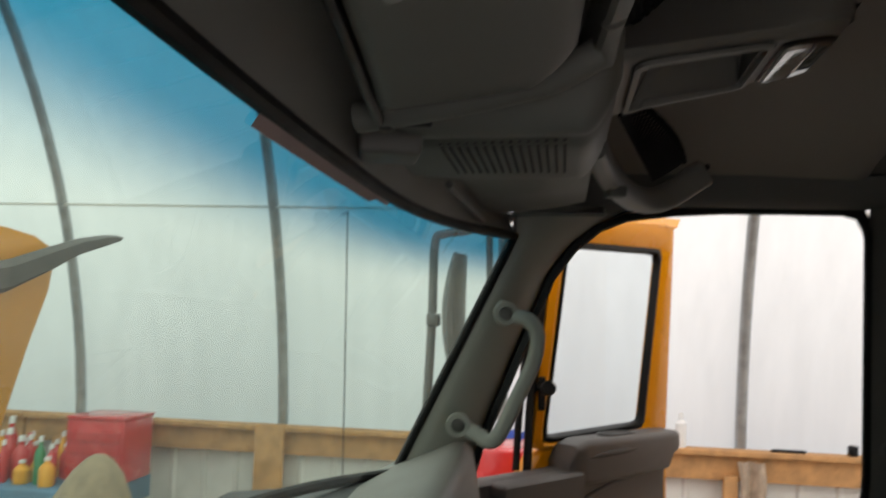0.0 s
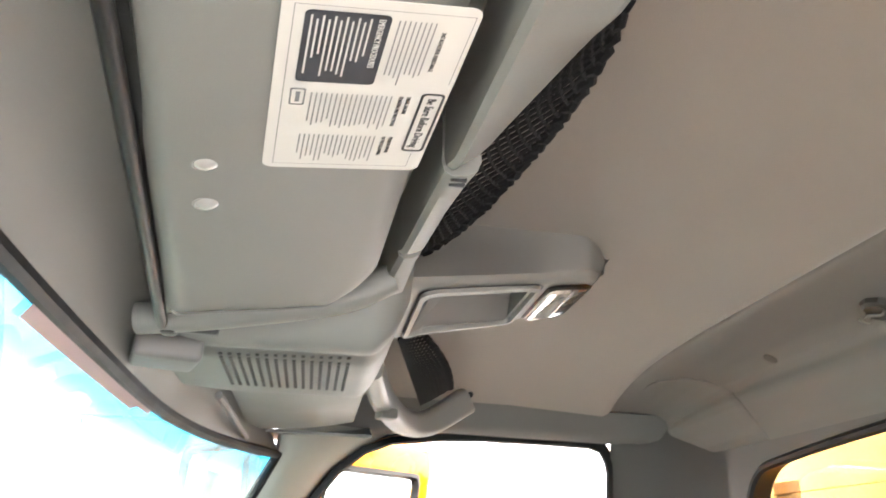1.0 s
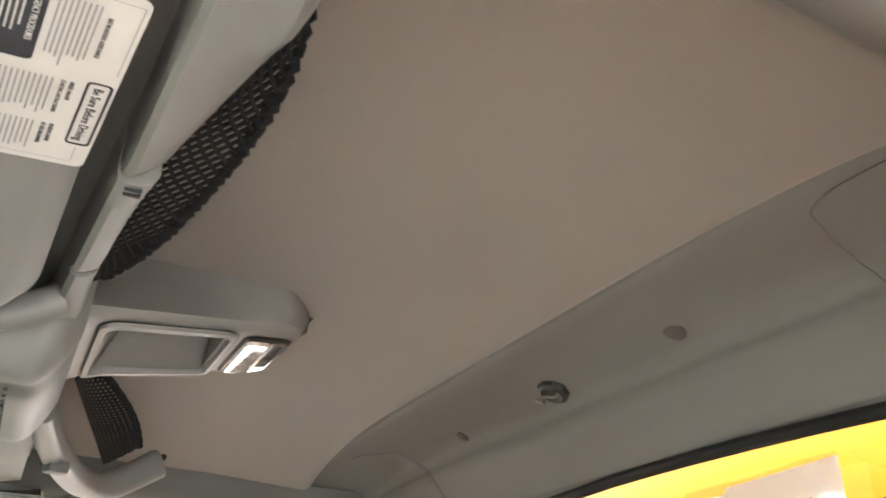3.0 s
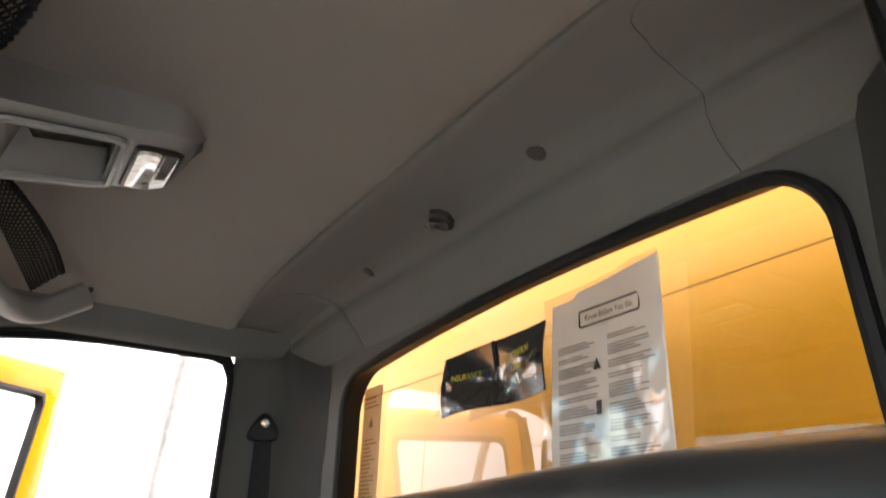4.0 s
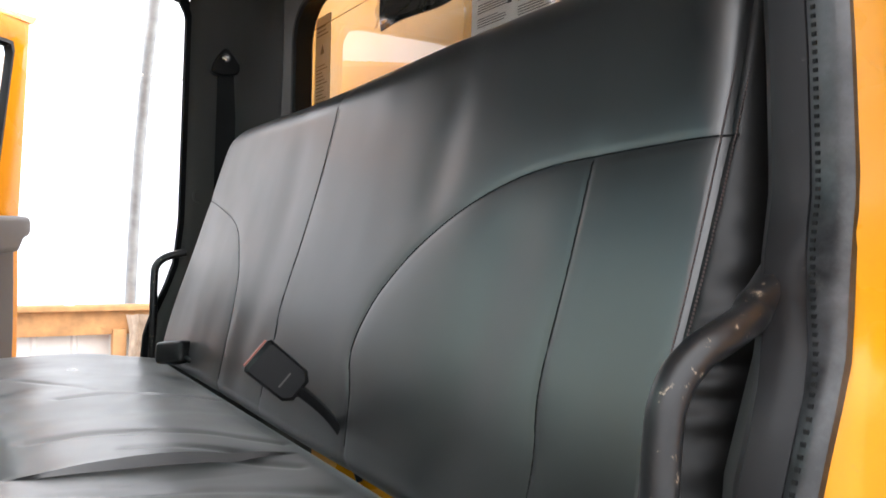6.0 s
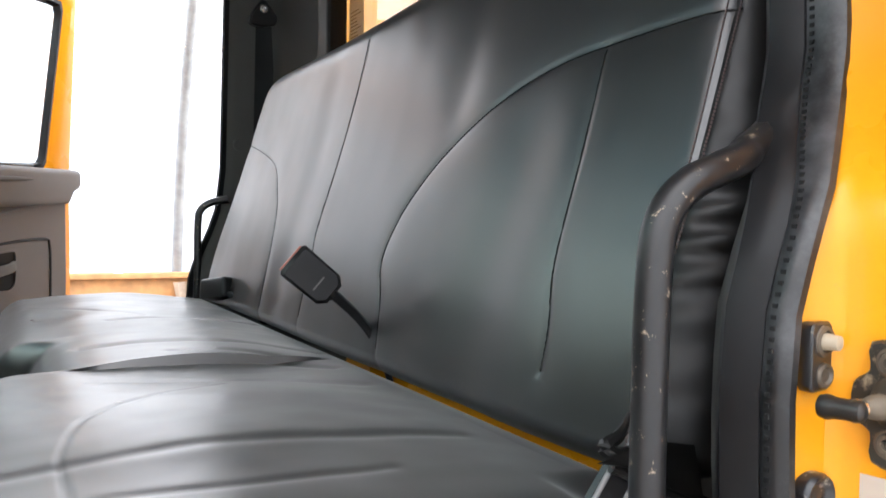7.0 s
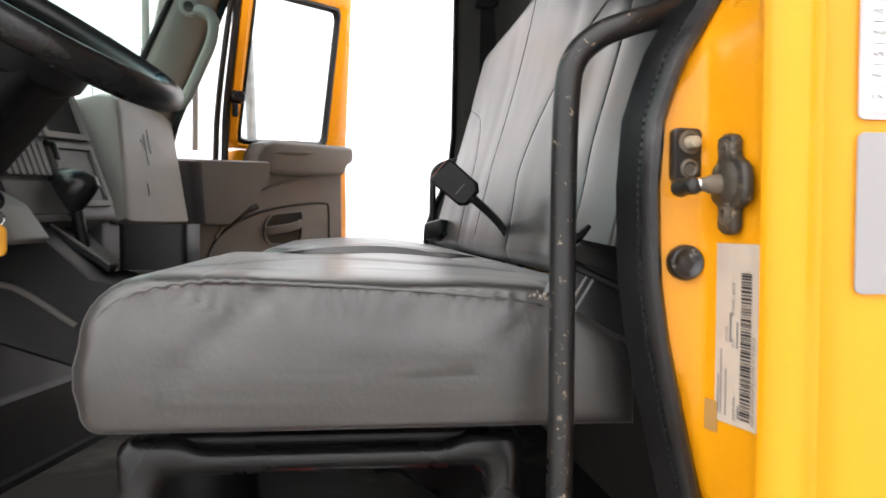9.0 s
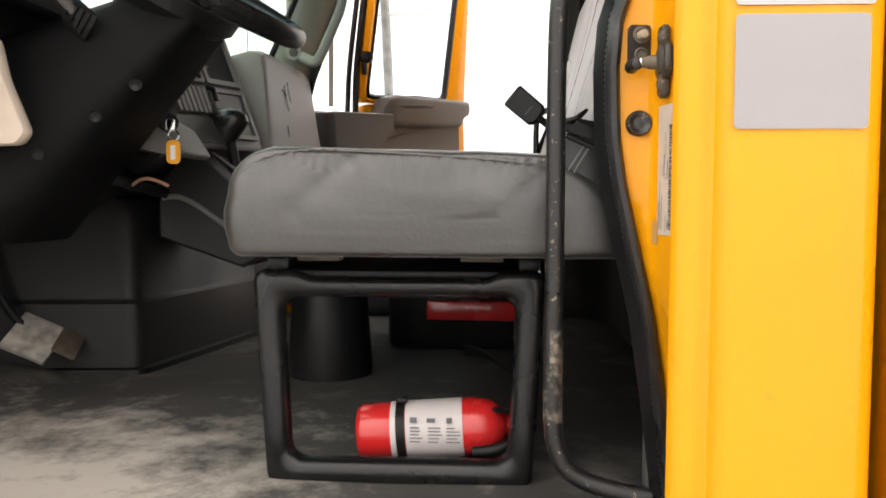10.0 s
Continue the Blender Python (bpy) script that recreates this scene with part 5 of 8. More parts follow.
# printed label on the visor
LABEL_ORIGIN = V(0.009, 0.340, visor_z(0.009, 0.340) - 0.0042)
LABEL_POSE = axes(LABEL_ORIGIN, (-0.099, 0.99, -0.115), (0.985, 0.10, 0.148))
m = LABEL_POSE @ Matrix.Diagonal((0.905, 1.11, 1, 1))
bm = bmesh.new()
prism(bm, rounded(0.166, 0.0886, 0.006, 5, 0.083, 0.043), lambda a, b, w: m @ V(a, b, w), -0.0006, 0.0)
label = part("label", bm, LABEL_WHITE, visor, "white printed instruction label with rounded corners")
m = m @ Matrix.Translation((0, 0, 0.0004))
bm = bmesh.new()
prism(bm, rounded(0.060, 0.038, 0.003, 3, 0.040, 0.028), lambda a, b, w: m @ V(a, b, w), 0.0, 0.0003)
part("dark_panel", bm, mat("navy_print", (0.014, 0.016, 0.022), 0.5), label, "dark panel with white words")
bm = bmesh.new()
hoop_frame(bm, rounded(0.0645, 0.0125, 0.003, 4, 0.108, 0.0795), rounded(0.0618, 0.0098, 0.002, 4, 0.108, 0.0795), lambda a, b, w: m @ V(a, b, w), 0.0, 0.0003)
part("title_frame", bm, INK, label)
lettering("Be Sure Before Driving", 0.0068, m @ Matrix.Translation((0.108, 0.0772, 0.0002)), INK, label, "title", "CENTER", 0.86)
lettering("EMERGENCY PROCEDURES", 0.0042, m @ Matrix.Translation((0.013, 0.0415, 0.0005)), LABEL_WHITE, label, "heading", "LEFT", 0.8)
lettering("24/7 ROADSIDE ASSISTANCE", 0.0032, m @ Matrix.Translation((0.020, 0.0715, 0.0002)), INK, label, "heading", "LEFT", 0.85)
lettering("DIESEL ENGINE", 0.0031, m @ Matrix.Translation((0.080, 0.0660, 0.0002)), INK, label, "heading", "LEFT", 0.85)
lettering("STARTING INSTRUCTIONS", 0.0031, m @ Matrix.Translation((0.080, 0.0620, 0.0002)), INK, label, "heading", "LEFT", 0.85)
lettering("PLEASE BE AWARE", 0.0031, m @ Matrix.Translation((0.124, 0.0640, 0.0002)), INK, label, "heading", "LEFT", 0.75)
lettering("OF THE FOLLOWING:", 0.0031, m @ Matrix.Translation((0.124, 0.0600, 0.0002)), INK, label, "heading", "LEFT", 0.75)
bm = bmesh.new()
rows = []
for k in range(11):
    rows.append((0.013 + (0.003 if k % 2 else 0), 0.0376 - k * 0.0026, random.uniform(0.030, 0.052), 0.0009))
bars(bm, m @ Matrix.Translation((0, 0, 0.0006)), rows)
part("small_print", bm, LABEL_WHITE, label, smooth=False)
bm = bmesh.new()
rows = []
for k in range(8):
    rows.append((0.013, 0.0672 - k * 0.0024, random.uniform(0.045, 0.058), 0.0007))
for k in range(17):
    rows.append((0.080, 0.0578 - k * 0.0025, random.uniform(0.024, 0.036), 0.0007))
for k in range(17):
    rows.append((0.124, 0.0558 - k * 0.0025, random.uniform(0.022, 0.032), 0.0007))
rows += [(0.006, 0.0845, 0.060, 0.0004), (0.143, 0.0795, 0.016, 0.0004), (0.006, 0.004, 0.154, 0.0004), (0.006, 0.004, 0.0004, 0.0805), (0.1596, 0.004, 0.0004, 0.0758)]
bars(bm, m @ Matrix.Translation((0, 0, 0.0002)), rows)
part("small_print", bm, INK_GREY, label, smooth=False)
bm = bmesh.new()
hoop_frame(bm, rounded(0.016, 0.0075, 0.001, 2, 0.085, 0.0115), rounded(0.0145, 0.006, 0.0008, 2, 0.085, 0.0115), lambda a, b, w: m @ V(a, b, w), 0.0, 0.0003)
bars(bm, m @ Matrix.Translation((0, 0, 0.0002)), [(0.080, 0.0105, 0.010, 0.0022)])
part("emblem", bm, INK_GREY, label)

# shelf over the windshield
shelf_ = thing("overhead_shelf", "grey moulded storage shelf above the windshield", "overhead shelf", (0.0, YC, 2.53))
bm = bmesh.new()
sheet(bm, lambda u, v: (-0.10 + 0.215 * u, 0.05 + 1.72 * v, 2.572 + 0.03 * u), 10, 40, -0.006)
part("tray", bm, TRIM, shelf_)


def lip_edge(y):
    """The rear edge of the lip, flaring towards the driver's end."""
    t = [(-0.1, 0.160), (0.30, 0.178), (0.345, 0.180), (0.375, 0.170), (0.43, 0.158), (0.49, 0.145), (0.55, 0.134), (0.60, 0.128), (0.73, 0.118), (0.90, 0.116)]
    for (a, p), (b, q) in zip(t, t[1:]):
        if y <= b:
            return p + (q - p) * (y - a) / (b - a)
    return 0.116


def net_edge(y):
    """The free edge of the driver-side net."""
    t = [(0.33, 0.178), (0.345, 0.1805), (0.365, 0.1825), (0.40, 0.1855), (0.45, 0.1870), (0.51, 0.1835), (0.575, 0.1755), (0.65, 0.163), (0.71, 0.147), (0.747, 0.132), (0.76, 0.126)]
    for (a, p), (b, q) in zip(t, t[1:]):
        if y <= b:
            return p + (q - p) * (y - a) / (b - a)
    return 0.117


def lip(y0, y1, name):
    """A rolled lip running across the cab."""
    bm = bmesh.new()
    rings = []
    for k in range(31):
        y = y0 + (y1 - y0) * k / 30
        r = lip_edge(min(max(y, y0 + 0.001), y1 - 0.001))
        end = min(1.0, (y1 - y) / 0.012)
        up = 0.010 * (y < 0.527)
        xf = min(0.1155 + 0.050 * (0.53 - y) if y < 0.527 else 0.112 - 0.075 * (y - 0.54), r - 0.010)
        prof = [(xf - 0.004, 2.604), (xf - 0.003, 2.553), (xf - 0.001, 2.546), (xf + 0.004, 2.543), (r - 0.010, 2.544 + up * 0.6), (r - 0.003, 2.548 + up), (r, 2.556 + up), (r - 0.002, 2.580), (r - 0.008, 2.600), (xf + 0.001, 2.606)]
        rings.append([V(x - (1 - end) * 0.002, y, z + (1 - end) * 0.003) for x, z in prof])
    loft(bm, rings)
    return part(name, bm, TRIM, shelf_)


lip(-0.05, 0.525, "lip")
lip(0.5275, 0.70, "lip")
lip(0.7025, 0.86, "lip")
bm = bmesh.new()
for dy in (0.0, 0.008):
    block(bm, (0.123, 0.534 + dy, 2.547), (0.012, 0.004, 0.010), 0.001)
part("slot", bm, BLACK, shelf_)

# end wall of the visor bay and the speaker housing between the two visors
bm = bmesh.new()


def housing_z(u, v):
    """A rolled beam beside the visor bay, a shallow hollow, then the flat panel that holds the speaker."""
    z = 2.500 - 0.010 * math.exp(-((v - 0.12) / 0.075) ** 2) + 0.005 * math.exp(-((v - 0.27) / 0.05) ** 2) - 0.003 * min(1.0, max(0.0, (v - 0.28) / 0.05)) + 0.02 * max(0.0, 0.25 - u)
    z += 0.050 * max(0.0, 1 - v / 0.10) ** 2 + 0.040 * max(0.0, 1 - (1 - v) / 0.28) ** 3
    return z + 0.055 * max(0.0, 1 - (1 - u) / 0.14) ** 2


def housing(u, v):
    """The bulged underside between the visor bays, from front to rear (u) and across (v)."""
    x = -0.145 + 0.270 * u
    y = 0.800 + 0.43 * v + 0.02 * (1 - u)
    return (x, y, housing_z(u, v))


sheet(bm, housing, 40, 60, -0.005)
part("speaker_housing", bm, TRIM, shelf_)
bm = bmesh.new()
for i in range(15):
    for j in range(14):
        t = i / 14
        x = -0.073 + 0.142 * t
        y = 0.940 - 0.010 * t + 0.165 * (j / 13)
        block(bm, (x, y, housing_z((x + 0.145) / 0.270, (y - 0.80) / 0.43) - 0.0005), (0.0040, 0.0050, 0.002), 0.0)
part("speaker_grille", bm, mat("grille_hole_grey", (0.035, 0.035, 0.033), 0.8), shelf_, "rows of small dark holes", smooth=False)
bm = bmesh.new()
block(bm, (-0.124, 0.90, 2.486), (0.068, 0.100, 0.026), 0.007, pose(0, 0, 0, 4, 0, 14), 3)
part("sensor_box", bm, TAUPE, shelf_, "small taupe plastic box under the housing")
bm = bmesh.new()
sweep(bm, spline([V(-0.135, 0.800, 2.494), V(-0.05, 0.786, 2.504), V(0.05, 0.778, 2.524), V(0.100, 0.772, 2.548)], 6), rounded(0.030, 0.030, 0.013, 4), (0, 0, 1))
part("bay_bar", bm, TRIM, shelf_, "rolled end of the visor bay")
# passenger visor in its bay
visor2 = thing("sun_visor", "grey padded passenger sun visor folded up beside the housing", "sun visor", (0.0, 1.45, 2.51))
bm = bmesh.new()
sheet(bm, lambda u, v: (-0.09 + 0.20 * u, 1.225 + 0.46 * v, 2.516 + 0.10 * u * 0.25 - 0.006 * math.sin(math.pi * u) + 0.006 * max(0.0, 1 - min(v, 1 - v) / 0.05)), 20, 30, -0.014)
part("pad", bm, TRIM, visor2)
bm = bmesh.new()
tube(bm, [V(-0.102, 1.22, 2.500), V(-0.085, 1.70, 2.490)], 0.006, 8)
part("pivot_rod", bm, TAUPE, visor2)
bm = bmesh.new()
sheet(bm, lambda u, v: (-0.10 + 0.25 * u, 1.68 + 0.12 * v, 2.515 - 0.01 * v + 0.045 * v * u), 10, 8, -0.006)
part("end_cap", bm, TRIM, shelf_)


def net(y0, y1, low, high, name, label):
    """An elastic mesh between two lines: crossing cords and a rolled edge."""
    ob = thing(name, label, "cargo net", (low(0)[0], y0, low(0)[2]))
    bm = bmesh.new()
    cells = int((y1 - y0) / 0.0165)
    rows = 5
    def at(a, b):
        p, q = Vector(low(a)), Vector(high(a))
        return p.lerp(q, b)
    for i in range(-rows, cells + 1):
        for way in (1, -1):
            pts = []
            for j in range(rows + 1):
                a = (i + (j if way > 0 else rows - j)) / cells
                if 0 <= a <= 1:
                    bulge = 0.004 * math.sin(j / rows * math.pi)
                    pts.append(at(a, j / rows) + V(-bulge, 0, -bulge))
            if len(pts) > 1:
                tube(bm, pts, 0.0017, 5)
    part("mesh", bm, NET_CORD, ob)
    bm = bmesh.new()
    path = []
    for k in range(90):
        a = k / 89
        path.append(at(a, 1.0) + V(0.002 * math.sin(k * 1.9), 0, 0.002 * math.cos(k * 1.9)))
    tube(bm, path, 0.0042, 7, scale=lambda t: 0.35 + 0.65 * min(1.0, t / 0.15))
    part("edge_cord", bm, NET_CORD, ob)


net(0.342, 0.76, lambda a: (lip_edge(0.342 + 0.418 * a) - 0.004, 0.342 + 0.418 * a, 2.566), lambda a: (net_edge(0.342 + 0.418 * a), 0.342 + 0.418 * a, 2.572 + 0.006 * math.sin(math.pi * a)), "cargo_net", "black elastic mesh net closing the driver-side shelf")
net(1.08, 1.58, lambda a: (0.137 + 0.098 * a, 1.08 + 0.52 * a, 2.566 + 0.008 * a), lambda a: (0.150 + 0.128 * a + 0.015 * math.sin(math.pi * a), 1.05 + 0.45 * a, 2.585 + 0.006 * a), "cargo_net", "black elastic mesh net closing the passenger-side shelf")
# bracket at the end of the passenger net
bm = bmesh.new()
sweep(bm, spline([V(0.110, 1.16, 2.545), V(0.140, 1.34, 2.535), V(0.195, 1.54, 2.532), V(0.255, 1.625, 2.545), V(0.335, 1.665, 2.600)], 6), rounded(0.040, 0.050, 0.014, 4), (0, 0, 1), scale=lambda t: 0.75 + 0.35 * t)
part("end_bracket", bm, CONSOLE_TRIM, shelf_)
bm = bmesh.new()
block(bm, (0.150, 1.355, 2.512), (0.030, 0.030, 0.018), 0.004, pose(0, 0, 0, 0, 0, 20))
part("clip", bm, TRIM_DARK, shelf_)
bm = bmesh.new()
disc(bm, (0.343, 1.650, 2.612), (-0.3, -0.8, -0.4), 0.006, 0.004, 12)
part("screw", bm, BLACK, shelf_)

# roof console with a pocket and a reading lamp
console = thing("roof_console", "grey moulded roof console with an open pocket and a reading lamp", "roof console", (0.27, 1.0, 2.6))


def console_sides(x):
    """The console's edges on its underside and at the headliner."""
    tip = max(0.0, (x - 0.345) / 0.055)
    return 0.822 + 0.45 * (x - 0.12) + 0.05 * tip * tip, 1.052 + 0.40 * (x - 0.17) + 0.06 * max(0.0, 0.17 - x) / 0.05 - 0.14 * tip * tip


def console_z(x):
    return 2.527 + 0.278 * x + 0.035 * max(0.0, (x - 0.365) / 0.035) ** 2


bm = bmesh.new()
rings = []
for k in range(25):
    x = 0.112 + 0.288 * k / 24
    yl, yr = console_sides(x)
    yt = max(0.935, yl + 0.01)
    zb, zt = console_z(x), 2.70
    ring = [V(x, yt, zt), V(x, yt - 0.006, 2.672), V(x, yl + (yt - yl) * 0.55, zb + (2.672 - zb) * 0.55), V(x, yl + (yt - yl) * 0.16, zb + (2.672 - zb) * 0.2), V(x, yl + 0.004, zb + 0.008), V(x, yl + 0.010, zb + 0.002), V(x, yl + 0.022, zb)]
    ring += [V(x, yl + (yr - yl) * f, zb) for f in (0.15, 0.3, 0.5, 0.7, 0.88)]
    ring += [V(x, yr - 0.022, zb), V(x, yr - 0.008, zb + 0.003), V(x, yr, zb + 0.014), V(x, yr + 0.004, 2.66), V(x, yr + 0.004, zt)]
    rings.append(ring)
loft(bm, rings)
for f in list(bm.faces):
    c = f.calc_center_median()
    yl, yr = console_sides(c.x)
    if 0.125 < (c.x - 0.112) / 0.288 < 0.60 and 0.15 < (c.y - yl) / (yr - yl) < 0.88 and c.z < console_z(c.x) + 0.006:
        bm.faces.remove(f)
part("body", bm, CONSOLE_TRIM, console)


def console_face(a, b, lift=0.0):
    """A place on the console's underside: a along it (0 to 1), b across."""
    x = 0.112 + 0.288 * a
    yl, yr = console_sides(x)
    return V(x, yl + (yr - yl) * b, 2.527 + 0.278 * x - lift)


def console_loop(a0, a1, b0, b1, r, lift, n=5):
    w, h = a1 - a0, b1 - b0
    return [console_face(a, b, lift) for a, b in rounded(w, h, r, n, (a0 + a1) / 2, (b0 + b1) / 2)]


bm = bmesh.new()
loft(bm, [console_loop(0.095, 0.625, 0.10, 0.93, 0.07, 0.000), console_loop(0.095, 0.625, 0.10, 0.93, 0.07, 0.006), console_loop(0.115, 0.605, 0.14, 0.89, 0.06, 0.007), console_loop(0.12, 0.60, 0.15, 0.88, 0.055, 0.003)], True, False)
part("pocket_rim", bm, CONSOLE_TRIM, console)
bm = bmesh.new()
loft(bm, [console_loop(0.082, 0.640, 0.080, 0.950, 0.08, 0.0012), console_loop(0.10, 0.62, 0.10, 0.93, 0.07, 0.0012)], True, False)
part("pocket_groove", bm, BLACK, console)
bm = bmesh.new()
walls = [console_loop(0.115, 0.605, 0.14, 0.89, 0.06, 0.004), console_loop(0.125, 0.598, 0.155, 0.875, 0.055, -0.004), console_loop(0.205, 0.585, 0.17, 0.80, 0.04, -0.040)]
loft(bm, walls, True, False)
bm.faces.new([bm.verts.new(q) for q in walls[-1]])
vs = [bm.verts.new(console_face(a, b, l)) for a, b, l in ((0.125, 0.84, 0.001), (0.255, 0.62, -0.026), (0.57, 0.62, -0.030), (0.59, 0.87, 0.001))]
bm.faces.new(vs)
vs2 = [bm.verts.new(console_face(a, b, l)) for a, b, l in ((0.125, 0.84, 0.001), (0.255, 0.62, -0.026), (0.21, 0.55, -0.040))]
bm.faces.new(vs2)
part("pocket", bm, mat("grey_pocket_plastic", (0.150, 0.147, 0.138), 0.6), console)
bm = bmesh.new()
loft(bm, [console_loop(0.665, 0.905, 0.14, 0.90, 0.06, 0.0008), console_loop(0.675, 0.895, 0.17, 0.87, 0.05, 0.004)], True, True)
lamp = part("reading_lamp", bm, BLACK, console, "reading lamp with a milky lens and a clear end")
bm = bmesh.new()
loft(bm, [console_loop(0.685, 0.80, 0.20, 0.84, 0.04, 0.004), console_loop(0.69, 0.795, 0.22, 0.82, 0.035, 0.0075)], True, True)
part("lens", bm, LAMP_LENS, lamp)
bm = bmesh.new()
loft(bm, [console_loop(0.805, 0.885, 0.20, 0.84, 0.025, 0.004), console_loop(0.81, 0.88, 0.22, 0.82, 0.02, 0.0065)], True, True)
part("end_lens", bm, mat("smoked_lens", (0.12, 0.11, 0.10), 0.1, coat=0.8), lamp)

# ---- rear header fittings ----
def header_at(y, v):
    return Vector(header_point((y - 0.10) / 1.72, v))


for y, r, v in ((1.294, 0.0125, 0.535), (0.725, 0.0160, 0.495)):
    bm = bmesh.new()
    p = header_at(y, v)
    turned(bm, p + V(0.001, 0, 0.002), (-0.45, 0, -0.9), [(0.0, r), (0.003, r), (0.005, r * 0.7), (0.0052, r * 0.1)], 18)
    solo("trim_plug", bm, mat("brown_plug_plastic", (0.040, 0.035, 0.029), 0.6), "round dark plastic plug in the rear header trim", "trim plug", "trim plugs")
hook = thing("coat_hook", "small dark coat hook with a bent wire", "coat hook", header_at(0.992, 0.51))
bm = bmesh.new()
p = header_at(0.992, 0.51)
turned(bm, p, (-0.42, 0, -0.9), [(-0.003, 0.025), (0.004, 0.0255), (0.010, 0.0235), (0.013, 0.018), (0.010, 0.012), (0.0105, 0.0005)], 9)
part("plate", bm, mat("hook_dark_plastic", (0.022, 0.021, 0.018), 0.4, vary=0.1), hook)
bm = bmesh.new()
tube(bm, [p + V(-0.005, 0.014, -0.010), p + V(-0.014, 0.017, -0.018), p + V(-0.028, 0.008, -0.020), p + V(-0.020, 0.000, -0.026), p + V(-0.028, -0.009, -0.020), p + V(-0.014, -0.018, -0.020), p + V(-0.005, -0.015, -0.012)], 0.0021, 8, 5)
part("wire", bm, mat("dull_hook_steel", (0.22, 0.21, 0.19), 0.32, 0.8), hook)


def header_cover(edge, far):
    """A corner cover on the rear header; its free side runs along edge, pairs of (y, v)."""
    bm = bmesh.new()
    line = [(q.x, q.y) for q in spline([(a, b, 0) for a, b in edge], 8)]
    n = len(line) - 1
    def at(u, v):
        y, w = line[round(v * n)]
        y = y + (far - y) * u
        p = header_at(min(max(y, 0.101), 1.819), w + (0.0 if v > 0.3 else 0.0))
        e = min(1.0, u / 0.03, v / 0.04, (1 - v) / 0.04)
        return p + V(-0.0028, 0, -0.002) * e
    sheet(bm, at, 40, n)
    cover = solo("trim", bm, HEADER_TRIM, "olive-grey corner cover beside the rear window", "corner cover", kind="structure")
    bm = bmesh.new()
    tube(bm, [header_at(y, w) + V(0, 0, 0) for y, w in line], 0.0011, 6)
    part("edge_gap", bm, TRIM_DARK, cover)


header_cover([(1.70, 0.36), (1.60, 0.36), (1.53, 0.44), (1.49, 0.58), (1.455, 0.74), (1.44, 0.86), (1.425, 1.0)], 1.81)
header_cover([(0.20, 0.30), (0.36, 0.31), (0.435, 0.33), (0.463, 0.41), (0.472, 0.52), (0.458, 0.70), (0.462, 0.86), (0.45, 1.0)], 0.11)

# ---- rails, belts and small fittings ----
rail = thing("grab_rail", "worn black tubular grab rail beside the driver's door opening", "grab rail", (0.557, 0.11, 1.285))
bm = bmesh.new()
tube(bm, [V(0.695, 0.134, 1.940), V(0.670, 0.126, 1.929), V(0.648, 0.120, 1.921), V(0.634, 0.114, 1.916), V(0.610, 0.110, 1.908), V(0.585, 0.110, 1.897), V(0.566, 0.110, 1.878), V(0.559, 0.110, 1.845), V(0.557, 0.110, 1.75), V(0.557, 0.110, 1.57), V(0.556, 0.110, 1.46), V(0.557, 0.110, 1.37), V(0.561, 0.110, 1.335), V(0.574, 0.110, 1.308), V(0.600, 0.108, 1.292), V(0.640, 0.102, 1.283), V(0.672, 0.096, 1.280)], 0.0112, 16, 6, (0, 1, 0), scale=lambda t: 1.0 + 0.55 * max(0.0, 1 - t / 0.20) ** 1.2)
part("tube", bm, TUBE_PAINT, rail)
bm = bmesh.new()
tube(bm, [V(0.5565, 0.110, 1.475 - 0.018 * k) for k in range(6)] + [V(0.557, 0.110, 1.365)], 0.01145, 16, 0, (0, 1, 0))
part("rust_patch", bm, mat("scuffed_rusty_steel", (0.17, 0.145, 0.12), 0.55, 0.3, vary=0.5, scale=70, dirt=(0.022, 0.0215, 0.021), dirt_amount=0.26, dirt_scale=48), rail, "bare rusty scuffed stretch")
rail = thing("grab_rail", "black tubular grab rail on the passenger door post", "grab rail", (0.628, 1.82, 1.3))
bm = bmesh.new()
tube(bm, [V(0.700, 1.815, 1.925), V(0.675, 1.82, 1.920), V(0.650, 1.825, 1.910), V(0.634, 1.83, 1.893), V(0.629, 1.83, 1.865), V(0.628, 1.83, 1.75), V(0.628, 1.83, 1.40), V(0.64, 1.83, 1.31), V(0.69, 1.82, 1.28)], 0.0095, 12, 5, (0, 1, 0))
part("tube", bm, TUBE_PAINT, rail)

belt = thing("seat_belt", "black seat belt hanging from a bolted guide on the post", "seat belt", (0.785, 1.79, 1.7))
bm = bmesh.new()
prism(bm, [(q.x, q.y) for q in spline([(0.742, 2.372, 0), (0.750, 2.398, 0), (0.763, 2.418, 0), (0.773, 2.428, 0), (0.786, 2.426, 0), (0.800, 2.412, 0), (0.814, 2.392, 0), (0.818, 2.378, 0), (0.80, 2.366, 0), (0.775, 2.362, 0), (0.755, 2.363, 0)], 3, True)], lambda a, b, w: (a, w, b), 1.798, 1.772, 0.005)
part("guide", bm, BLACK, belt)
bm = bmesh.new()
turned(bm, (0.777, 1.774, 2.405), (0, -1, 0), [(0, 0.011), (0.005, 0.011), (0.008, 0.008), (0.0082, 0.004), (0.004, 0.0035), (0.0041, 0.0002)], 18)
part("bolt", bm, CHROME, belt, "bright hexagon bolt")
bm = bmesh.new()
sheet(bm, lambda u, v: (0.760 + 0.048 * u - 0.012 * v, 1.786 - 0.010 * v + 0.002 * math.sin(u * 3.1), 2.372 - 0.70 * v), 6, 20, 0.0022)
part("strap", bm, WEBBING, belt)
belt = thing("seat_belt", "black seat belt and anchor behind the backrest", "seat belt", (0.76, 0.14, 1.7))
bm = bmesh.new()
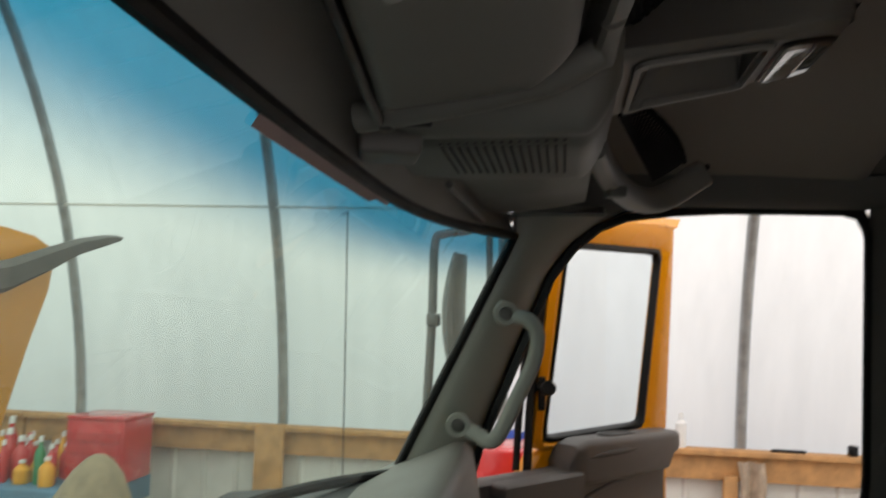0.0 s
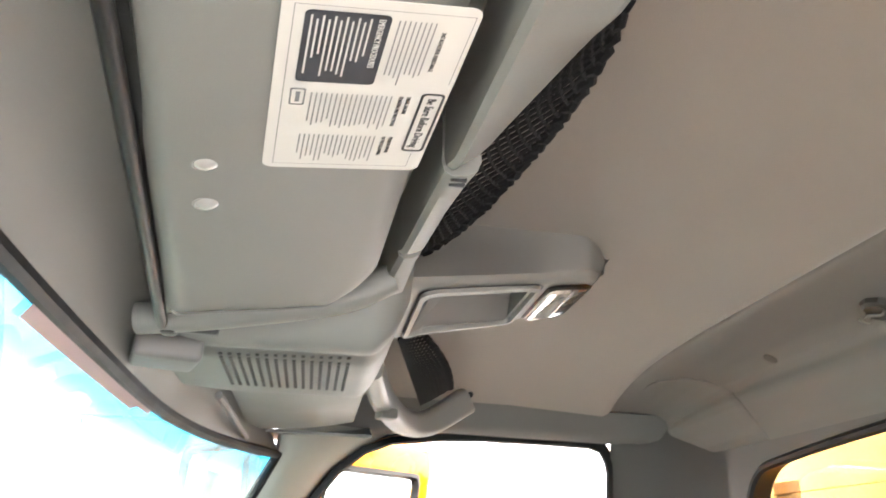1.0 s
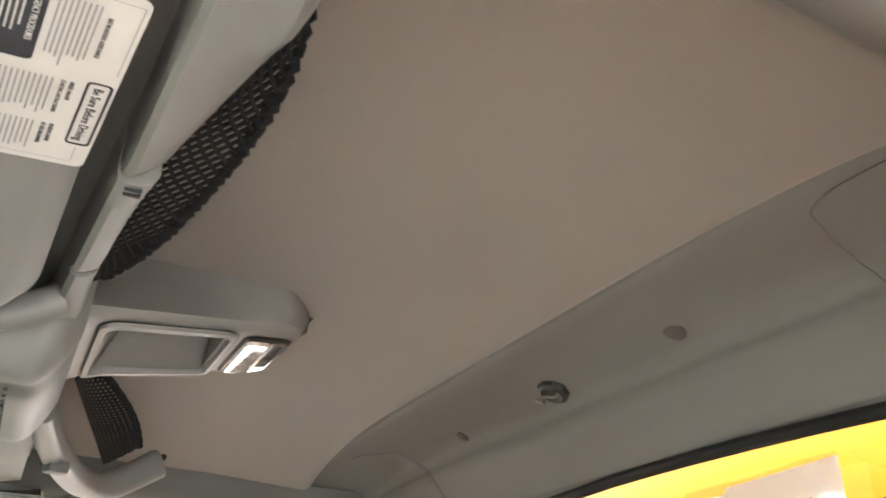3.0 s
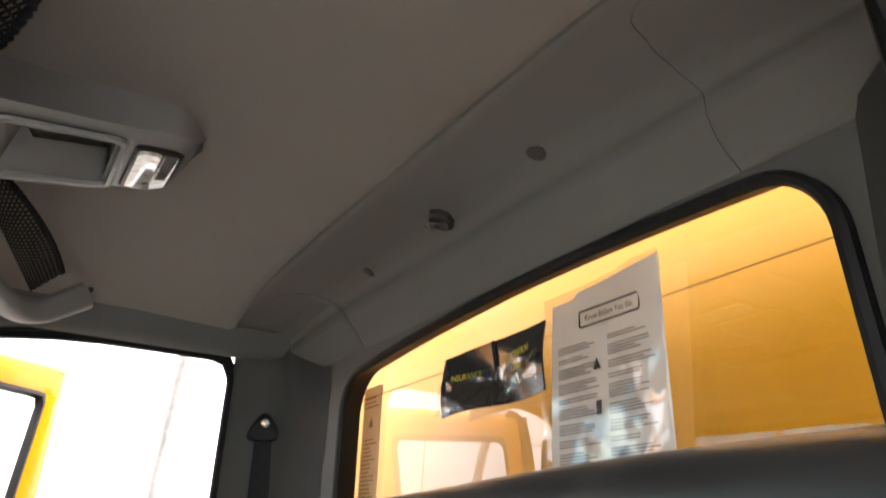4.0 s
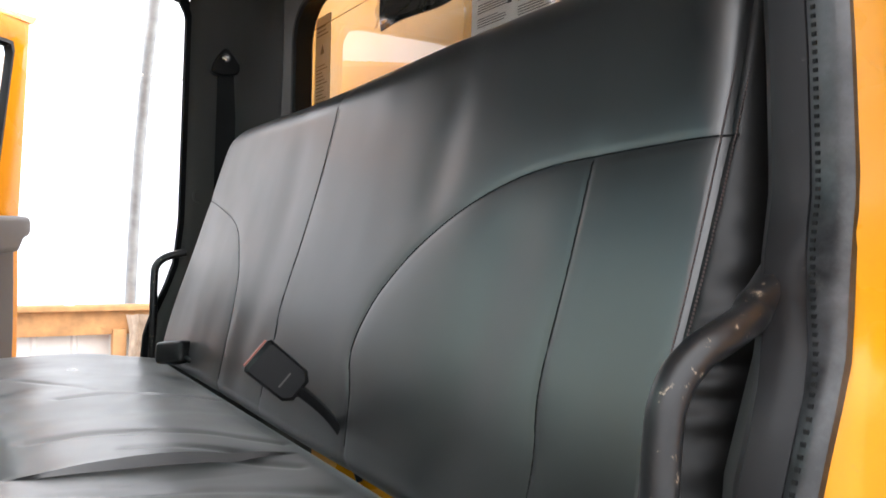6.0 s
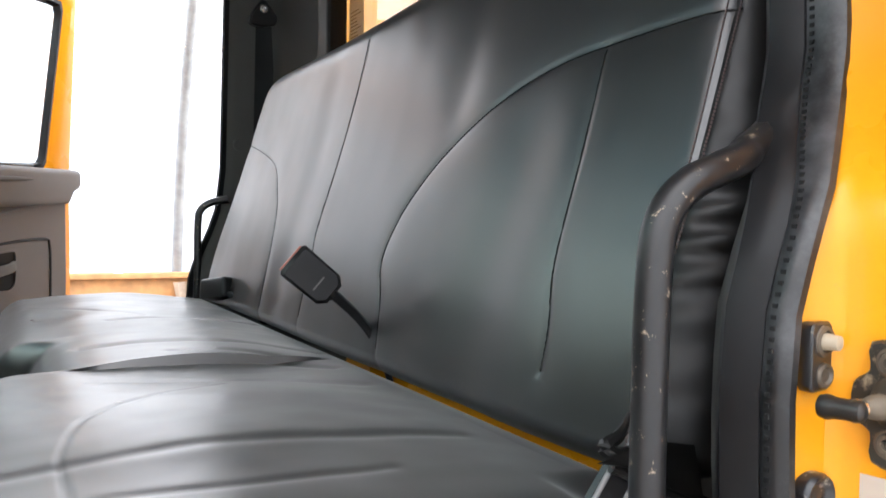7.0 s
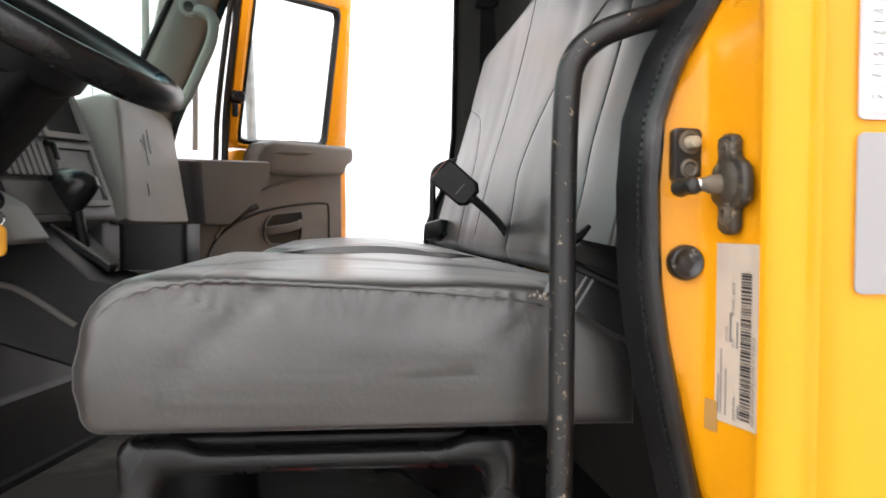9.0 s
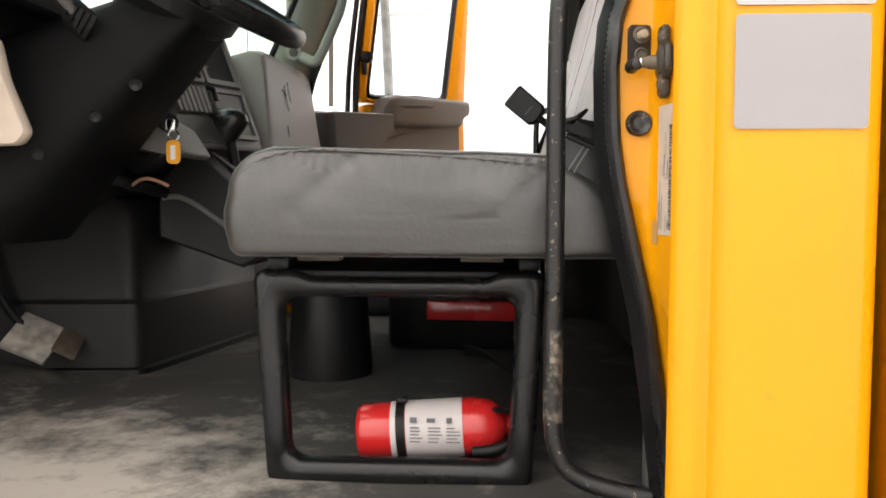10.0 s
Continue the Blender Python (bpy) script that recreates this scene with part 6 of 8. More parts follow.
sheet(bm, lambda u, v: (0.735 + 0.046 * u, 0.142 + 0.006 * v, 2.40 - 0.85 * v), 5, 16, 0.0022)
part("strap", bm, WEBBING, belt)
bm = bmesh.new()
block(bm, (0.752, 0.155, 2.020), (0.030, 0.016, 0.060), 0.007, pose(0, 0, 0, 0, 38, 0), 3)
part("anchor_cover", bm, BLACK, belt)
bm = bmesh.new()
turned(bm, (0.728, 1.816, 2.064), (0.1, -1, 0), [(0, 0.017), (0.004, 0.017), (0.006, 0.013), (0.0045, 0.010), (0.0046, 0.0005)], 24)
solo("trim_plug", bm, TRIM_DARK, "round charcoal plug in the passenger door post trim", "trim plug", "trim plugs")


def buckle(name, label, head, tail, size, up):
    """A belt buckle on its stalk."""
    ob = thing(name, label, "seat belt buckle", tail[-1])
    a, b = Vector(head), Vector(tail[0])
    m = axes((a + b) / 2, up, a - b)
    bm = bmesh.new()
    l = (a - b).length
    out = [(-0.5, -0.36), (-0.30, -0.5), (0.30, -0.5), (0.5, -0.36), (0.52, 0.46), (0.44, 0.5), (-0.44, 0.5), (-0.52, 0.46)]
    prism(bm, [(p * size, q * l) for p, q in out], lambda p, q, w: m @ V(p, q, w), -0.010, 0.010, 0.005)
    body_ = part("housing", bm, BLACK, ob)
    bm = bmesh.new()
    block(bm, m @ V(0, l * 0.502, -0.003), (size * 0.86, 0.003, 0.010), 0.001, m.to_3x3().to_4x4())
    part("release", bm, mat("dusty_red_plastic", (0.30, 0.10, 0.07), 0.6), body_, "faded red release button")
    bm = bmesh.new()
    bars(bm, m @ Matrix.Translation((0, 0, 0.0103)), [(-size * 0.28, -l * 0.16, size * 0.46, 0.0022)])
    part("print", bm, TRIM_DARK, body_, smooth=False)
    bm = bmesh.new()
    path = spline([b + (b - a) * -0.05] + [Vector(t) for t in tail], 6)
    sweep(bm, path, rounded(0.012, 0.020, 0.004, 3), (0.3, 0.9, 0.2), scale=lambda t: 1.0 - 0.25 * t)
    part("stalk", bm, BLACK, ob, "black ribbed stalk")
    return ob


buckle("belt_buckle", "black belt buckle standing up on a bent stalk", (0.521, 0.716, 1.8245), [(0.574, 0.705, 1.779), (0.606, 0.712, 1.752), (0.628, 0.713, 1.726), (0.645, 0.708, 1.695), (0.655, 0.706, 1.66)], 0.046, (0.62, -0.1, 0.74))
far_buckle = thing("belt_buckle", "black belt buckle resting on the cushion near the passenger end", "seat belt buckle", (0.61, 1.50, 1.70))
bm = bmesh.new()
block(bm, (0.612, 1.505, 1.722), (0.050, 0.085, 0.046), 0.009, pose(0, 0, 0, -8, 10, 24), 3)
far_housing = part("housing", bm, BLACK, far_buckle)
bm = bmesh.new()
block(bm, (0.596, 1.541, 1.727), (0.030, 0.004, 0.012), 0.001, pose(0, 0, 0, -8, 10, 24))
part("release", bm, mat("dull_red_plastic", (0.20, 0.05, 0.04), 0.6), far_housing, "dull red release button")
bm = bmesh.new()
sweep(bm, spline([V(0.622, 1.47, 1.718), V(0.638, 1.42, 1.708), V(0.650, 1.36, 1.694), V(0.656, 1.31, 1.672)], 5), rounded(0.012, 0.020, 0.004, 3), (0.3, 0.9, 0.2))
part("stalk", bm, BLACK, far_buckle, "black ribbed stalk")

# passenger handle on the windshield post
handle = thing("assist_handle", "grey moulded assist handle screwed to the windshield post", "assist handle", (-0.05, 1.70, 2.08))
bm = bmesh.new()
path = spline([V(-0.060, 1.728, 2.325), V(-0.035, 1.712, 2.312), V(0.002, 1.695, 2.300), V(0.020, 1.690, 2.270), V(0.012, 1.690, 2.215), V(-0.020, 1.690, 2.14), V(-0.050, 1.690, 2.075), V(-0.072, 1.695, 2.055), V(-0.105, 1.708, 2.068), V(-0.150, 1.722, 2.088)], 7)
sweep(bm, path, rounded(0.031, 0.034, 0.011, 4), (0.2, -1, 0.1), scale=lambda t: 1.22 - 0.27 * math.sin(math.pi * t) ** 0.5)
grip = part("grip", bm, POST_TRIM, handle)
for p in ((-0.046, 1.700, 2.314), (-0.138, 1.702, 2.084)):
    bm = bmesh.new()
    turned(bm, V(*p) + V(0, 0.002, 0), (0.15, -1, 0), [(0, 0.0255), (0.010, 0.0255), (0.014, 0.0235), (0.0145, 0.0150), (0.0115, 0.0140)], 28)
    part("boss", bm, POST_TRIM, handle)
    bm = bmesh.new()
    turned(bm, V(*p) + V(0.0015, -0.0098, 0), (0.15, -1, 0), [(0, 0.0138), (0.0012, 0.0136), (0.0022, 0.0100), (0.0018, 0.0004)], 18)
    part("screw", bm, mat("dark_olive_screw", (0.03, 0.033, 0.026), 0.4), handle)

# ---- papers in the rear window ----
doc = thing("document_sleeve", "clear plastic sleeve with a printed white sheet in the rear window", "document", (0.890, 0.70, 2.2))
GX = 0.890
DY0, DY1, DZ0, DZ1 = 0.586, 0.826, 2.078, 2.476


def paper(u, v, lift=0.0):
    """A slightly curled sheet hanging in the window; u to the reader's right, v up."""
    y = DY1 + (DY0 - DY1) * u
    return V(GX - 0.006 - lift - 0.004 * math.sin(u * 5 + v * 3) - 0.008 * u * v, y, DZ0 + (DZ1 - DZ0) * v + 0.006 * u)


bm = bmesh.new()
sheet(bm, lambda u, v: paper(0.03 + 0.94 * u, 0.02 + (0.955 + 0.02 * (u > 0.22)) * v), 30, 40)
sheet_ = part("sheet", bm, thin_paper("thin_white_paper", (0.84, 0.85, 0.85), 0.25), doc)
gm = axes(paper(0.5, 0.5, 0.003), (0, -1, 0), (0.0, 0.0, 1))
bm = bmesh.new()
random.seed(4)
rows = []
for col in (-0.098, 0.004):
    z = 0.118
    while z > -0.18:
        for k in range(random.randint(2, 5)):
            rows.append((col + 0.004, z, random.uniform(0.050, 0.086), 0.0015))
            z -= 0.0038
        z -= 0.0055
bars(bm, gm @ Matrix.Translation((0, 0, 0.004)), rows)
part("small_print", bm, INK_GREY, sheet_, smooth=False)
lettering("Know Before You Go", 0.0115, gm @ Matrix.Translation((0.012, 0.147, 0.005)), INK, sheet_, "title", "CENTER", 0.9)
bm = bmesh.new()
hoop_frame(bm, rounded(0.118, 0.024, 0.004, 3, 0.012, 0.151), rounded(0.114, 0.020, 0.003, 3, 0.012, 0.151), lambda a, b, w: gm @ V(a, b, w), 0.004, 0.005)
part("title_frame", bm, INK, sheet_)
for x, z in ((-0.012, 0.085), (-0.010, 0.030)):
    bm = bmesh.new()
    vs = [bm.verts.new(gm @ V(x + a, z + b, 0.0055)) for a, b in ((-0.008, -0.007), (0.008, -0.007), (0.0, 0.009))] if z > 0.05 else [bm.verts.new(gm @ V(x + a, z + b, 0.0055)) for a, b in ((-0.005, -0.010), (0.005, -0.010), (0.005, 0.008), (-0.005, 0.008))]
    bm.faces.new(vs)
    part("symbol", bm, INK, sheet_, smooth=False)
film = clear("clear_film", (0.97, 0.97, 0.97), 0.10, None, 0.20)
bm = bmesh.new()
sheet(bm, lambda u, v: paper(u, v, 0.0095 + 0.005 * noise.noise((u * 3, v * 4, 0)) + 0.004 * noise.noise((u * 2 + v * 7, v * 3 - u * 5, 8))), 60, 90)
s_ = part("sleeve", bm, film, doc, "wrinkled clear plastic sleeve")
s_.visible_shadow = False

wallet = thing("card_wallet", "black vinyl card wallet with clear pockets in the rear window", "card wallet", (0.885, 0.98, 2.35))


def card(u, v, lift=0.0):
    y = 1.106 + (0.822 - 1.106) * u
    return V(GX - 0.012 - lift - 0.009 * abs(2 * u - 1) ** 1.5 - 0.004 * math.sin(v * 4 + u * 6), y, 2.342 + 0.006 * u + 0.100 * v + 0.003 * math.sin(u * 6))


bm = bmesh.new()
sheet(bm, card, 30, 12, 0.003)
flap_ = part("cover", bm, mat("gloss_black_vinyl", (0.02, 0.02, 0.021), 0.22, coat=0.4), wallet)
bm = bmesh.new()
tube(bm, [card(0.52, 0.0, 0.002), card(0.52, 0.5, 0.002), card(0.52, 1.0, 0.002)], 0.003, 6)
part("fold", bm, BLACK, wallet)
ym = mat("yellow_print", (0.65, 0.50, 0.03), 0.5)
cm = axes(card(0.77, 0.62, 0.005), (-0.22, -1, 0), (0, 0, 1))
lettering("REGISTRATION", 0.0145, cm, ym, flap_, "lettering", "CENTER", 0.92)
lettering("CARD", 0.0145, cm @ Matrix.Translation((0, -0.019, 0)), ym, flap_, "lettering", "CENTER", 0.92)
cm = axes(card(0.25, 0.50, 0.005), (0.22, -1, 0), (0, 0, 1))
lettering("INSURANCE", 0.0145, cm, ym, flap_, "lettering", "CENTER", 0.92)
pocket_film = clear("glossy_pocket_film", (0.93, 0.94, 0.94), 0.09, None, 0.26)
for u0, u1 in ((0.01, 0.51), (0.53, 0.99)):
    bm = bmesh.new()
    sheet(bm, lambda u, v: card(u0 + (u1 - u0) * u, v * 0.58, 0.006 + 0.010 * (1 - v) ** 2 + 0.006 * noise.noise((u * 5 + u0 * 9, v * 2.5, 2))), 36, 24)
    part("clear_pocket", bm, pocket_film, wallet).visible_shadow = False
sticker = thing("window_sticker", "pale translucent caution sticker on the passenger end of the rear glass", "sticker", (0.8995, 1.45, 2.2))
bm = bmesh.new()
bm.faces.new([bm.verts.new((0.8995, a, b)) for a, b in rounded(0.088, 0.24, 0.006, 3, 1.452, 2.335)])
part("backing", bm, thin_paper("pale_sticker", (0.78, 0.66, 0.50), 0.45), sticker, smooth=False)
bm = bmesh.new()
sm = axes((0.8985, 1.486, 2.225), (0, -1, 0), (0, 0, 1))
bars(bm, sm, [(0.0, 0.205 - k * 0.009, random.uniform(0.04, 0.066), 0.003) for k in range(3)] + [(0.0, 0.12 - k * 0.008, random.uniform(0.03, 0.066), 0.0025) for k in range(15)])
vs = [bm.verts.new(sm @ V(0.033 + a, 0.155 + b, 0)) for a, b in ((-0.012, -0.009), (0.012, -0.009), (0, 0.013))]
bm.faces.new(vs)
part("print", bm, mat("brown_print", (0.30, 0.21, 0.11), 0.6), sticker, smooth=False)

# ---- fire extinguisher ----
ext = thing("fire_extinguisher", "red fire extinguisher lying on its side inside the black box", "fire extinguisher", (0.39, 0.33, FLOOR_Z))
ax = V(1, 0, 0.075)
E0 = V(0.289, 0.33, 1.282)
bm = bmesh.new()
turned(bm, E0, ax, [(0.0, 0.0005), (0.001, 0.034), (0.004, 0.039), (0.010, 0.0420), (0.17, 0.0420), (0.185, 0.0405), (0.200, 0.036), (0.212, 0.026), (0.219, 0.015), (0.228, 0.013), (0.228, 0.0005)], 40)
cyl = part("cylinder", bm, RED, ext)
bm = bmesh.new()
turned(bm, E0, ax, [(0.052, 0.0421), (0.052, 0.0426), (0.064, 0.0426), (0.064, 0.0421)], 40)
turned(bm, E0, ax, [(0.074, 0.0421), (0.074, 0.0426), (0.156, 0.0426), (0.156, 0.0421)], 40)
part("label", bm, mat("printed_label_film", (0.56, 0.52, 0.51), 0.45, vary=0.05), cyl, "white printed label")
bm = bmesh.new()
em = axes(E0 + ax * 0.076 + V(0, -0.0431, 0.010), (1, 0, 0), (0, 0, 1))
bars(bm, em, [(0.004 + 0.026 * (k % 3), 0.004 - 0.005 * (k // 3), random.uniform(0.010, 0.022), 0.0018) for k in range(15)] + [(0.004, 0.012, 0.010, 0.008), (0.028, 0.013, 0.012, 0.006), (0.056, 0.012, 0.008, 0.008)])
part("print", bm, INK_GREY, cyl, smooth=False)
bm = bmesh.new()
turned(bm, E0, ax, [(0.060, 0.0428), (0.060, 0.0441), (0.073, 0.0441), (0.073, 0.0428)], 40)
block(bm, E0 + ax * 0.066 + V(0, -0.01, 0.048), (0.016, 0.018, 0.008), 0.002)
part("strap", bm, BLACK, ext, "black rubber retaining strap")
bm = bmesh.new()
turned(bm, E0 + ax * 0.226, ax, [(0, 0.012), (0.02, 0.012), (0.022, 0.009), (0.0221, 0.0004)], 16)
sweep(bm, [E0 + ax * 0.235 + V(0, 0, 0.008), E0 + ax * 0.25 + V(0, -0.01, 0.020), E0 + ax * 0.20 + V(0, -0.03, 0.030)], rounded(0.018, 0.004, 0.0015, 2), (0, 0, 1))
tube(bm, [E0 + ax * 0.235 + V(0, -0.006, 0), E0 + ax * 0.238 + V(0, -0.035, -0.012), E0 + ax * 0.20 + V(0, -0.048, -0.022), E0 + ax * 0.17 + V(0, -0.0475, -0.024)], 0.008, 10, 6)
part("valve_and_hose", bm, BLACK, ext)
# dark strap and tool lying farther back under the bench
bm = bmesh.new()
sheet(bm, lambda u, v: (0.428 + 0.12 * u, 0.87 + 0.05 * v + 0.02 * u, FLOOR_Z + 0.066 * (1 - u) * (1 - 0.5 * v) + 0.012 + 0.010 * math.sin(u * 5)), 12, 4, 0.004)
solo("strap", bm, WEBBING, "folded black strap hanging under the bench", "strap")
bm = bmesh.new()
block(bm, (0.672, 0.120, 1.36), (0.012, 0.024, 0.22), 0.004)
solo("kick_strip", bm, TRIM_DARK, "grey plastic kick strip beside the door sill", "kick strip")

# ---- driver's door post hardware ----
strike = thing("striker", "dirty steel door striker bolted to the yellow door post", "door striker", (0.664, 0.012, 1.77))
bm = bmesh.new()
plate = [(q.x, q.y) for q in spline([(0.034, 1.806, 0), (0.012, 1.806, 0), (0.010, 1.792, 0), (-0.006, 1.782, 0), (-0.007, 1.758, 0), (0.008, 1.750, 0), (0.010, 1.734, 0), (0.032, 1.735, 0), (0.033, 1.752, 0), (0.045, 1.760, 0), (0.045, 1.780, 0), (0.034, 1.790, 0)], 3, True)]
prism(bm, plate, lambda a, b, w: (0.664 + 0.12 * (0.02 - a) * 0 - w, a, b), 0.0, 0.008, 0.002)
part("plate", bm, mat("greasy_black_steel", (0.040, 0.036, 0.030), 0.42, 0.2, dirt=(0.30, 0.235, 0.15), dirt_amount=0.14, dirt_scale=75), strike)
bm = bmesh.new()
turned(bm, (0.657, 0.018, 1.772), (-1, 0.05, 0), [(-0.001, 0.0165), (0.0015, 0.0155), (0.0035, 0.0125), (0.005, 0.0092), (0.0052, 0.0005)], 24)
part("boss", bm, mat("dusty_olive_steel", (0.048, 0.039, 0.027), 0.65, vary=0.35, scale=70), strike, "raised dusty boss round the pin")
for z in (1.795, 1.748):
    bm = bmesh.new()
    turned(bm, (0.657, 0.021, z), (-1, 0, 0), [(0, 0.0088), (0.0018, 0.0086), (0.0022, 0.0070), (0.0014, 0.0062), (0.0030, 0.0056), (0.0030, 0.0032), (-0.001, 0.0030), (-0.0011, 0.0003)], 18)
    part("bolt", bm, METAL, strike)
bm = bmesh.new()
turned(bm, (0.657, 0.022, 1.770), (-0.93, 0.20, 0.0), [(0, 0.0086), (0.005, 0.0078), (0.012, 0.0070), (0.015, 0.0054), (0.026, 0.0054), (0.0262, 0.0005)], 18)
pin = part("pin", bm, mat("dusty_brown_steel", (0.105, 0.083, 0.057), 0.6, vary=0.3, scale=80), strike, "worn steel striker pin")
bm = bmesh.new()
turned(bm, (0.6385, 0.0255, 1.770), (-0.93, 0.20, 0.0), [(0, 0.0056), (0.005, 0.0056), (0.0051, 0.0005)], 18)
part("bright_band", bm, CHROME, pin, "bright rubbed band")
bm = bmesh.new()
turned(bm, (0.634, 0.020, 1.769), (-0.15, 1.0, -0.03), [(0, 0.003), (0.002, 0.0060), (0.006, 0.0068), (0.009, 0.0062), (0.018, 0.0066), (0.022, 0.0076), (0.026, 0.0066), (0.028, 0.003), (0.0281, 0.0004)], 16)
part("roller", bm, mat("greasy_black_plastic", (0.016, 0.014, 0.012), 0.4, dirt=(0.12, 0.10, 0.07), dirt_amount=0.06, dirt_scale=90), strike, "black plastic roller")
switch = thing("door_switch", "black door switch with a cream plunger on the yellow door post", "door switch", (0.642, 0.0585, 1.77))
bm = bmesh.new()
prism(bm, rounded(0.026, 0.042, 0.005, 3, 0.0, 1.7945), lambda a, b, w: (0.6420 + a, 0.0595 + 0.22 * a - w, b), -0.006, 0.005, 0.0015)
part("plate", bm, mat("scuffed_black_steel", (0.020, 0.020, 0.020), 0.4, dirt=(0.20, 0.17, 0.12), dirt_amount=0.05, dirt_scale=70), switch)
bm = bmesh.new()
turned(bm, (0.6425, 0.0545, 1.804), (0.1, -1, 0), [(0, 0.0098), (0.002, 0.0092), (0.0025, 0.0066), (0.001, 0.0060), (0.0011, 0.0004)], 20)
part("collar", bm, METAL, switch, "greasy steel collar")
bm = bmesh.new()
turned(bm, (0.6425, 0.0545, 1.804), (0.16, -1, 0), [(0.0, 0.0055), (0.004, 0.0050), (0.010, 0.0044), (0.011, 0.0003)], 16)
part("plunger", bm, mat("dirty_cream_plastic", (0.40, 0.34, 0.25), 0.5), switch, "cream plastic plunger")
bm = bmesh.new()
turned(bm, (0.6425, 0.0545, 1.7835), (0, -1, 0), [(0, 0.0080), (0.0022, 0.0075), (0.0032, 0.0055), (0.0016, 0.0040), (0.0017, 0.0003)], 18)
part("screw", bm, METAL, switch, "worn steel screw")
bm = bmesh.new()
turned(bm, (0.6425, 0.0575, 1.710), (0, -1, 0), [(-0.014, 0.0140), (0.001, 0.0142), (0.004, 0.0134), (0.0055, 0.0118), (0.0045, 0.0100), (0.0022, 0.0080), (0.0014, 0.0060), (0.0022, 0.0030), (0.0023, 0.0004)], 30)
solo("rubber_bumper", bm, mat("scuffed_black_rubber", (0.013, 0.013, 0.014), 0.3, spec=0.6, dirt=(0.30, 0.29, 0.27), dirt_amount=0.12, dirt_scale=80, soft=0.1), "round black rubber door bumper on the yellow post", "bumper")

tag = thing("rating_label", "aged cream rating label on the yellow door post", "label", (0.664, 0.026, 1.66))
tm = axes((0.6530, 0.0600, 1.590), (0.21, -1, 0.0), (0, 0, 1))
bm = bmesh.new()
bars(bm, tm, [(0.020 + 0.005 * k, 0.0, 0.005, 0.136) for k in range(10)])
bmesh.ops.remove_doubles(bm, verts=bm.verts, dist=1e-5)
bmesh.ops.subdivide_edges(bm, edges=[e for e in bm.edges if e.calc_length() > 0.1], cuts=9, use_grid_fill=True)
lab = part("paper", bm, CREAM, tag, smooth=False)
bm = bmesh.new()
bars(bm, tm @ Matrix.Translation((0.008, -0.010, 0.0004)), [(0.0, 0.0, 0.016, 0.024)])
part("torn_corner", bm, mat("brown_residue", (0.40, 0.22, 0.06), 0.7), tag, "torn brown corner", smooth=False)
tm2 = tm @ Matrix.Translation((0, 0, 0.0008))
bm = bmesh.new()
z = 0.006
while z < 0.115:
    h = random.choice((0.0005, 0.0008, 0.0012, 0.0018))
    bars(bm, tm2, [(0.050, z, 0.012, h)])
    z += h + random.choice((0.0005, 0.0008, 0.0012))
tagged(part("bar_code", bm, INK, lab, smooth=False), "black bar code")
turn90 = Matrix.Rotation(math.pi / 2, 4, "Z")
lettering("MADE IN THE UNITED STATES OF AMERICA", 0.0046, tm2 @ Matrix.Translation((0.0668, 0.004, 0)) @ turn90, INK_GREY, lab, "lettering", "LEFT", 0.72)
lettering("MODEL", 0.0040, tm2 @ Matrix.Translation((0.036, 0.062, 0)) @ turn90, INK_GREY, lab, "lettering", "LEFT", 0.9)
lettering("W.B.", 0.0040, tm2 @ Matrix.Translation((0.043, 0.058, 0)) @ turn90, INK_GREY, lab, "lettering", "LEFT", 0.9)
lettering("PD LOC - DATE", 0.0040, tm2 @ Matrix.Translation((0.043, 0.082, 0)) @ turn90, INK_GREY, lab, "lettering", "LEFT", 0.9)
lettering("DATE MFG.", 0.0040, tm2 @ Matrix.Translation((0.045, 0.004, 0)) @ turn90, INK_GREY, lab, "lettering", "LEFT", 0.9)
for row in ((0.024, 0.006, 0.0013, 0.030), (0.0275, 0.006, 0.0013, 0.050), (0.0335, 0.006, 0.0012, 0.036), (0.038, 0.062, 0.0018, 0.022), (0.0455, 0.058, 0.0018, 0.020), (0.0475, 0.006, 0.0015, 0.010)):
    bm = bmesh.new()
    bars(bm, tm2, [row])
    part("small_print", bm, INK_GREY, lab, smooth=False)
# the label follows the curve of the post
for ob in [tag] + list(tag.children_recursive):
    if ob.type == "MESH":
        o = Vector((0.664, 0.026, 1.66))
        for v in ob.data.vertices:
            p = v.co + o
            lift = 0.0006 if ob.name.startswith("paper") else 0.0009 if ob.name.startswith("torn") else 0.0011
            v.co.x = jamb_x(p.y, p.z) - lift - o.x

OY = -0.0530
plate_ = thing("reflective_patch", "shiny silver-grey vinyl patch on the yellow cab side", "patch", (0.773, OY, 1.74))
bm = bmesh.new()
prism(bm, rounded(0.124, 0.107, 0.005, 4, 0.773, 1.748), lambda a, b, w: (a, w, b), OY, OY - 0.0012)
part("vinyl", bm, mat("silver_grey_gloss", (0.29, 0.277, 0.28), 0.14, 0.1, vary=0.02, rough_vary=0.02), plate_)
perm = thing("permit_card", "white inspection card with month and year boxes", "permit card", (0.775, OY, 1.90))
bm = bmesh.new()
prism(bm, rounded(0.128, 0.140, 0.004, 3, 0.775, 1.880), lambda a, b, w: (a, w, b), OY, OY - 0.001)
part("frame", bm, GREY_LABEL, perm, "grey plastic frame")
bm = bmesh.new()
prism(bm, rounded(0.120, 0.134, 0.002, 2, 0.775, 1.882), lambda a, b, w: (a, w, b), OY - 0.001, OY - 0.0016)
face = part("card", bm, WHITE, perm)
pm = axes((0.715, OY - 0.0020, 1.815), (1, 0, 0), (0, 0, 1))
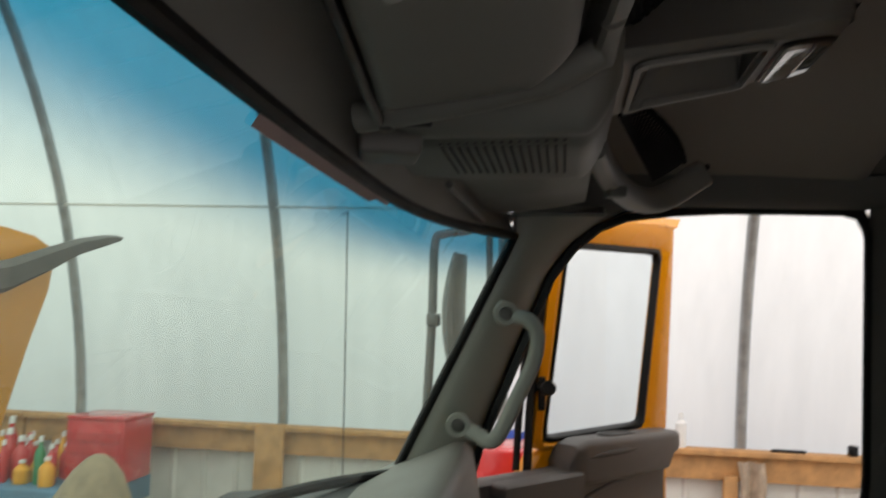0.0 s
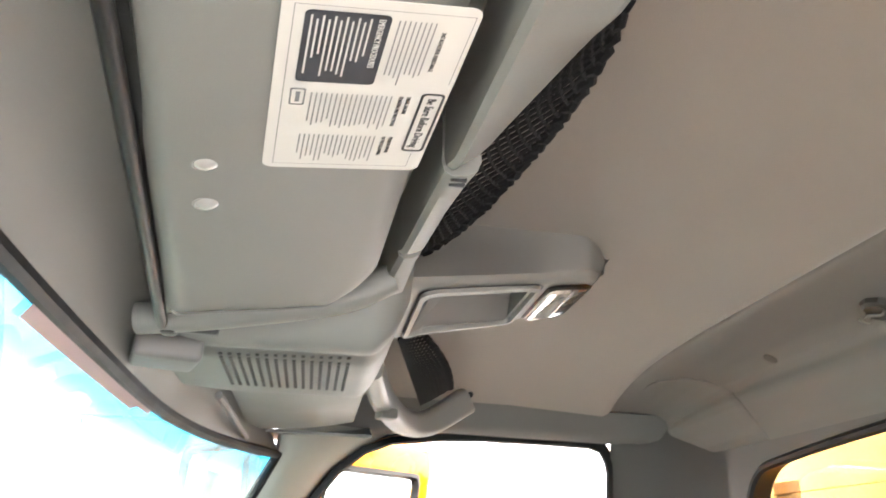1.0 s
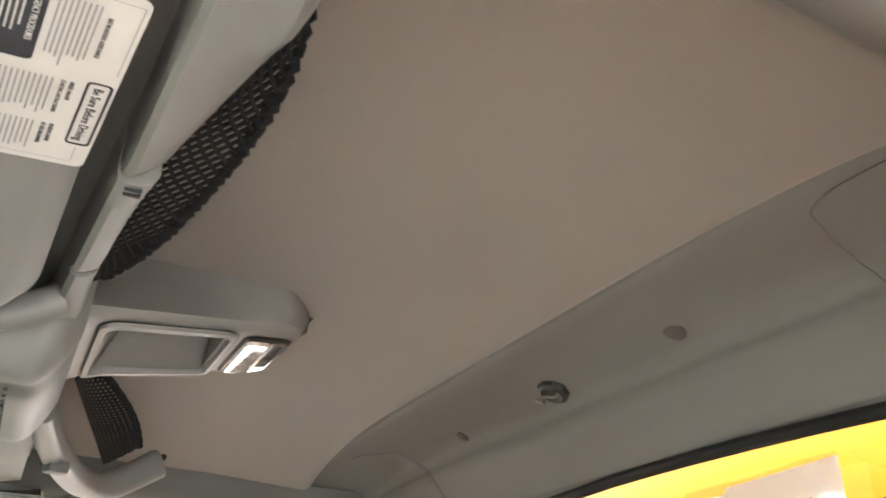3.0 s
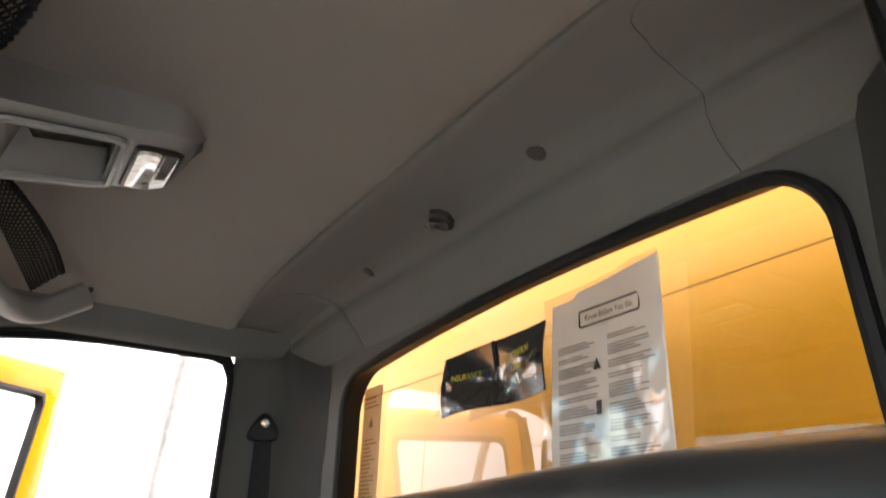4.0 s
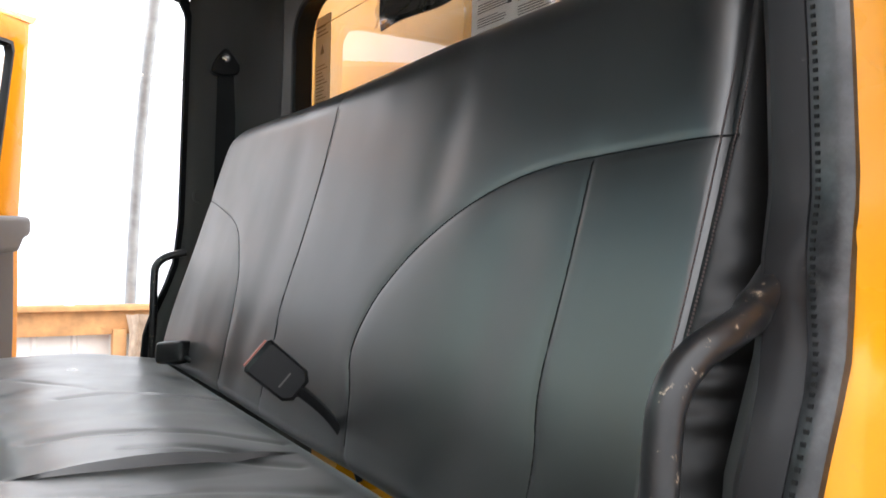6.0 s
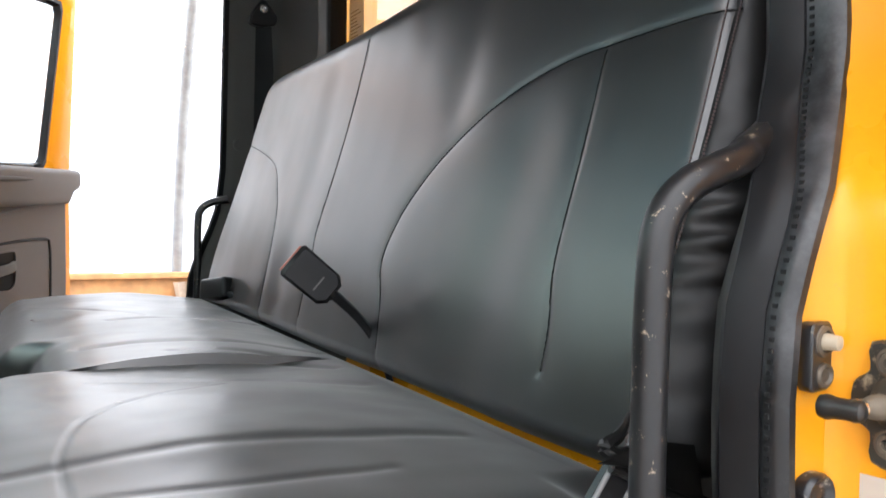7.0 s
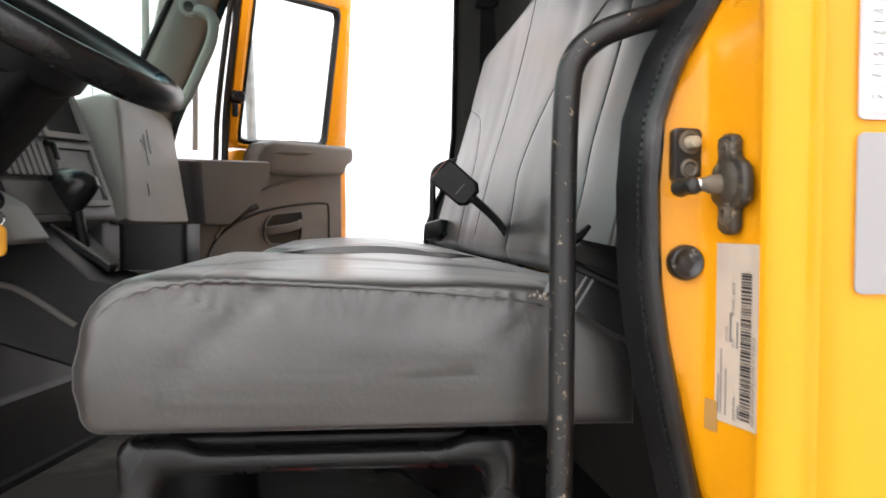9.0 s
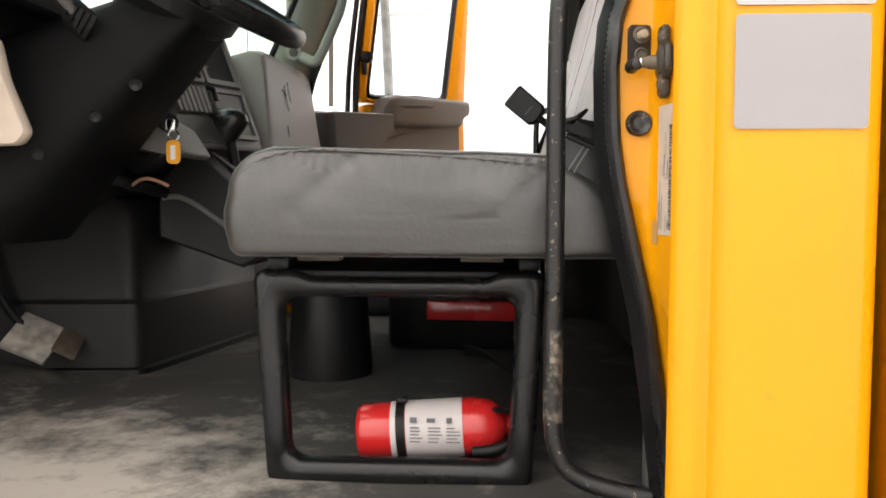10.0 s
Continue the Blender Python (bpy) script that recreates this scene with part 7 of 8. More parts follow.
for word, z in (("JUN", 0.008), ("MAY", 0.022), ("APR", 0.036), ("MAR", 0.050), ("FEB", 0.064), ("JAN", 0.078)):
    lettering(word, 0.0050, pm @ Matrix.Translation((0.004, z, 0)), INK_GREY, face, "month")
for word, z in (("DEC", 0.008), ("NOV", 0.022), ("OCT", 0.036), ("SEP", 0.050), ("AUG", 0.064), ("JUL", 0.078)):
    lettering(word, 0.0050, pm @ Matrix.Translation((0.106, z, 0)), INK_GREY, face, "month")
for k, word in enumerate(("17", "18", "19", "20", "21")):
    lettering(word, 0.0125, pm @ Matrix.Translation((0.0235 + k * 0.0163, 0.0055, 0)), INK, face, "year", "LEFT", 0.95)
bm = bmesh.new()
rows = [(0.0205 + k * 0.0163, 0.003, 0.0006, 0.0145) for k in range(6)] + [(0.0205, 0.003, 0.0815, 0.0006), (0.0205, 0.0172, 0.0815, 0.0006)]
rows += [(0.004, 0.0165 + k * 0.014, 0.010, 0.0005) for k in range(5)] + [(0.106, 0.0165 + k * 0.014, 0.010, 0.0005) for k in range(5)]
rows += [(0.030, 0.024 + k * 0.0055, w, 0.0024) for k, w in enumerate((0.050, 0.058, 0.054, 0.046))]
rows += [(0.036, 0.052, 0.044, 0.0006), (0.036, 0.062, 0.044, 0.0006), (0.042, 0.055, 0.032, 0.004)]
bars(bm, pm @ Matrix.Translation((0, 0, 0.0001)), rows)
part("print", bm, INK, face, smooth=False)
bm = bmesh.new()
prism(bm, [(0.739, 1.8195), (0.749, 1.8195), (0.750, 1.830), (0.738, 1.829)], lambda a, b, w: (a, w, b), OY - 0.0019, OY - 0.0024)
part("punched_mark", bm, INK_GREY, face)

# ---- dashboard side ----
DASH_GREY = mat("dash_grey_plastic", (0.15, 0.143, 0.133), 0.5, vary=0.06, grain=0.4, grain_scale=1000, dirt=(0.20, 0.19, 0.17), dirt_amount=0.02)
DASH_DARK = mat("dash_dark_plastic", (0.013, 0.013, 0.0133), 0.42, vary=0.1, grain=0.25, grain_scale=900, spec=0.3, dirt=(0.06, 0.057, 0.05), dirt_amount=0.0)
STACK = mat("stack_grey_plastic", (0.075, 0.073, 0.070), 0.5, vary=0.08, grain=0.3, grain_scale=900, dirt=(0.14, 0.135, 0.12), dirt_amount=0.0)
SHROUD = mat("shroud_black_plastic", (0.0050, 0.0050, 0.0052), 0.55, vary=0.15, spec=0.11, grain=0.3, grain_scale=900, dirt=(0.03, 0.028, 0.025), dirt_amount=-0.02)
dash = thing("dashboard", "taupe and charcoal moulded truck dashboard with a centre stack", "dashboard", (-0.25, YC, 1.7))
# passenger side bin
bm = bmesh.new()
rings = []
for y, grow in ((1.245, -0.020), (1.252, -0.006), (1.268, 0.0), (1.30, 0.003), (1.60, 0.003), (1.80, 0.0), (1.828, -0.002)):
    f = V(0, y, 0)
    s = (y - 1.28) / 0.52
    prof = [(-0.085 + 0.012 * s, 1.742), (-0.104 - 0.010 * s, 1.985 + 0.015 * s), (-0.110 - 0.010 * s, 2.004 + 0.018 * s), (-0.124 - 0.010 * s, 2.012 + 0.025 * s), (-0.150 - 0.01 * s, 2.014 + 0.024 * s), (-0.21, 1.998 + 0.018 * s), (-0.29, 1.968 + 0.014 * s), (-0.39, 1.932), (-0.45, 1.905), (-0.40, 1.75), (-0.10, 1.735)]
    cx_, cz_ = -0.22, 1.87
    rings.append([V(x + (0.3 * grow if x > cx_ else 0), y, z + (grow if z > cz_ else -grow * 0.3)) for x, z in prof])
loft(bm, rings)
part("passenger_bin", bm, mat("pale_taupe_plastic", (0.225, 0.215, 0.200), 0.5, vary=0.06, grain=0.4, grain_scale=1000, dirt=(0.22, 0.21, 0.19), dirt_amount=0.03), dash, "taupe padded passenger bin with scratches")
for pts in ([(1.40, 1.93), (1.44, 1.915), (1.50, 1.925)], [(1.43, 1.945), (1.445, 1.90), (1.455, 1.875)], [(1.47, 1.96), (1.475, 1.93), (1.49, 1.905)], [(1.42, 1.83), (1.425, 1.80)]):
    bm = bmesh.new()
    p3 = [V(-0.0805 - 0.108 * (z - 1.742) + 0.0016, y, z) for y, z in pts]
    tube(bm, p3, 0.0013, 5)
    part("scratch", bm, DASH_DARK, dash, "dark scuff mark")
# Dark filler block added to shut out window light below the bin.
bm = bmesh.new()
block(bm, (-0.215, 1.49, 1.672), (0.19, 0.62, 0.15), 0.012)
part("lower_panel", bm, DASH_DARK, dash)
# dash top pad under the windshield
bm = bmesh.new()
sheet(bm, lambda u, v: (-0.47 + 0.27 * v + 0.10 * u ** 4 * (1 - v), 0.10 + 1.72 * u, 1.905 + 0.030 * math.sin(math.pi * min(1, v * 0.9)) + 0.015 * u), 40, 16, 0.02)
part("top_pad", bm, DASH_DARK, dash)
bm = bmesh.new()
sheet(bm, lambda u, v: (-0.25 - 0.05 * v, 0.36 + 0.54 * u, 1.72 + 0.22 * v), 10, 10, 0.04)
part("instrument_panel", bm, DASH_DARK, dash)
# end moulding that runs up to the windshield post
bm = bmesh.new()
tube(bm, [V(-0.54, 1.45, 1.935), V(-0.49, 1.53, 1.946), V(-0.41, 1.60, 1.962), V(-0.33, 1.66, 1.972), V(-0.26, 1.72, 1.975)], 0.012, 8, 6)
part("rim_pad", bm, BLACK, dash, "black padded rim")

# centre stack turned to the driver
S00, S10, S01, S11 = V(-0.178, 0.85, 1.735), V(-0.092, 1.175, 1.745), V(-0.290, 0.89, 2.020), V(-0.205, 1.215, 2.035)
SN = (S10 - S00).cross(S01 - S00).normalized()
if SN.x < 0:
    SN = -SN


def stack(a, b, lift=0.0):
    return S00.lerp(S10, a).lerp(S01.lerp(S11, a), b) + SN * lift


bm = bmesh.new()
loft(bm, [[stack(a, b, -0.14) for a, b in rounded(1.0, 1.0, 0.03, 3, 0.5, 0.5)], [stack(a, b, 0.0) for a, b in rounded(1.0, 1.0, 0.03, 3, 0.5, 0.5)], [stack(a, b, 0.004) for a, b in rounded(0.97, 0.97, 0.03, 3, 0.5, 0.5)]])
part("stack_panel", bm, STACK, dash)


def stack_box(a0, a1, b0, b1, name, material, lift0=0.002, lift1=0.010, frame=0.0, label=""):
    bm = bmesh.new()
    mid_a, mid_b, w, h = (a0 + a1) / 2, (b0 + b1) / 2, a1 - a0, b1 - b0
    if frame:
        o = rounded(w, h, 0.02, 3, mid_a, mid_b)
        i = rounded(w - 2 * frame, h - 2 * frame, 0.012, 3, mid_a, mid_b)
        hoop_frame(bm, o, i, lambda a, b, l: stack(a, b, l), lift0, lift1)
    else:
        prism(bm, rounded(w, h, 0.01, 2, mid_a, mid_b), lambda a, b, l: stack(a, b, l), lift0, lift1)
    return part(name, bm, material, dash, label)


stack_box(0.52, 0.96, 0.53, 0.97, "bin_frame", DASH_GREY, 0.002, 0.014, 0.04)
# Flat plate; the open bin's inner shade is put into its black.
stack_box(0.56, 0.92, 0.57, 0.93, "open_bin", mat("bin_shadow_black", (0.008, 0.008, 0.008), 0.9), 0.003, 0.006, 0.0, "flat black plate for the shaded inside of the storage bin")
stack_box(0.04, 0.50, 0.53, 0.97, "switch_frame", DASH_GREY, 0.002, 0.012, 0.03)
stack_box(0.54, 0.96, 0.08, 0.50, "lower_frame", DASH_GREY, 0.002, 0.012, 0.035)
stack_box(0.58, 0.92, 0.12, 0.46, "blank_cover", STACK, 0.003, 0.007)
stack_box(0.04, 0.52, 0.04, 0.24, "ash_tray", STACK, 0.002, 0.009)
for k in range(7):
    stack_box(0.08 + k * 0.055, 0.115 + k * 0.055, 0.27, 0.48, "vent_slat", DASH_GREY, 0.003, 0.016)
for k in range(4):
    stack_box(0.10 + k * 0.095, 0.175 + k * 0.095, 0.60, 0.90, "rocker_switch", DASH_GREY, 0.003, 0.013)
bm = bmesh.new()
tube(bm, [stack(0.50, 0.49, 0.012), stack(0.545, 0.47, 0.016), stack(0.55, 0.38, 0.014)], 0.006, 8, 4)
part("vent_knob", bm, BLACK, dash)

# lower shroud, gear console and engine cover
shroud = thing("steering_column", "black steering column shroud with a rubber lever boot", "steering column", (-0.2, 0.5, 1.7))
bm = bmesh.new()
rings = []
for k in range(9):
    t = k / 8
    c = V(-0.010, 0.505, 1.935).lerp(V(-0.395, 0.505, 1.686), t)
    nrm = V(0.62, 0, -0.785)
    w, h = 0.080 + 0.075 * t, 0.045 + 0.125 * t
    rings.append([c + V(0, a * w, 0) + V(-0.614, 0, 0.79).cross(V(0, 1, 0)).normalized() * 0 + V(-nrm.x, 0, -nrm.z) * b * h for a, b in rounded(2.0, 2.0, 0.45, 4)])
loft(bm, rings)
part("cover", bm, SHROUD, shroud)
for p in ((-0.135, 0.40, 1.755), (-0.215, 0.375, 1.695), (-0.075, 0.41, 1.805)):
    bm = bmesh.new()
    turned(bm, p, (0.3, -1, -0.3), [(0, 0.010), (0.004, 0.009), (0.001, 0.004), (0.0011, 0.0003)], 14)
    part("screw", bm, BLACK, shroud)
bm = bmesh.new()
bp = V(-0.150, 0.388, 1.902)
for k in range(6):
    s = 0.048 - 0.0065 * k
    block(bm, bp + V(-0.003, -0.006, 0.004) * k, (s, 0.006, s), 0.002, pose(0, 0, 0, 20, 42, 0))
part("lever_boot", bm, BLACK, shroud, "stepped black rubber lever boot")
bm = bmesh.new()
tube(bm, [bp, bp + V(-0.01, -0.05, 0.03), bp + V(-0.02, -0.12, 0.07)], 0.008, 10, 4)
part("lever", bm, DASH_GREY, shroud)
bm = bmesh.new()
prism(bm, cornered([(-0.40, 1.87), (-0.235, 1.86), (-0.222, 1.80), (-0.190, 1.722), (-0.205, 1.704), (-0.36, 1.700)], 0.008), lambda a, b, w: (a, w, b), 0.30, 0.325, 0.004)
part("side_bracket", bm, CREAM, shroud, "pale metal bracket beside the column")
bm = bmesh.new()
prism(bm, cornered([(-0.235, 1.722), (-0.165, 1.788), (-0.125, 1.765), (-0.090, 1.712), (-0.100, 1.704), (-0.20, 1.722)], 0.006), lambda a, b, w: (a, w, b), 0.655, 0.80, 0.006)
part("ignition_housing", bm, DASH_GREY, shroud)
bm = bmesh.new()
turned(bm, (-0.128, 0.664, 1.768), (0.6, -0.8, 0.0), [(0, 0.017), (0.02, 0.016), (0.022, 0.010), (0.0221, 0.0004)], 20)
part("ignition_lock", bm, BLACK, shroud)

wheel = thing("steering_wheel", "black steering wheel with a thick worn rim", "steering wheel", (-0.025, 0.507, 2.0))
WX, WY = V(0.861, 0, -0.509), V(0.0532, 0.9945, 0.0900)
WA = WX.cross(WY).normalized()
WC = V(-0.040, 0.505, 2.006)
bm = bmesh.new()
ring = [WC + (WX * math.cos(a) + WY * math.sin(a)) * 0.216 for a in [2 * math.pi * k / 72 for k in range(72)]]
sweep(bm, ring, circle(0.0185, 14), WA, True)
part("rim", bm, mat("worn_black_rim", (0.011, 0.011, 0.0115), 0.33, vary=0.2, rough_vary=0.12, spec=0.35, dirt=(0.06, 0.057, 0.055), dirt_amount=0.03, dirt_scale=18), wheel)
bm = bmesh.new()
turned(bm, WC - WA * 0.075, WA, [(-0.02, 0.07), (0.0, 0.100), (0.02, 0.122), (0.045, 0.126), (0.060, 0.112), (0.066, 0.080), (0.067, 0.0005)], 36)
part("hub", bm, BLACK, wheel)
for a in (20, 160, 270):
    d = WX * math.cos(radians(a)) + WY * math.sin(radians(a))
    bm = bmesh.new()
    sweep(bm, [WC - WA * 0.03 + d * 0.07, WC - WA * 0.022 + d * 0.14, WC + d * 0.215], rounded(0.050, 0.016, 0.006, 3), WA, scale=lambda t: 1.1 - 0.3 * t)
    part("spoke", bm, BLACK, wheel)

gear = thing("gear_console", "black moulded gear lever console in front of the bench", "gear console", (-0.1, 1.0, 1.5))
bm = bmesh.new()
prism(bm, [(-0.25, 1.665), (-0.185, 1.728), (-0.155, 1.728), (-0.060, 1.640), (0.02, 1.62), (0.03, 1.52), (-0.06, 1.475), (-0.25, 1.54)], lambda a, b, w: (a, w, b), 0.90, 1.16, 0.008)
part("body", bm, DASH_DARK, gear)
bm = bmesh.new()
tube(bm, [V(-0.235, 0.897, 1.628), V(-0.20, 0.897, 1.630), V(-0.16, 0.897, 1.612), V(-0.085, 0.897, 1.560)], 0.006, 8, 6)
part("side_ridge", bm, DASH_GREY, gear)
bm = bmesh.new()
sweep(bm, [V(-0.165, 1.02, 1.727), V(-0.06, 1.03, 1.650)], rounded(0.075, 0.012, 0.004, 3), (0, 0, 1))
part("gate", bm, BLACK, gear, "glossy black selector gate")
bm = bmesh.new()
sweep(bm, [V(-0.160, 0.985, 1.737), V(-0.055, 0.995, 1.660)], rounded(0.006, 0.006, 0.002, 2), (0, 0, 1))
part("gate_edge", bm, DASH_GREY, gear)
lever_ = thing("gear_lever", "black automatic gear lever with a bulbous grip", "gear lever", (-0.12, 1.03, 1.70))
bm = bmesh.new()
tube(bm, [V(-0.112, 1.03, 1.690), V(-0.122, 1.03, 1.745), V(-0.128, 1.03, 1.775)], 0.012, 12, 4)
part("shaft", bm, BLACK, lever_)
bm = bmesh.new()
rings = []
for x, z, r in ((-0.142, 1.748, 0.018), (-0.140, 1.768, 0.028), (-0.136, 1.788, 0.038), (-0.132, 1.806, 0.043), (-0.132, 1.822, 0.039), (-0.136, 1.833, 0.027), (-0.140, 1.838, 0.009)):
    rings.append([V(x + r * 1.15 * math.cos(a) - 0.028 * max(0, -math.cos(a)) ** 2 * (z > 1.775), 1.03 + r * 0.8 * math.sin(a), z) for a in [2 * math.pi * k / 20 for k in range(20)]])
loft(bm, rings)
part("grip", bm, mat("satin_black_grip", (0.015, 0.015, 0.016), 0.3), lever_)
tray = thing("cup_tray", "charcoal open cup tray beside the gear lever", "cup tray", (0.01, 1.12, 1.66))
bm = bmesh.new()
o, i = rounded(0.13, 0.16, 0.015, 4, 0.0, 1.16), rounded(0.112, 0.142, 0.010, 4, 0.0, 1.16)
loft(bm, [[V(a, b, 1.645) for a, b in o], [V(a, b, 1.735) for a, b in o], [V(a, b, 1.735) for a, b in i], [V(a, b, 1.66) for a, b in i]], True, True)
part("tray", bm, DASH_DARK, tray)
bm = bmesh.new()
block(bm, (0.02, 1.16, 1.70), (0.006, 0.14, 0.06), 0.002)
part("divider", bm, DASH_DARK, tray)

cover_ = thing("engine_cover", "black moulded engine cover rising from the cab floor", "engine cover", (-0.4, 1.2, FLOOR_Z))
bm = bmesh.new()
def hump(grow, z):
    plan = cornered([(-0.295 + grow, 0.885 - grow), (-0.185 + grow, 1.46), (-0.82, 1.46), (-0.82, 0.84 - grow)], 0.035, 5)
    return [V(x, y, z) for x, y in plan]
loft(bm, [hump(0.012, 1.235), hump(0.010, 1.25), hump(0.006, 1.395), hump(0.0, 1.402), hump(-0.003, 1.408), hump(-0.012, 1.58), hump(-0.03, 1.625), hump(-0.06, 1.64)])
part("body", bm, DASH_DARK, cover_)
bm = bmesh.new()
loft(bm, [hump(0.022, 1.236), hump(0.020, 1.252), hump(0.010, 1.256)], True, False)
part("foot_flange", bm, RUBBER, cover_)
# Black blocks added to stop daylight coming through under the dash.
bm = bmesh.new()
sheet(bm, lambda u, v: (-0.78 + 0.56 * u, 0.62 + 0.30 * v, 1.665 - 0.03 * v + 0.02 * math.sin(u * 9)), 10, 8, 0.02)
block(bm, (-0.53, 1.04, 1.76), (0.44, 1.40, 0.20), 0.01)
block(bm, (-0.50, 1.655, 1.45), (0.60, 0.40, 0.46), 0.02)
solo("under_dash_panel", bm, BLACK, "added black blocks shutting out light under the dash", "panel")
bm = bmesh.new()
tube(bm, [V(-0.225, 0.72, 1.652), V(-0.20, 0.71, 1.664), V(-0.178, 0.71, 1.664), V(-0.155, 0.73, 1.652)], 0.0035, 8, 6)
solo("wire_harness", bm, mat("pinkish_wire", (0.45, 0.25, 0.16), 0.6), "loose pinkish wire under the ignition lock", "wire")
pedal = thing("brake_pedal", "worn brake pedal with a scuffed metal tread", "pedal", (-0.47, 0.82, 1.30))
bm = bmesh.new()
block(bm, (-0.485, 0.81, 1.330), (0.095, 0.11, 0.012), 0.003, pose(0, 0, 0, 34, 26, 14))
part("tread", bm, mat("scuffed_tread", (0.42, 0.40, 0.36), 0.6, 0.3, vary=0.4, scale=40), pedal)
bm = bmesh.new()
block(bm, (-0.420, 0.83, 1.316), (0.050, 0.08, 0.010), 0.003, pose(0, 0, 0, 30, 30, 24))
part("side_tread", bm, METAL, pedal)
bm = bmesh.new()
tube(bm, [V(-0.50, 0.82, 1.33), V(-0.58, 0.82, 1.45), V(-0.60, 0.82, 1.62)], 0.010, 8, 4)
part("arm", bm, BLACK, pedal)
keys = thing("key_tag", "orange key tag hanging from the ignition key", "key tag", (-0.112, 0.62, 1.70))
bm = bmesh.new()
prism(bm, rounded(0.026, 0.044, 0.010, 5, -0.100, 1.712), lambda a, b, w: (a, w, b), 0.624, 0.618, 0.0015)
part("tag", bm, ORANGE_TAG, keys)
bm = bmesh.new()
prism(bm, rounded(0.009, 0.026, 0.001, 2, -0.100, 1.711), lambda a, b, w: (a, w, b), 0.6178, 0.6172)
part("paper_slip", bm, WHITE, keys)
bm = bmesh.new()
tube(bm, [V(-0.100 + 0.010 * math.cos(a), 0.622, 1.742 + 0.010 * math.sin(a)) for a in [2 * math.pi * k / 20 for k in range(20)]], 0.0013, 6, closed=True)
block(bm, (-0.108, 0.628, 1.762), (0.016, 0.004, 0.022), 0.003)
part("ring_and_key", bm, CHROME, keys)

# ---- the shed round the truck ----
SHED_Y, SHED_Z, SHED_R = 1.0, 1.0, 5.0


def arch(a, r=SHED_R):
    """A point of the arch; a runs from the wall on one side over the top to the other."""
    if a < 0.12:
        return (SHED_Y + r, SHED_Z * a / 0.12)
    if a > 0.88:
        return (SHED_Y - r, SHED_Z * (1 - a) / 0.12)
    t = (a - 0.12) / 0.76 * math.pi
    return (SHED_Y + r * math.cos(t), SHED_Z + r * math.sin(t))


bm = bmesh.new()
sheet(bm, lambda u, v: (-11 + 20 * u, *arch(v, SHED_R + 0.04 + 0.015 * math.sin(u * 60))), 120, 60)
solo("wall_cover", bm, COVER, "white translucent plastic cover over the hoop shed", "shed cover", kind="structure")
for x, n in ((-11.0, "wall_front_end"), (9.0, "wall_rear_end")):
    bm = bmesh.new()
    ring = [V(x, *arch(k / 40, SHED_R + 0.04)) for k in range(41)]
    bm.faces.new([bm.verts.new(q) for q in ring])
    solo(n, bm, COVER, "white translucent plastic end wall of the shed", "shed wall", kind="structure", smooth=False)
bm = bmesh.new()
sheet(bm, lambda u, v: (-400 + 800 * u, -400 + 800 * v, 0.0), 8, 8)
solo("ground", bm, GROUND, "packed grey gravel ground", "ground", kind="structure", smooth=False)

for k in range(12):
    x = 1.30 + 1.65 * (k - 7)
    if not -10.8 < x < 8.8:
        continue
    bm = bmesh.new()
    tube(bm, [V(x, *arch(i / 60)) for i in range(61)], 0.038, 10, 0, (1, 0, 0))
    solo("shed_hoop", bm, HOOP, "grey galvanised steel hoop holding up the shed cover", "hoop", "shed hoops")
for side in (1, -1):
    bm = bmesh.new()
    tube(bm, [V(-10.9, SHED_Y + side * 4.53, 3.06), V(8.9, SHED_Y + side * 4.53, 3.06)], 0.010, 8)
    solo("purlin", bm, COVER, "pale lengthwise tube under the shed cover", "purlin", "purlins")

# low wall of white panels on a timber frame
WALL_Y = 5.86
bm = bmesh.new()
prof = []
x = -10.8
while x < 8.8:
    prof += [(x, 0.0), (x + 0.20, 0.0), (x + 0.215, 0.018), (x + 0.235, 0.018), (x + 0.25, 0.0)]
    x += 0.25
loft(bm, [[V(a, WALL_Y + 0.06 - d, 0.0) for a, d in prof], [V(a, WALL_Y + 0.06 - d, 1.48) for a, d in prof]], False, False)
solo("wall_base", bm, PANEL_WHITE, "ribbed white metal panels along the foot of the shed wall", "shed wall", kind="structure", smooth=False)
for k in range(6):
    x0 = -10.6 + k * 3.3
    beam = thing("wall_beam", "pine top rail of the low shed wall", "timber beam", (x0 + 1.65, WALL_Y, 1.30), "timber rails")
    bm = bmesh.new()
    block(bm, (x0 + 1.64, WALL_Y - 0.02, 1.365), (3.28, 0.045, 0.17), 0.004)
    part("face_board", bm, WOOD, beam)
    bm = bmesh.new()
    block(bm, (x0 + 1.64, WALL_Y - 0.03, 1.468), (3.28, 0.15, 0.036), 0.004)
    part("cap_board", bm, WOOD, beam)
for x in (1.20, -0.45, -2.05, -3.7, -5.3, 2.9, 4.5):
    bm = bmesh.new()
    block(bm, (x, WALL_Y - 0.045, 0.66), (0.09, 0.09, 1.32), 0.005)
    solo("wall_post", bm, WOOD, "pine post of the low shed wall", "timber post", "wall posts")
bm = bmesh.new()
block(bm, (-2.02, WALL_Y - 0.10, 1.0), (0.22, 0.03, 1.0), 0.005)
solo("plywood_board", bm, WOOD, "plywood board nailed to the shed wall", "board")

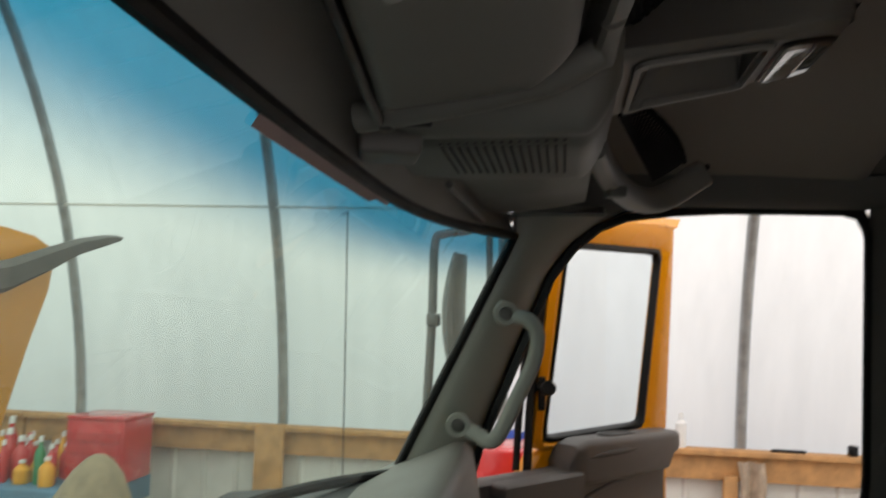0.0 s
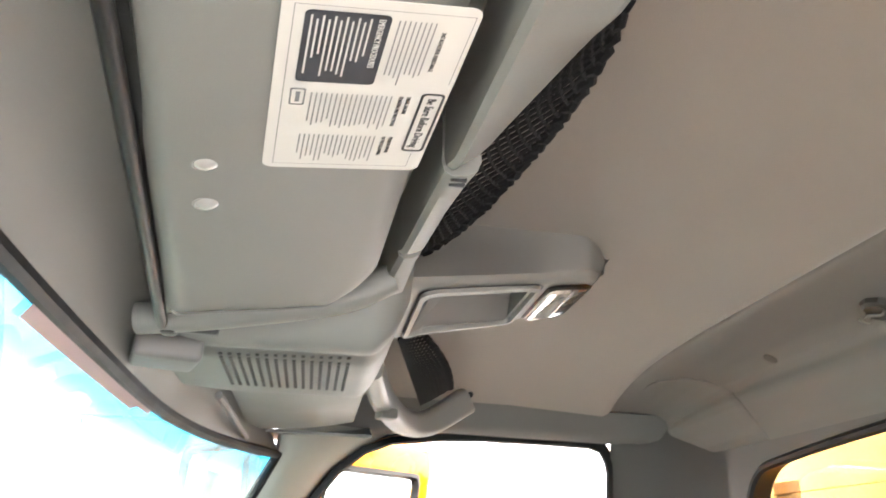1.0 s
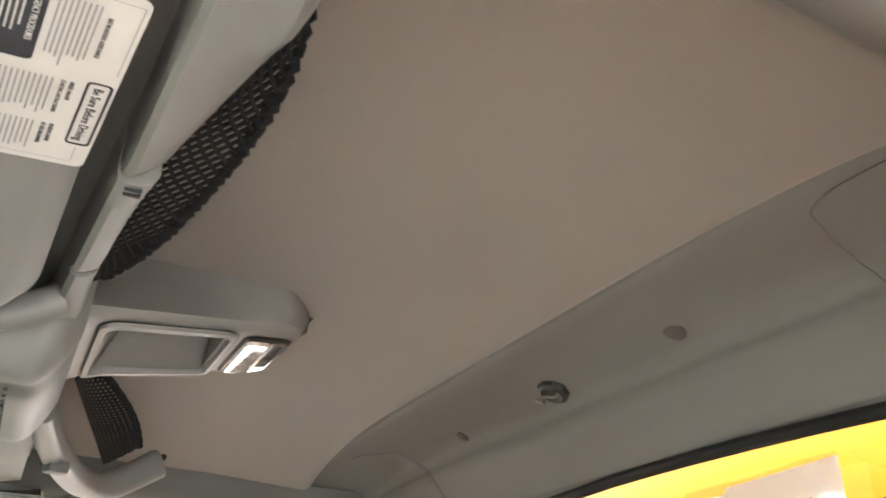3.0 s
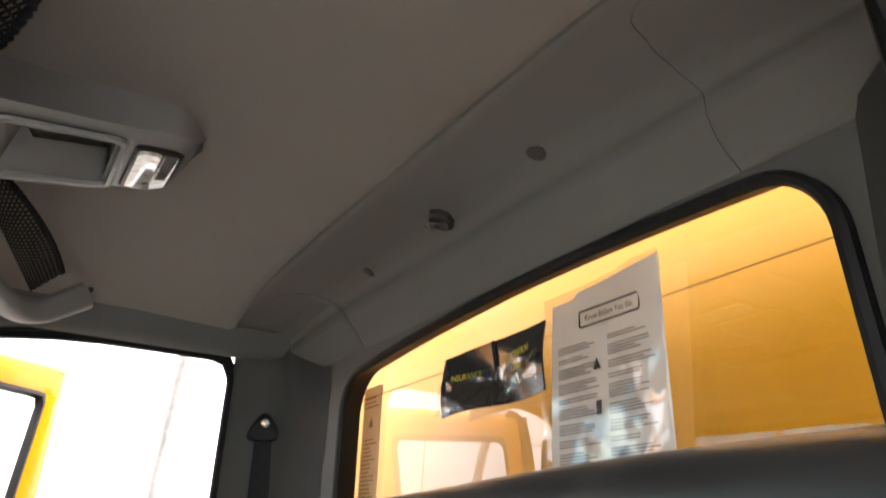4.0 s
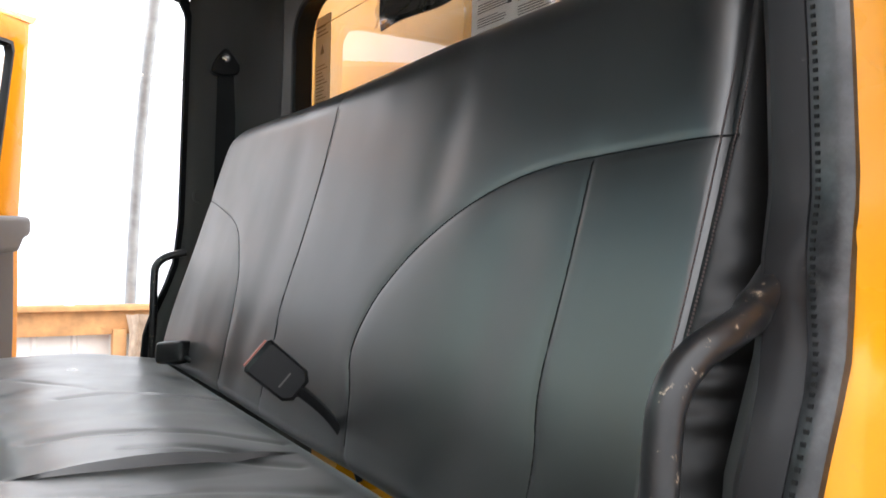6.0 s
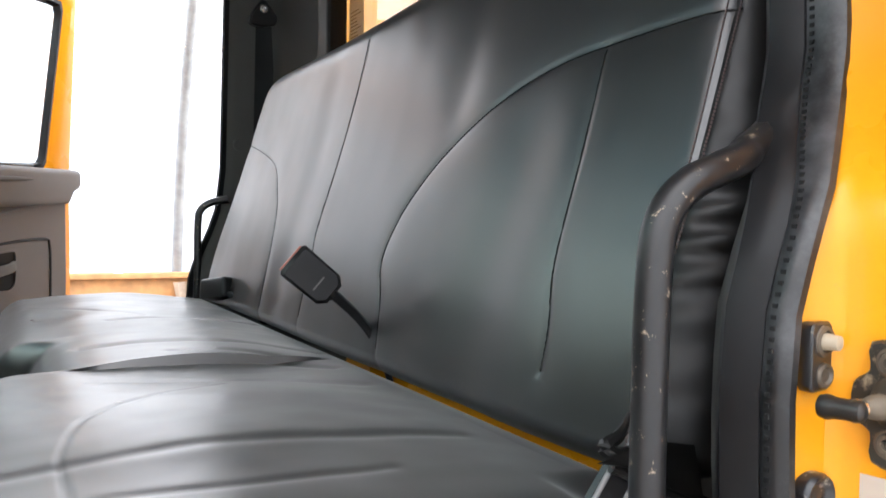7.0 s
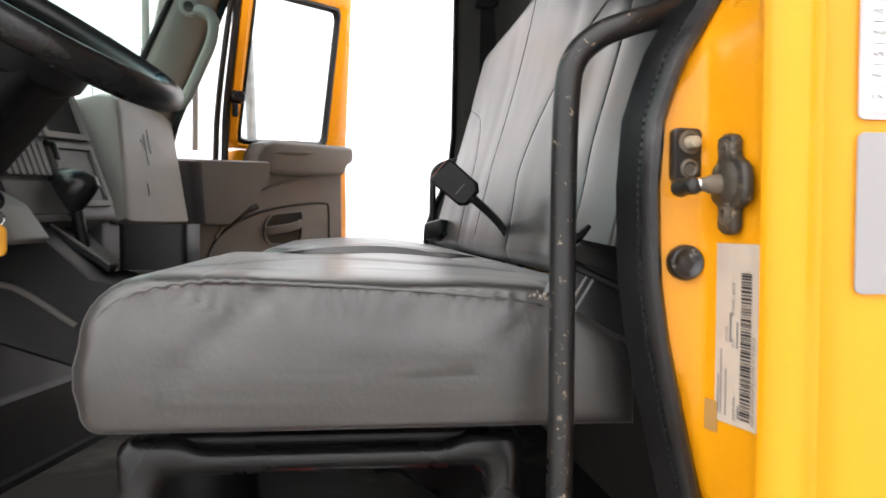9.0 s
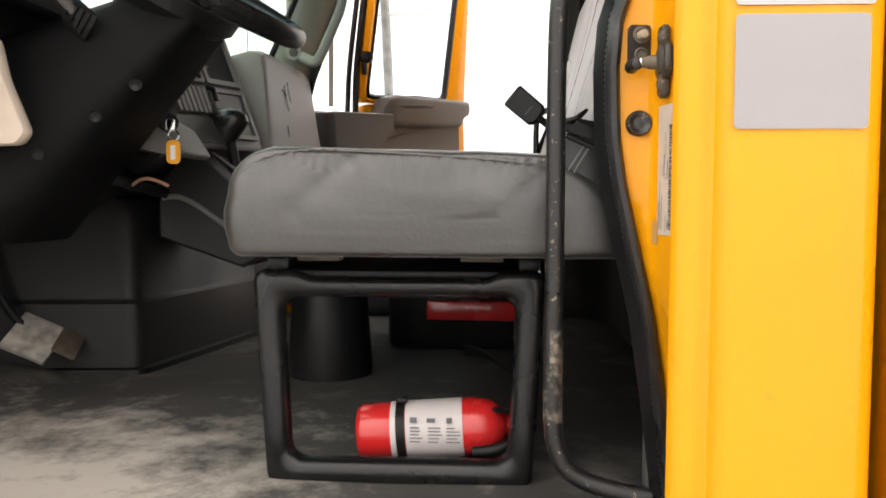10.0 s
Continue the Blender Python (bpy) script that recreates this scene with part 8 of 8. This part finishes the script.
# things along the wall
def tool_chest():
    ob = thing("tool_chest", "red steel tool chest standing on the bench by the wall", "tool chest", (-3.05, 5.4, 1.12))
    bm = bmesh.new()
    block(bm, (-3.05, 5.40, 1.33), (0.42, 0.40, 0.42), 0.012)
    part("case", bm, RED, ob)
    for k in range(4):
        bm = bmesh.new()
        block(bm, (-3.05, 5.19, 1.18 + k * 0.085), (0.38, 0.02, 0.072), 0.006)
        d = part("drawer", bm, RED, ob)
        bm = bmesh.new()
        block(bm, (-3.05, 5.172, 1.205 + k * 0.085), (0.36, 0.008, 0.007), 0.003)
        part("pull", bm, RED, d)
    bm = bmesh.new()
    block(bm, (-3.05, 5.40, 1.552), (0.43, 0.41, 0.025), 0.008)
    part("lid", bm, RED, ob)


tool_chest()
bench_ = thing("workbench", "blue painted workbench along the shed wall", "workbench", (-4.1, 5.3, 0.0))
bm = bmesh.new()
block(bm, (-4.0, 5.35, 1.02), (2.2, 0.75, 0.16), 0.01)
part("top", bm, mat("blue_bench_paint", (0.10, 0.22, 0.33), 0.6, vary=0.2), bench_)
for x in (-5.0, -3.0):
    for y in (5.05, 5.65):
        bm = bmesh.new()
        block(bm, (x, y, 0.47), (0.08, 0.08, 0.94), 0.005)
        part("leg", bm, WOOD, bench_)


def bottle(x, y, z, h, r, material, label):
    ob = thing("bottle", label, "bottle", (x, y, z), "bottles on the bench")
    bm = bmesh.new()
    turned(bm, (x, y, z), (0, 0, 1), [(0, r * 0.9), (0.01, r), (h * 0.60, r), (h * 0.72, r * 0.7), (h * 0.80, r * 0.35), (h * 0.9, r * 0.33), (h * 0.9, 0.001)], 14)
    part("body", bm, material, ob)
    bm = bmesh.new()
    turned(bm, (x, y, z + h * 0.88), (0, 0, 1), [(0, r * 0.42), (h * 0.12, r * 0.40), (h * 0.121, 0.001)], 12)
    part("cap", bm, WHITE if material is not WHITE else RED, ob)


CLUTTER = [(random.uniform(-3.95, -3.30), random.uniform(5.08, 5.62), random.uniform(0.14, 0.34), random.uniform(0.03, 0.055), random.choice((RED, RED, RED, WHITE, GREEN, ORANGE_TAG)), "small oil can among bottles on the bench") for k in range(22)]
for x, y, h, r, mt, lb in CLUTTER + list(((-3.95, 5.20, 0.36, 0.045, GREEN, "green plastic spray bottle on the bench"), (-3.62, 5.25, 0.30, 0.06, RED, "red oil bottle on the bench"), (-3.75, 5.3, 0.34, 0.055, RED, "red fluid bottle on the bench"), (-4.10, 5.3, 0.33, 0.06, WHITE, "white plastic jug on the bench"), (-4.25, 5.22, 0.28, 0.05, RED, "red spray can on the bench"), (-3.85, 5.45, 0.40, 0.05, RED, "tall red bottle on the bench"), (-4.02, 5.5, 0.42, 0.045, ORANGE_TAG, "orange bottle on the bench"))):
    bottle(x, y, 1.10, h, r, mt, lb)
bm = bmesh.new()
rings = []
for z, rx, ry in ((0.0, 0.44, 0.32), (0.5, 0.40, 0.30), (0.95, 0.30, 0.24), (1.18, 0.22, 0.17), (1.32, 0.15, 0.12), (1.40, 0.08, 0.07), (1.43, 0.03, 0.03)):
    rings.append([V(-2.82 + rx * math.cos(a) * (1 + 0.10 * math.sin(5 * a + z * 4)) + 0.12 * z, 4.6 + ry * math.sin(a), z) for a in [2 * math.pi * k / 28 for k in range(28)]])
loft(bm, rings)
solo("sack", bm, BURLAP, "tan sacking draped over a heap beside the truck", "sack")
bm = bmesh.new()
rings = []
for k in range(20):
    t = k / 19
    rings.append([V(-0.42 + 0.42 * t, WALL_Y - 0.05 + 0.06 * math.cos(a) * math.sin(math.pi * t) ** 0.5, 1.49 + (0.055 + 0.03 * noise.noise((t * 7, a, 2))) * max(0, math.sin(a)) * math.sin(math.pi * t) ** 0.5) for a in [math.pi * j / 8 for j in range(9)]])
loft(bm, rings, False, False)
solo("tarp", bm, BLUE, "crumpled blue tarp on the wall rail", "tarp")
bm = bmesh.new()
sheet(bm, lambda u, v: (1.24 + 0.16 * u + 0.02 * math.sin(v * 5), WALL_Y - 0.10 - 0.03 * math.sin(u * 9 + v * 2), 1.42 - 0.50 * v), 14, 14, 0.006)
solo("rag", bm, mat("tan_cloth", (0.42, 0.33, 0.25), 0.95, vary=0.2, scale=15), "tan work rags hanging on the wall post", "rag")
bm = bmesh.new()
turned(bm, (0.88, WALL_Y - 0.03, 1.486), (0, 0, 1), [(0, 0.035), (0.16, 0.035), (0.18, 0.015), (0.23, 0.012), (0.231, 0.001)], 12)
solo("caulk_tube", bm, WHITE, "white caulk tube standing on the wall rail", "tube")
bm = bmesh.new()
block(bm, (1.985, WALL_Y - 0.03, 1.52), (0.06, 0.05, 0.07), 0.01)
solo("small_can", bm, BLACK, "small black can on the wall rail", "can")
bm = bmesh.new()
block(bm, (1.58, WALL_Y - 0.03, 1.495), (0.22, 0.04, 0.02), 0.006)
solo("hand_tool", bm, BLACK, "dark hand tool lying on the wall rail", "tool")
bm = bmesh.new()
tube(bm, [V(-1.47, 5.60, 3.16), V(-1.45, 5.62, 2.2), V(-1.43, 5.66, 0.9)], 0.0045, 6)
solo("hanging_cable", bm, BLACK, "thin dark cable hanging down the shed cover", "cable")
bm = bmesh.new()
block(bm, (-0.245, 4.2, 0.84), (0.30, 0.40, 1.68), 0.02)
solo("red_cabinet", bm, RED, "red steel cabinet beside the shed wall", "cabinet")

# outside mirror on the passenger side
mirror = thing("side_mirror", "dark outside mirror in a tubular loop bracket", "side mirror", (-0.29, 2.2, 2.0))
bm = bmesh.new()
tube(bm, [V(-0.135, 2.10, 2.545), V(-0.20, 2.25, 2.545), V(-0.262, 2.25, 2.535), V(-0.287, 2.25, 2.505), V(-0.288, 2.25, 2.30), V(-0.295, 2.25, 2.00), V(-0.28, 2.20, 1.94), V(-0.22, 2.0, 1.93)], 0.0125, 10, 6)
part("bracket", bm, MIRROR, mirror)
bm = bmesh.new()
tube(bm, [V(-0.135, 2.25, 2.53), V(-0.128, 2.25, 2.30), V(-0.13, 2.25, 1.98)], 0.010, 8, 3)
part("rear_stay", bm, MIRROR, mirror)
bm = bmesh.new()
rings = []
for k in range(15):
    t = k / 14
    z = 2.477 - 0.335 * t
    w = 0.062 * math.sin(math.pi * (0.12 + 0.80 * t)) ** 0.6
    rings.append([V(-0.196 - w * (1 - math.cos(a)) * 0.5, 2.25 + 0.10 * math.sin(a) * (0.6 if math.cos(a) > 0 else 1), z) for a in [2 * math.pi * j / 18 for j in range(18)]])
loft(bm, rings)
part("housing", bm, MIRROR, mirror)
bm = bmesh.new()
block(bm, (-0.284, 2.25, 2.296), (0.035, 0.045, 0.035), 0.006)
part("clamp", bm, MIRROR, mirror)

# raised engine hood in front of the windshield
hood = thing("engine_hood", "yellow engine hood tilted up in front of the cab", "hood", (-1.3, 1.7, 1.2))
bm = bmesh.new()
rings = []
for z, y, w in ((1.0, 1.82, 0.10), (1.6, 1.85, 0.12), (2.0, 1.885, 0.14), (2.20, 1.965, 0.15), (2.34, 2.03, 0.15), (2.42, 2.045, 0.14), (2.455, 2.025, 0.12), (2.478, 1.96, 0.08), (2.488, 1.85, 0.04), (2.49, 1.70, 0.02)):
    rings.append([V(-1.30 - w, y - 0.9, z), V(-1.30 - w, y - 0.05, z), V(-1.30 - w * 0.7, y, z), V(-1.30, y, z), V(-1.28, y - 0.03, z), V(-1.28, y - 0.9, z)])
loft(bm, rings)
part("shell", bm, YELLOW, hood)
bm = bmesh.new()
rings = []
for y, z, h in ((1.60, 2.330, 0.040), (1.80, 2.368, 0.040), (1.95, 2.418, 0.034), (2.08, 2.464, 0.024), (2.20, 2.492, 0.018), (2.26, 2.505, 0.011), (2.272, 2.508, 0.004)):
    rings.append([V(-1.255, y, z - h), V(-1.235, y, z - h * 0.6), V(-1.235, y, z + h * 0.6), V(-1.255, y, z + h), V(-1.275, y, z + h * 0.6), V(-1.275, y, z - h * 0.6)])
loft(bm, rings)
part("prop_bar", bm, mat("dull_dark_steel", (0.085, 0.080, 0.075), 0.6, vary=0.3, scale=25), hood, "dark tapered steel bar")
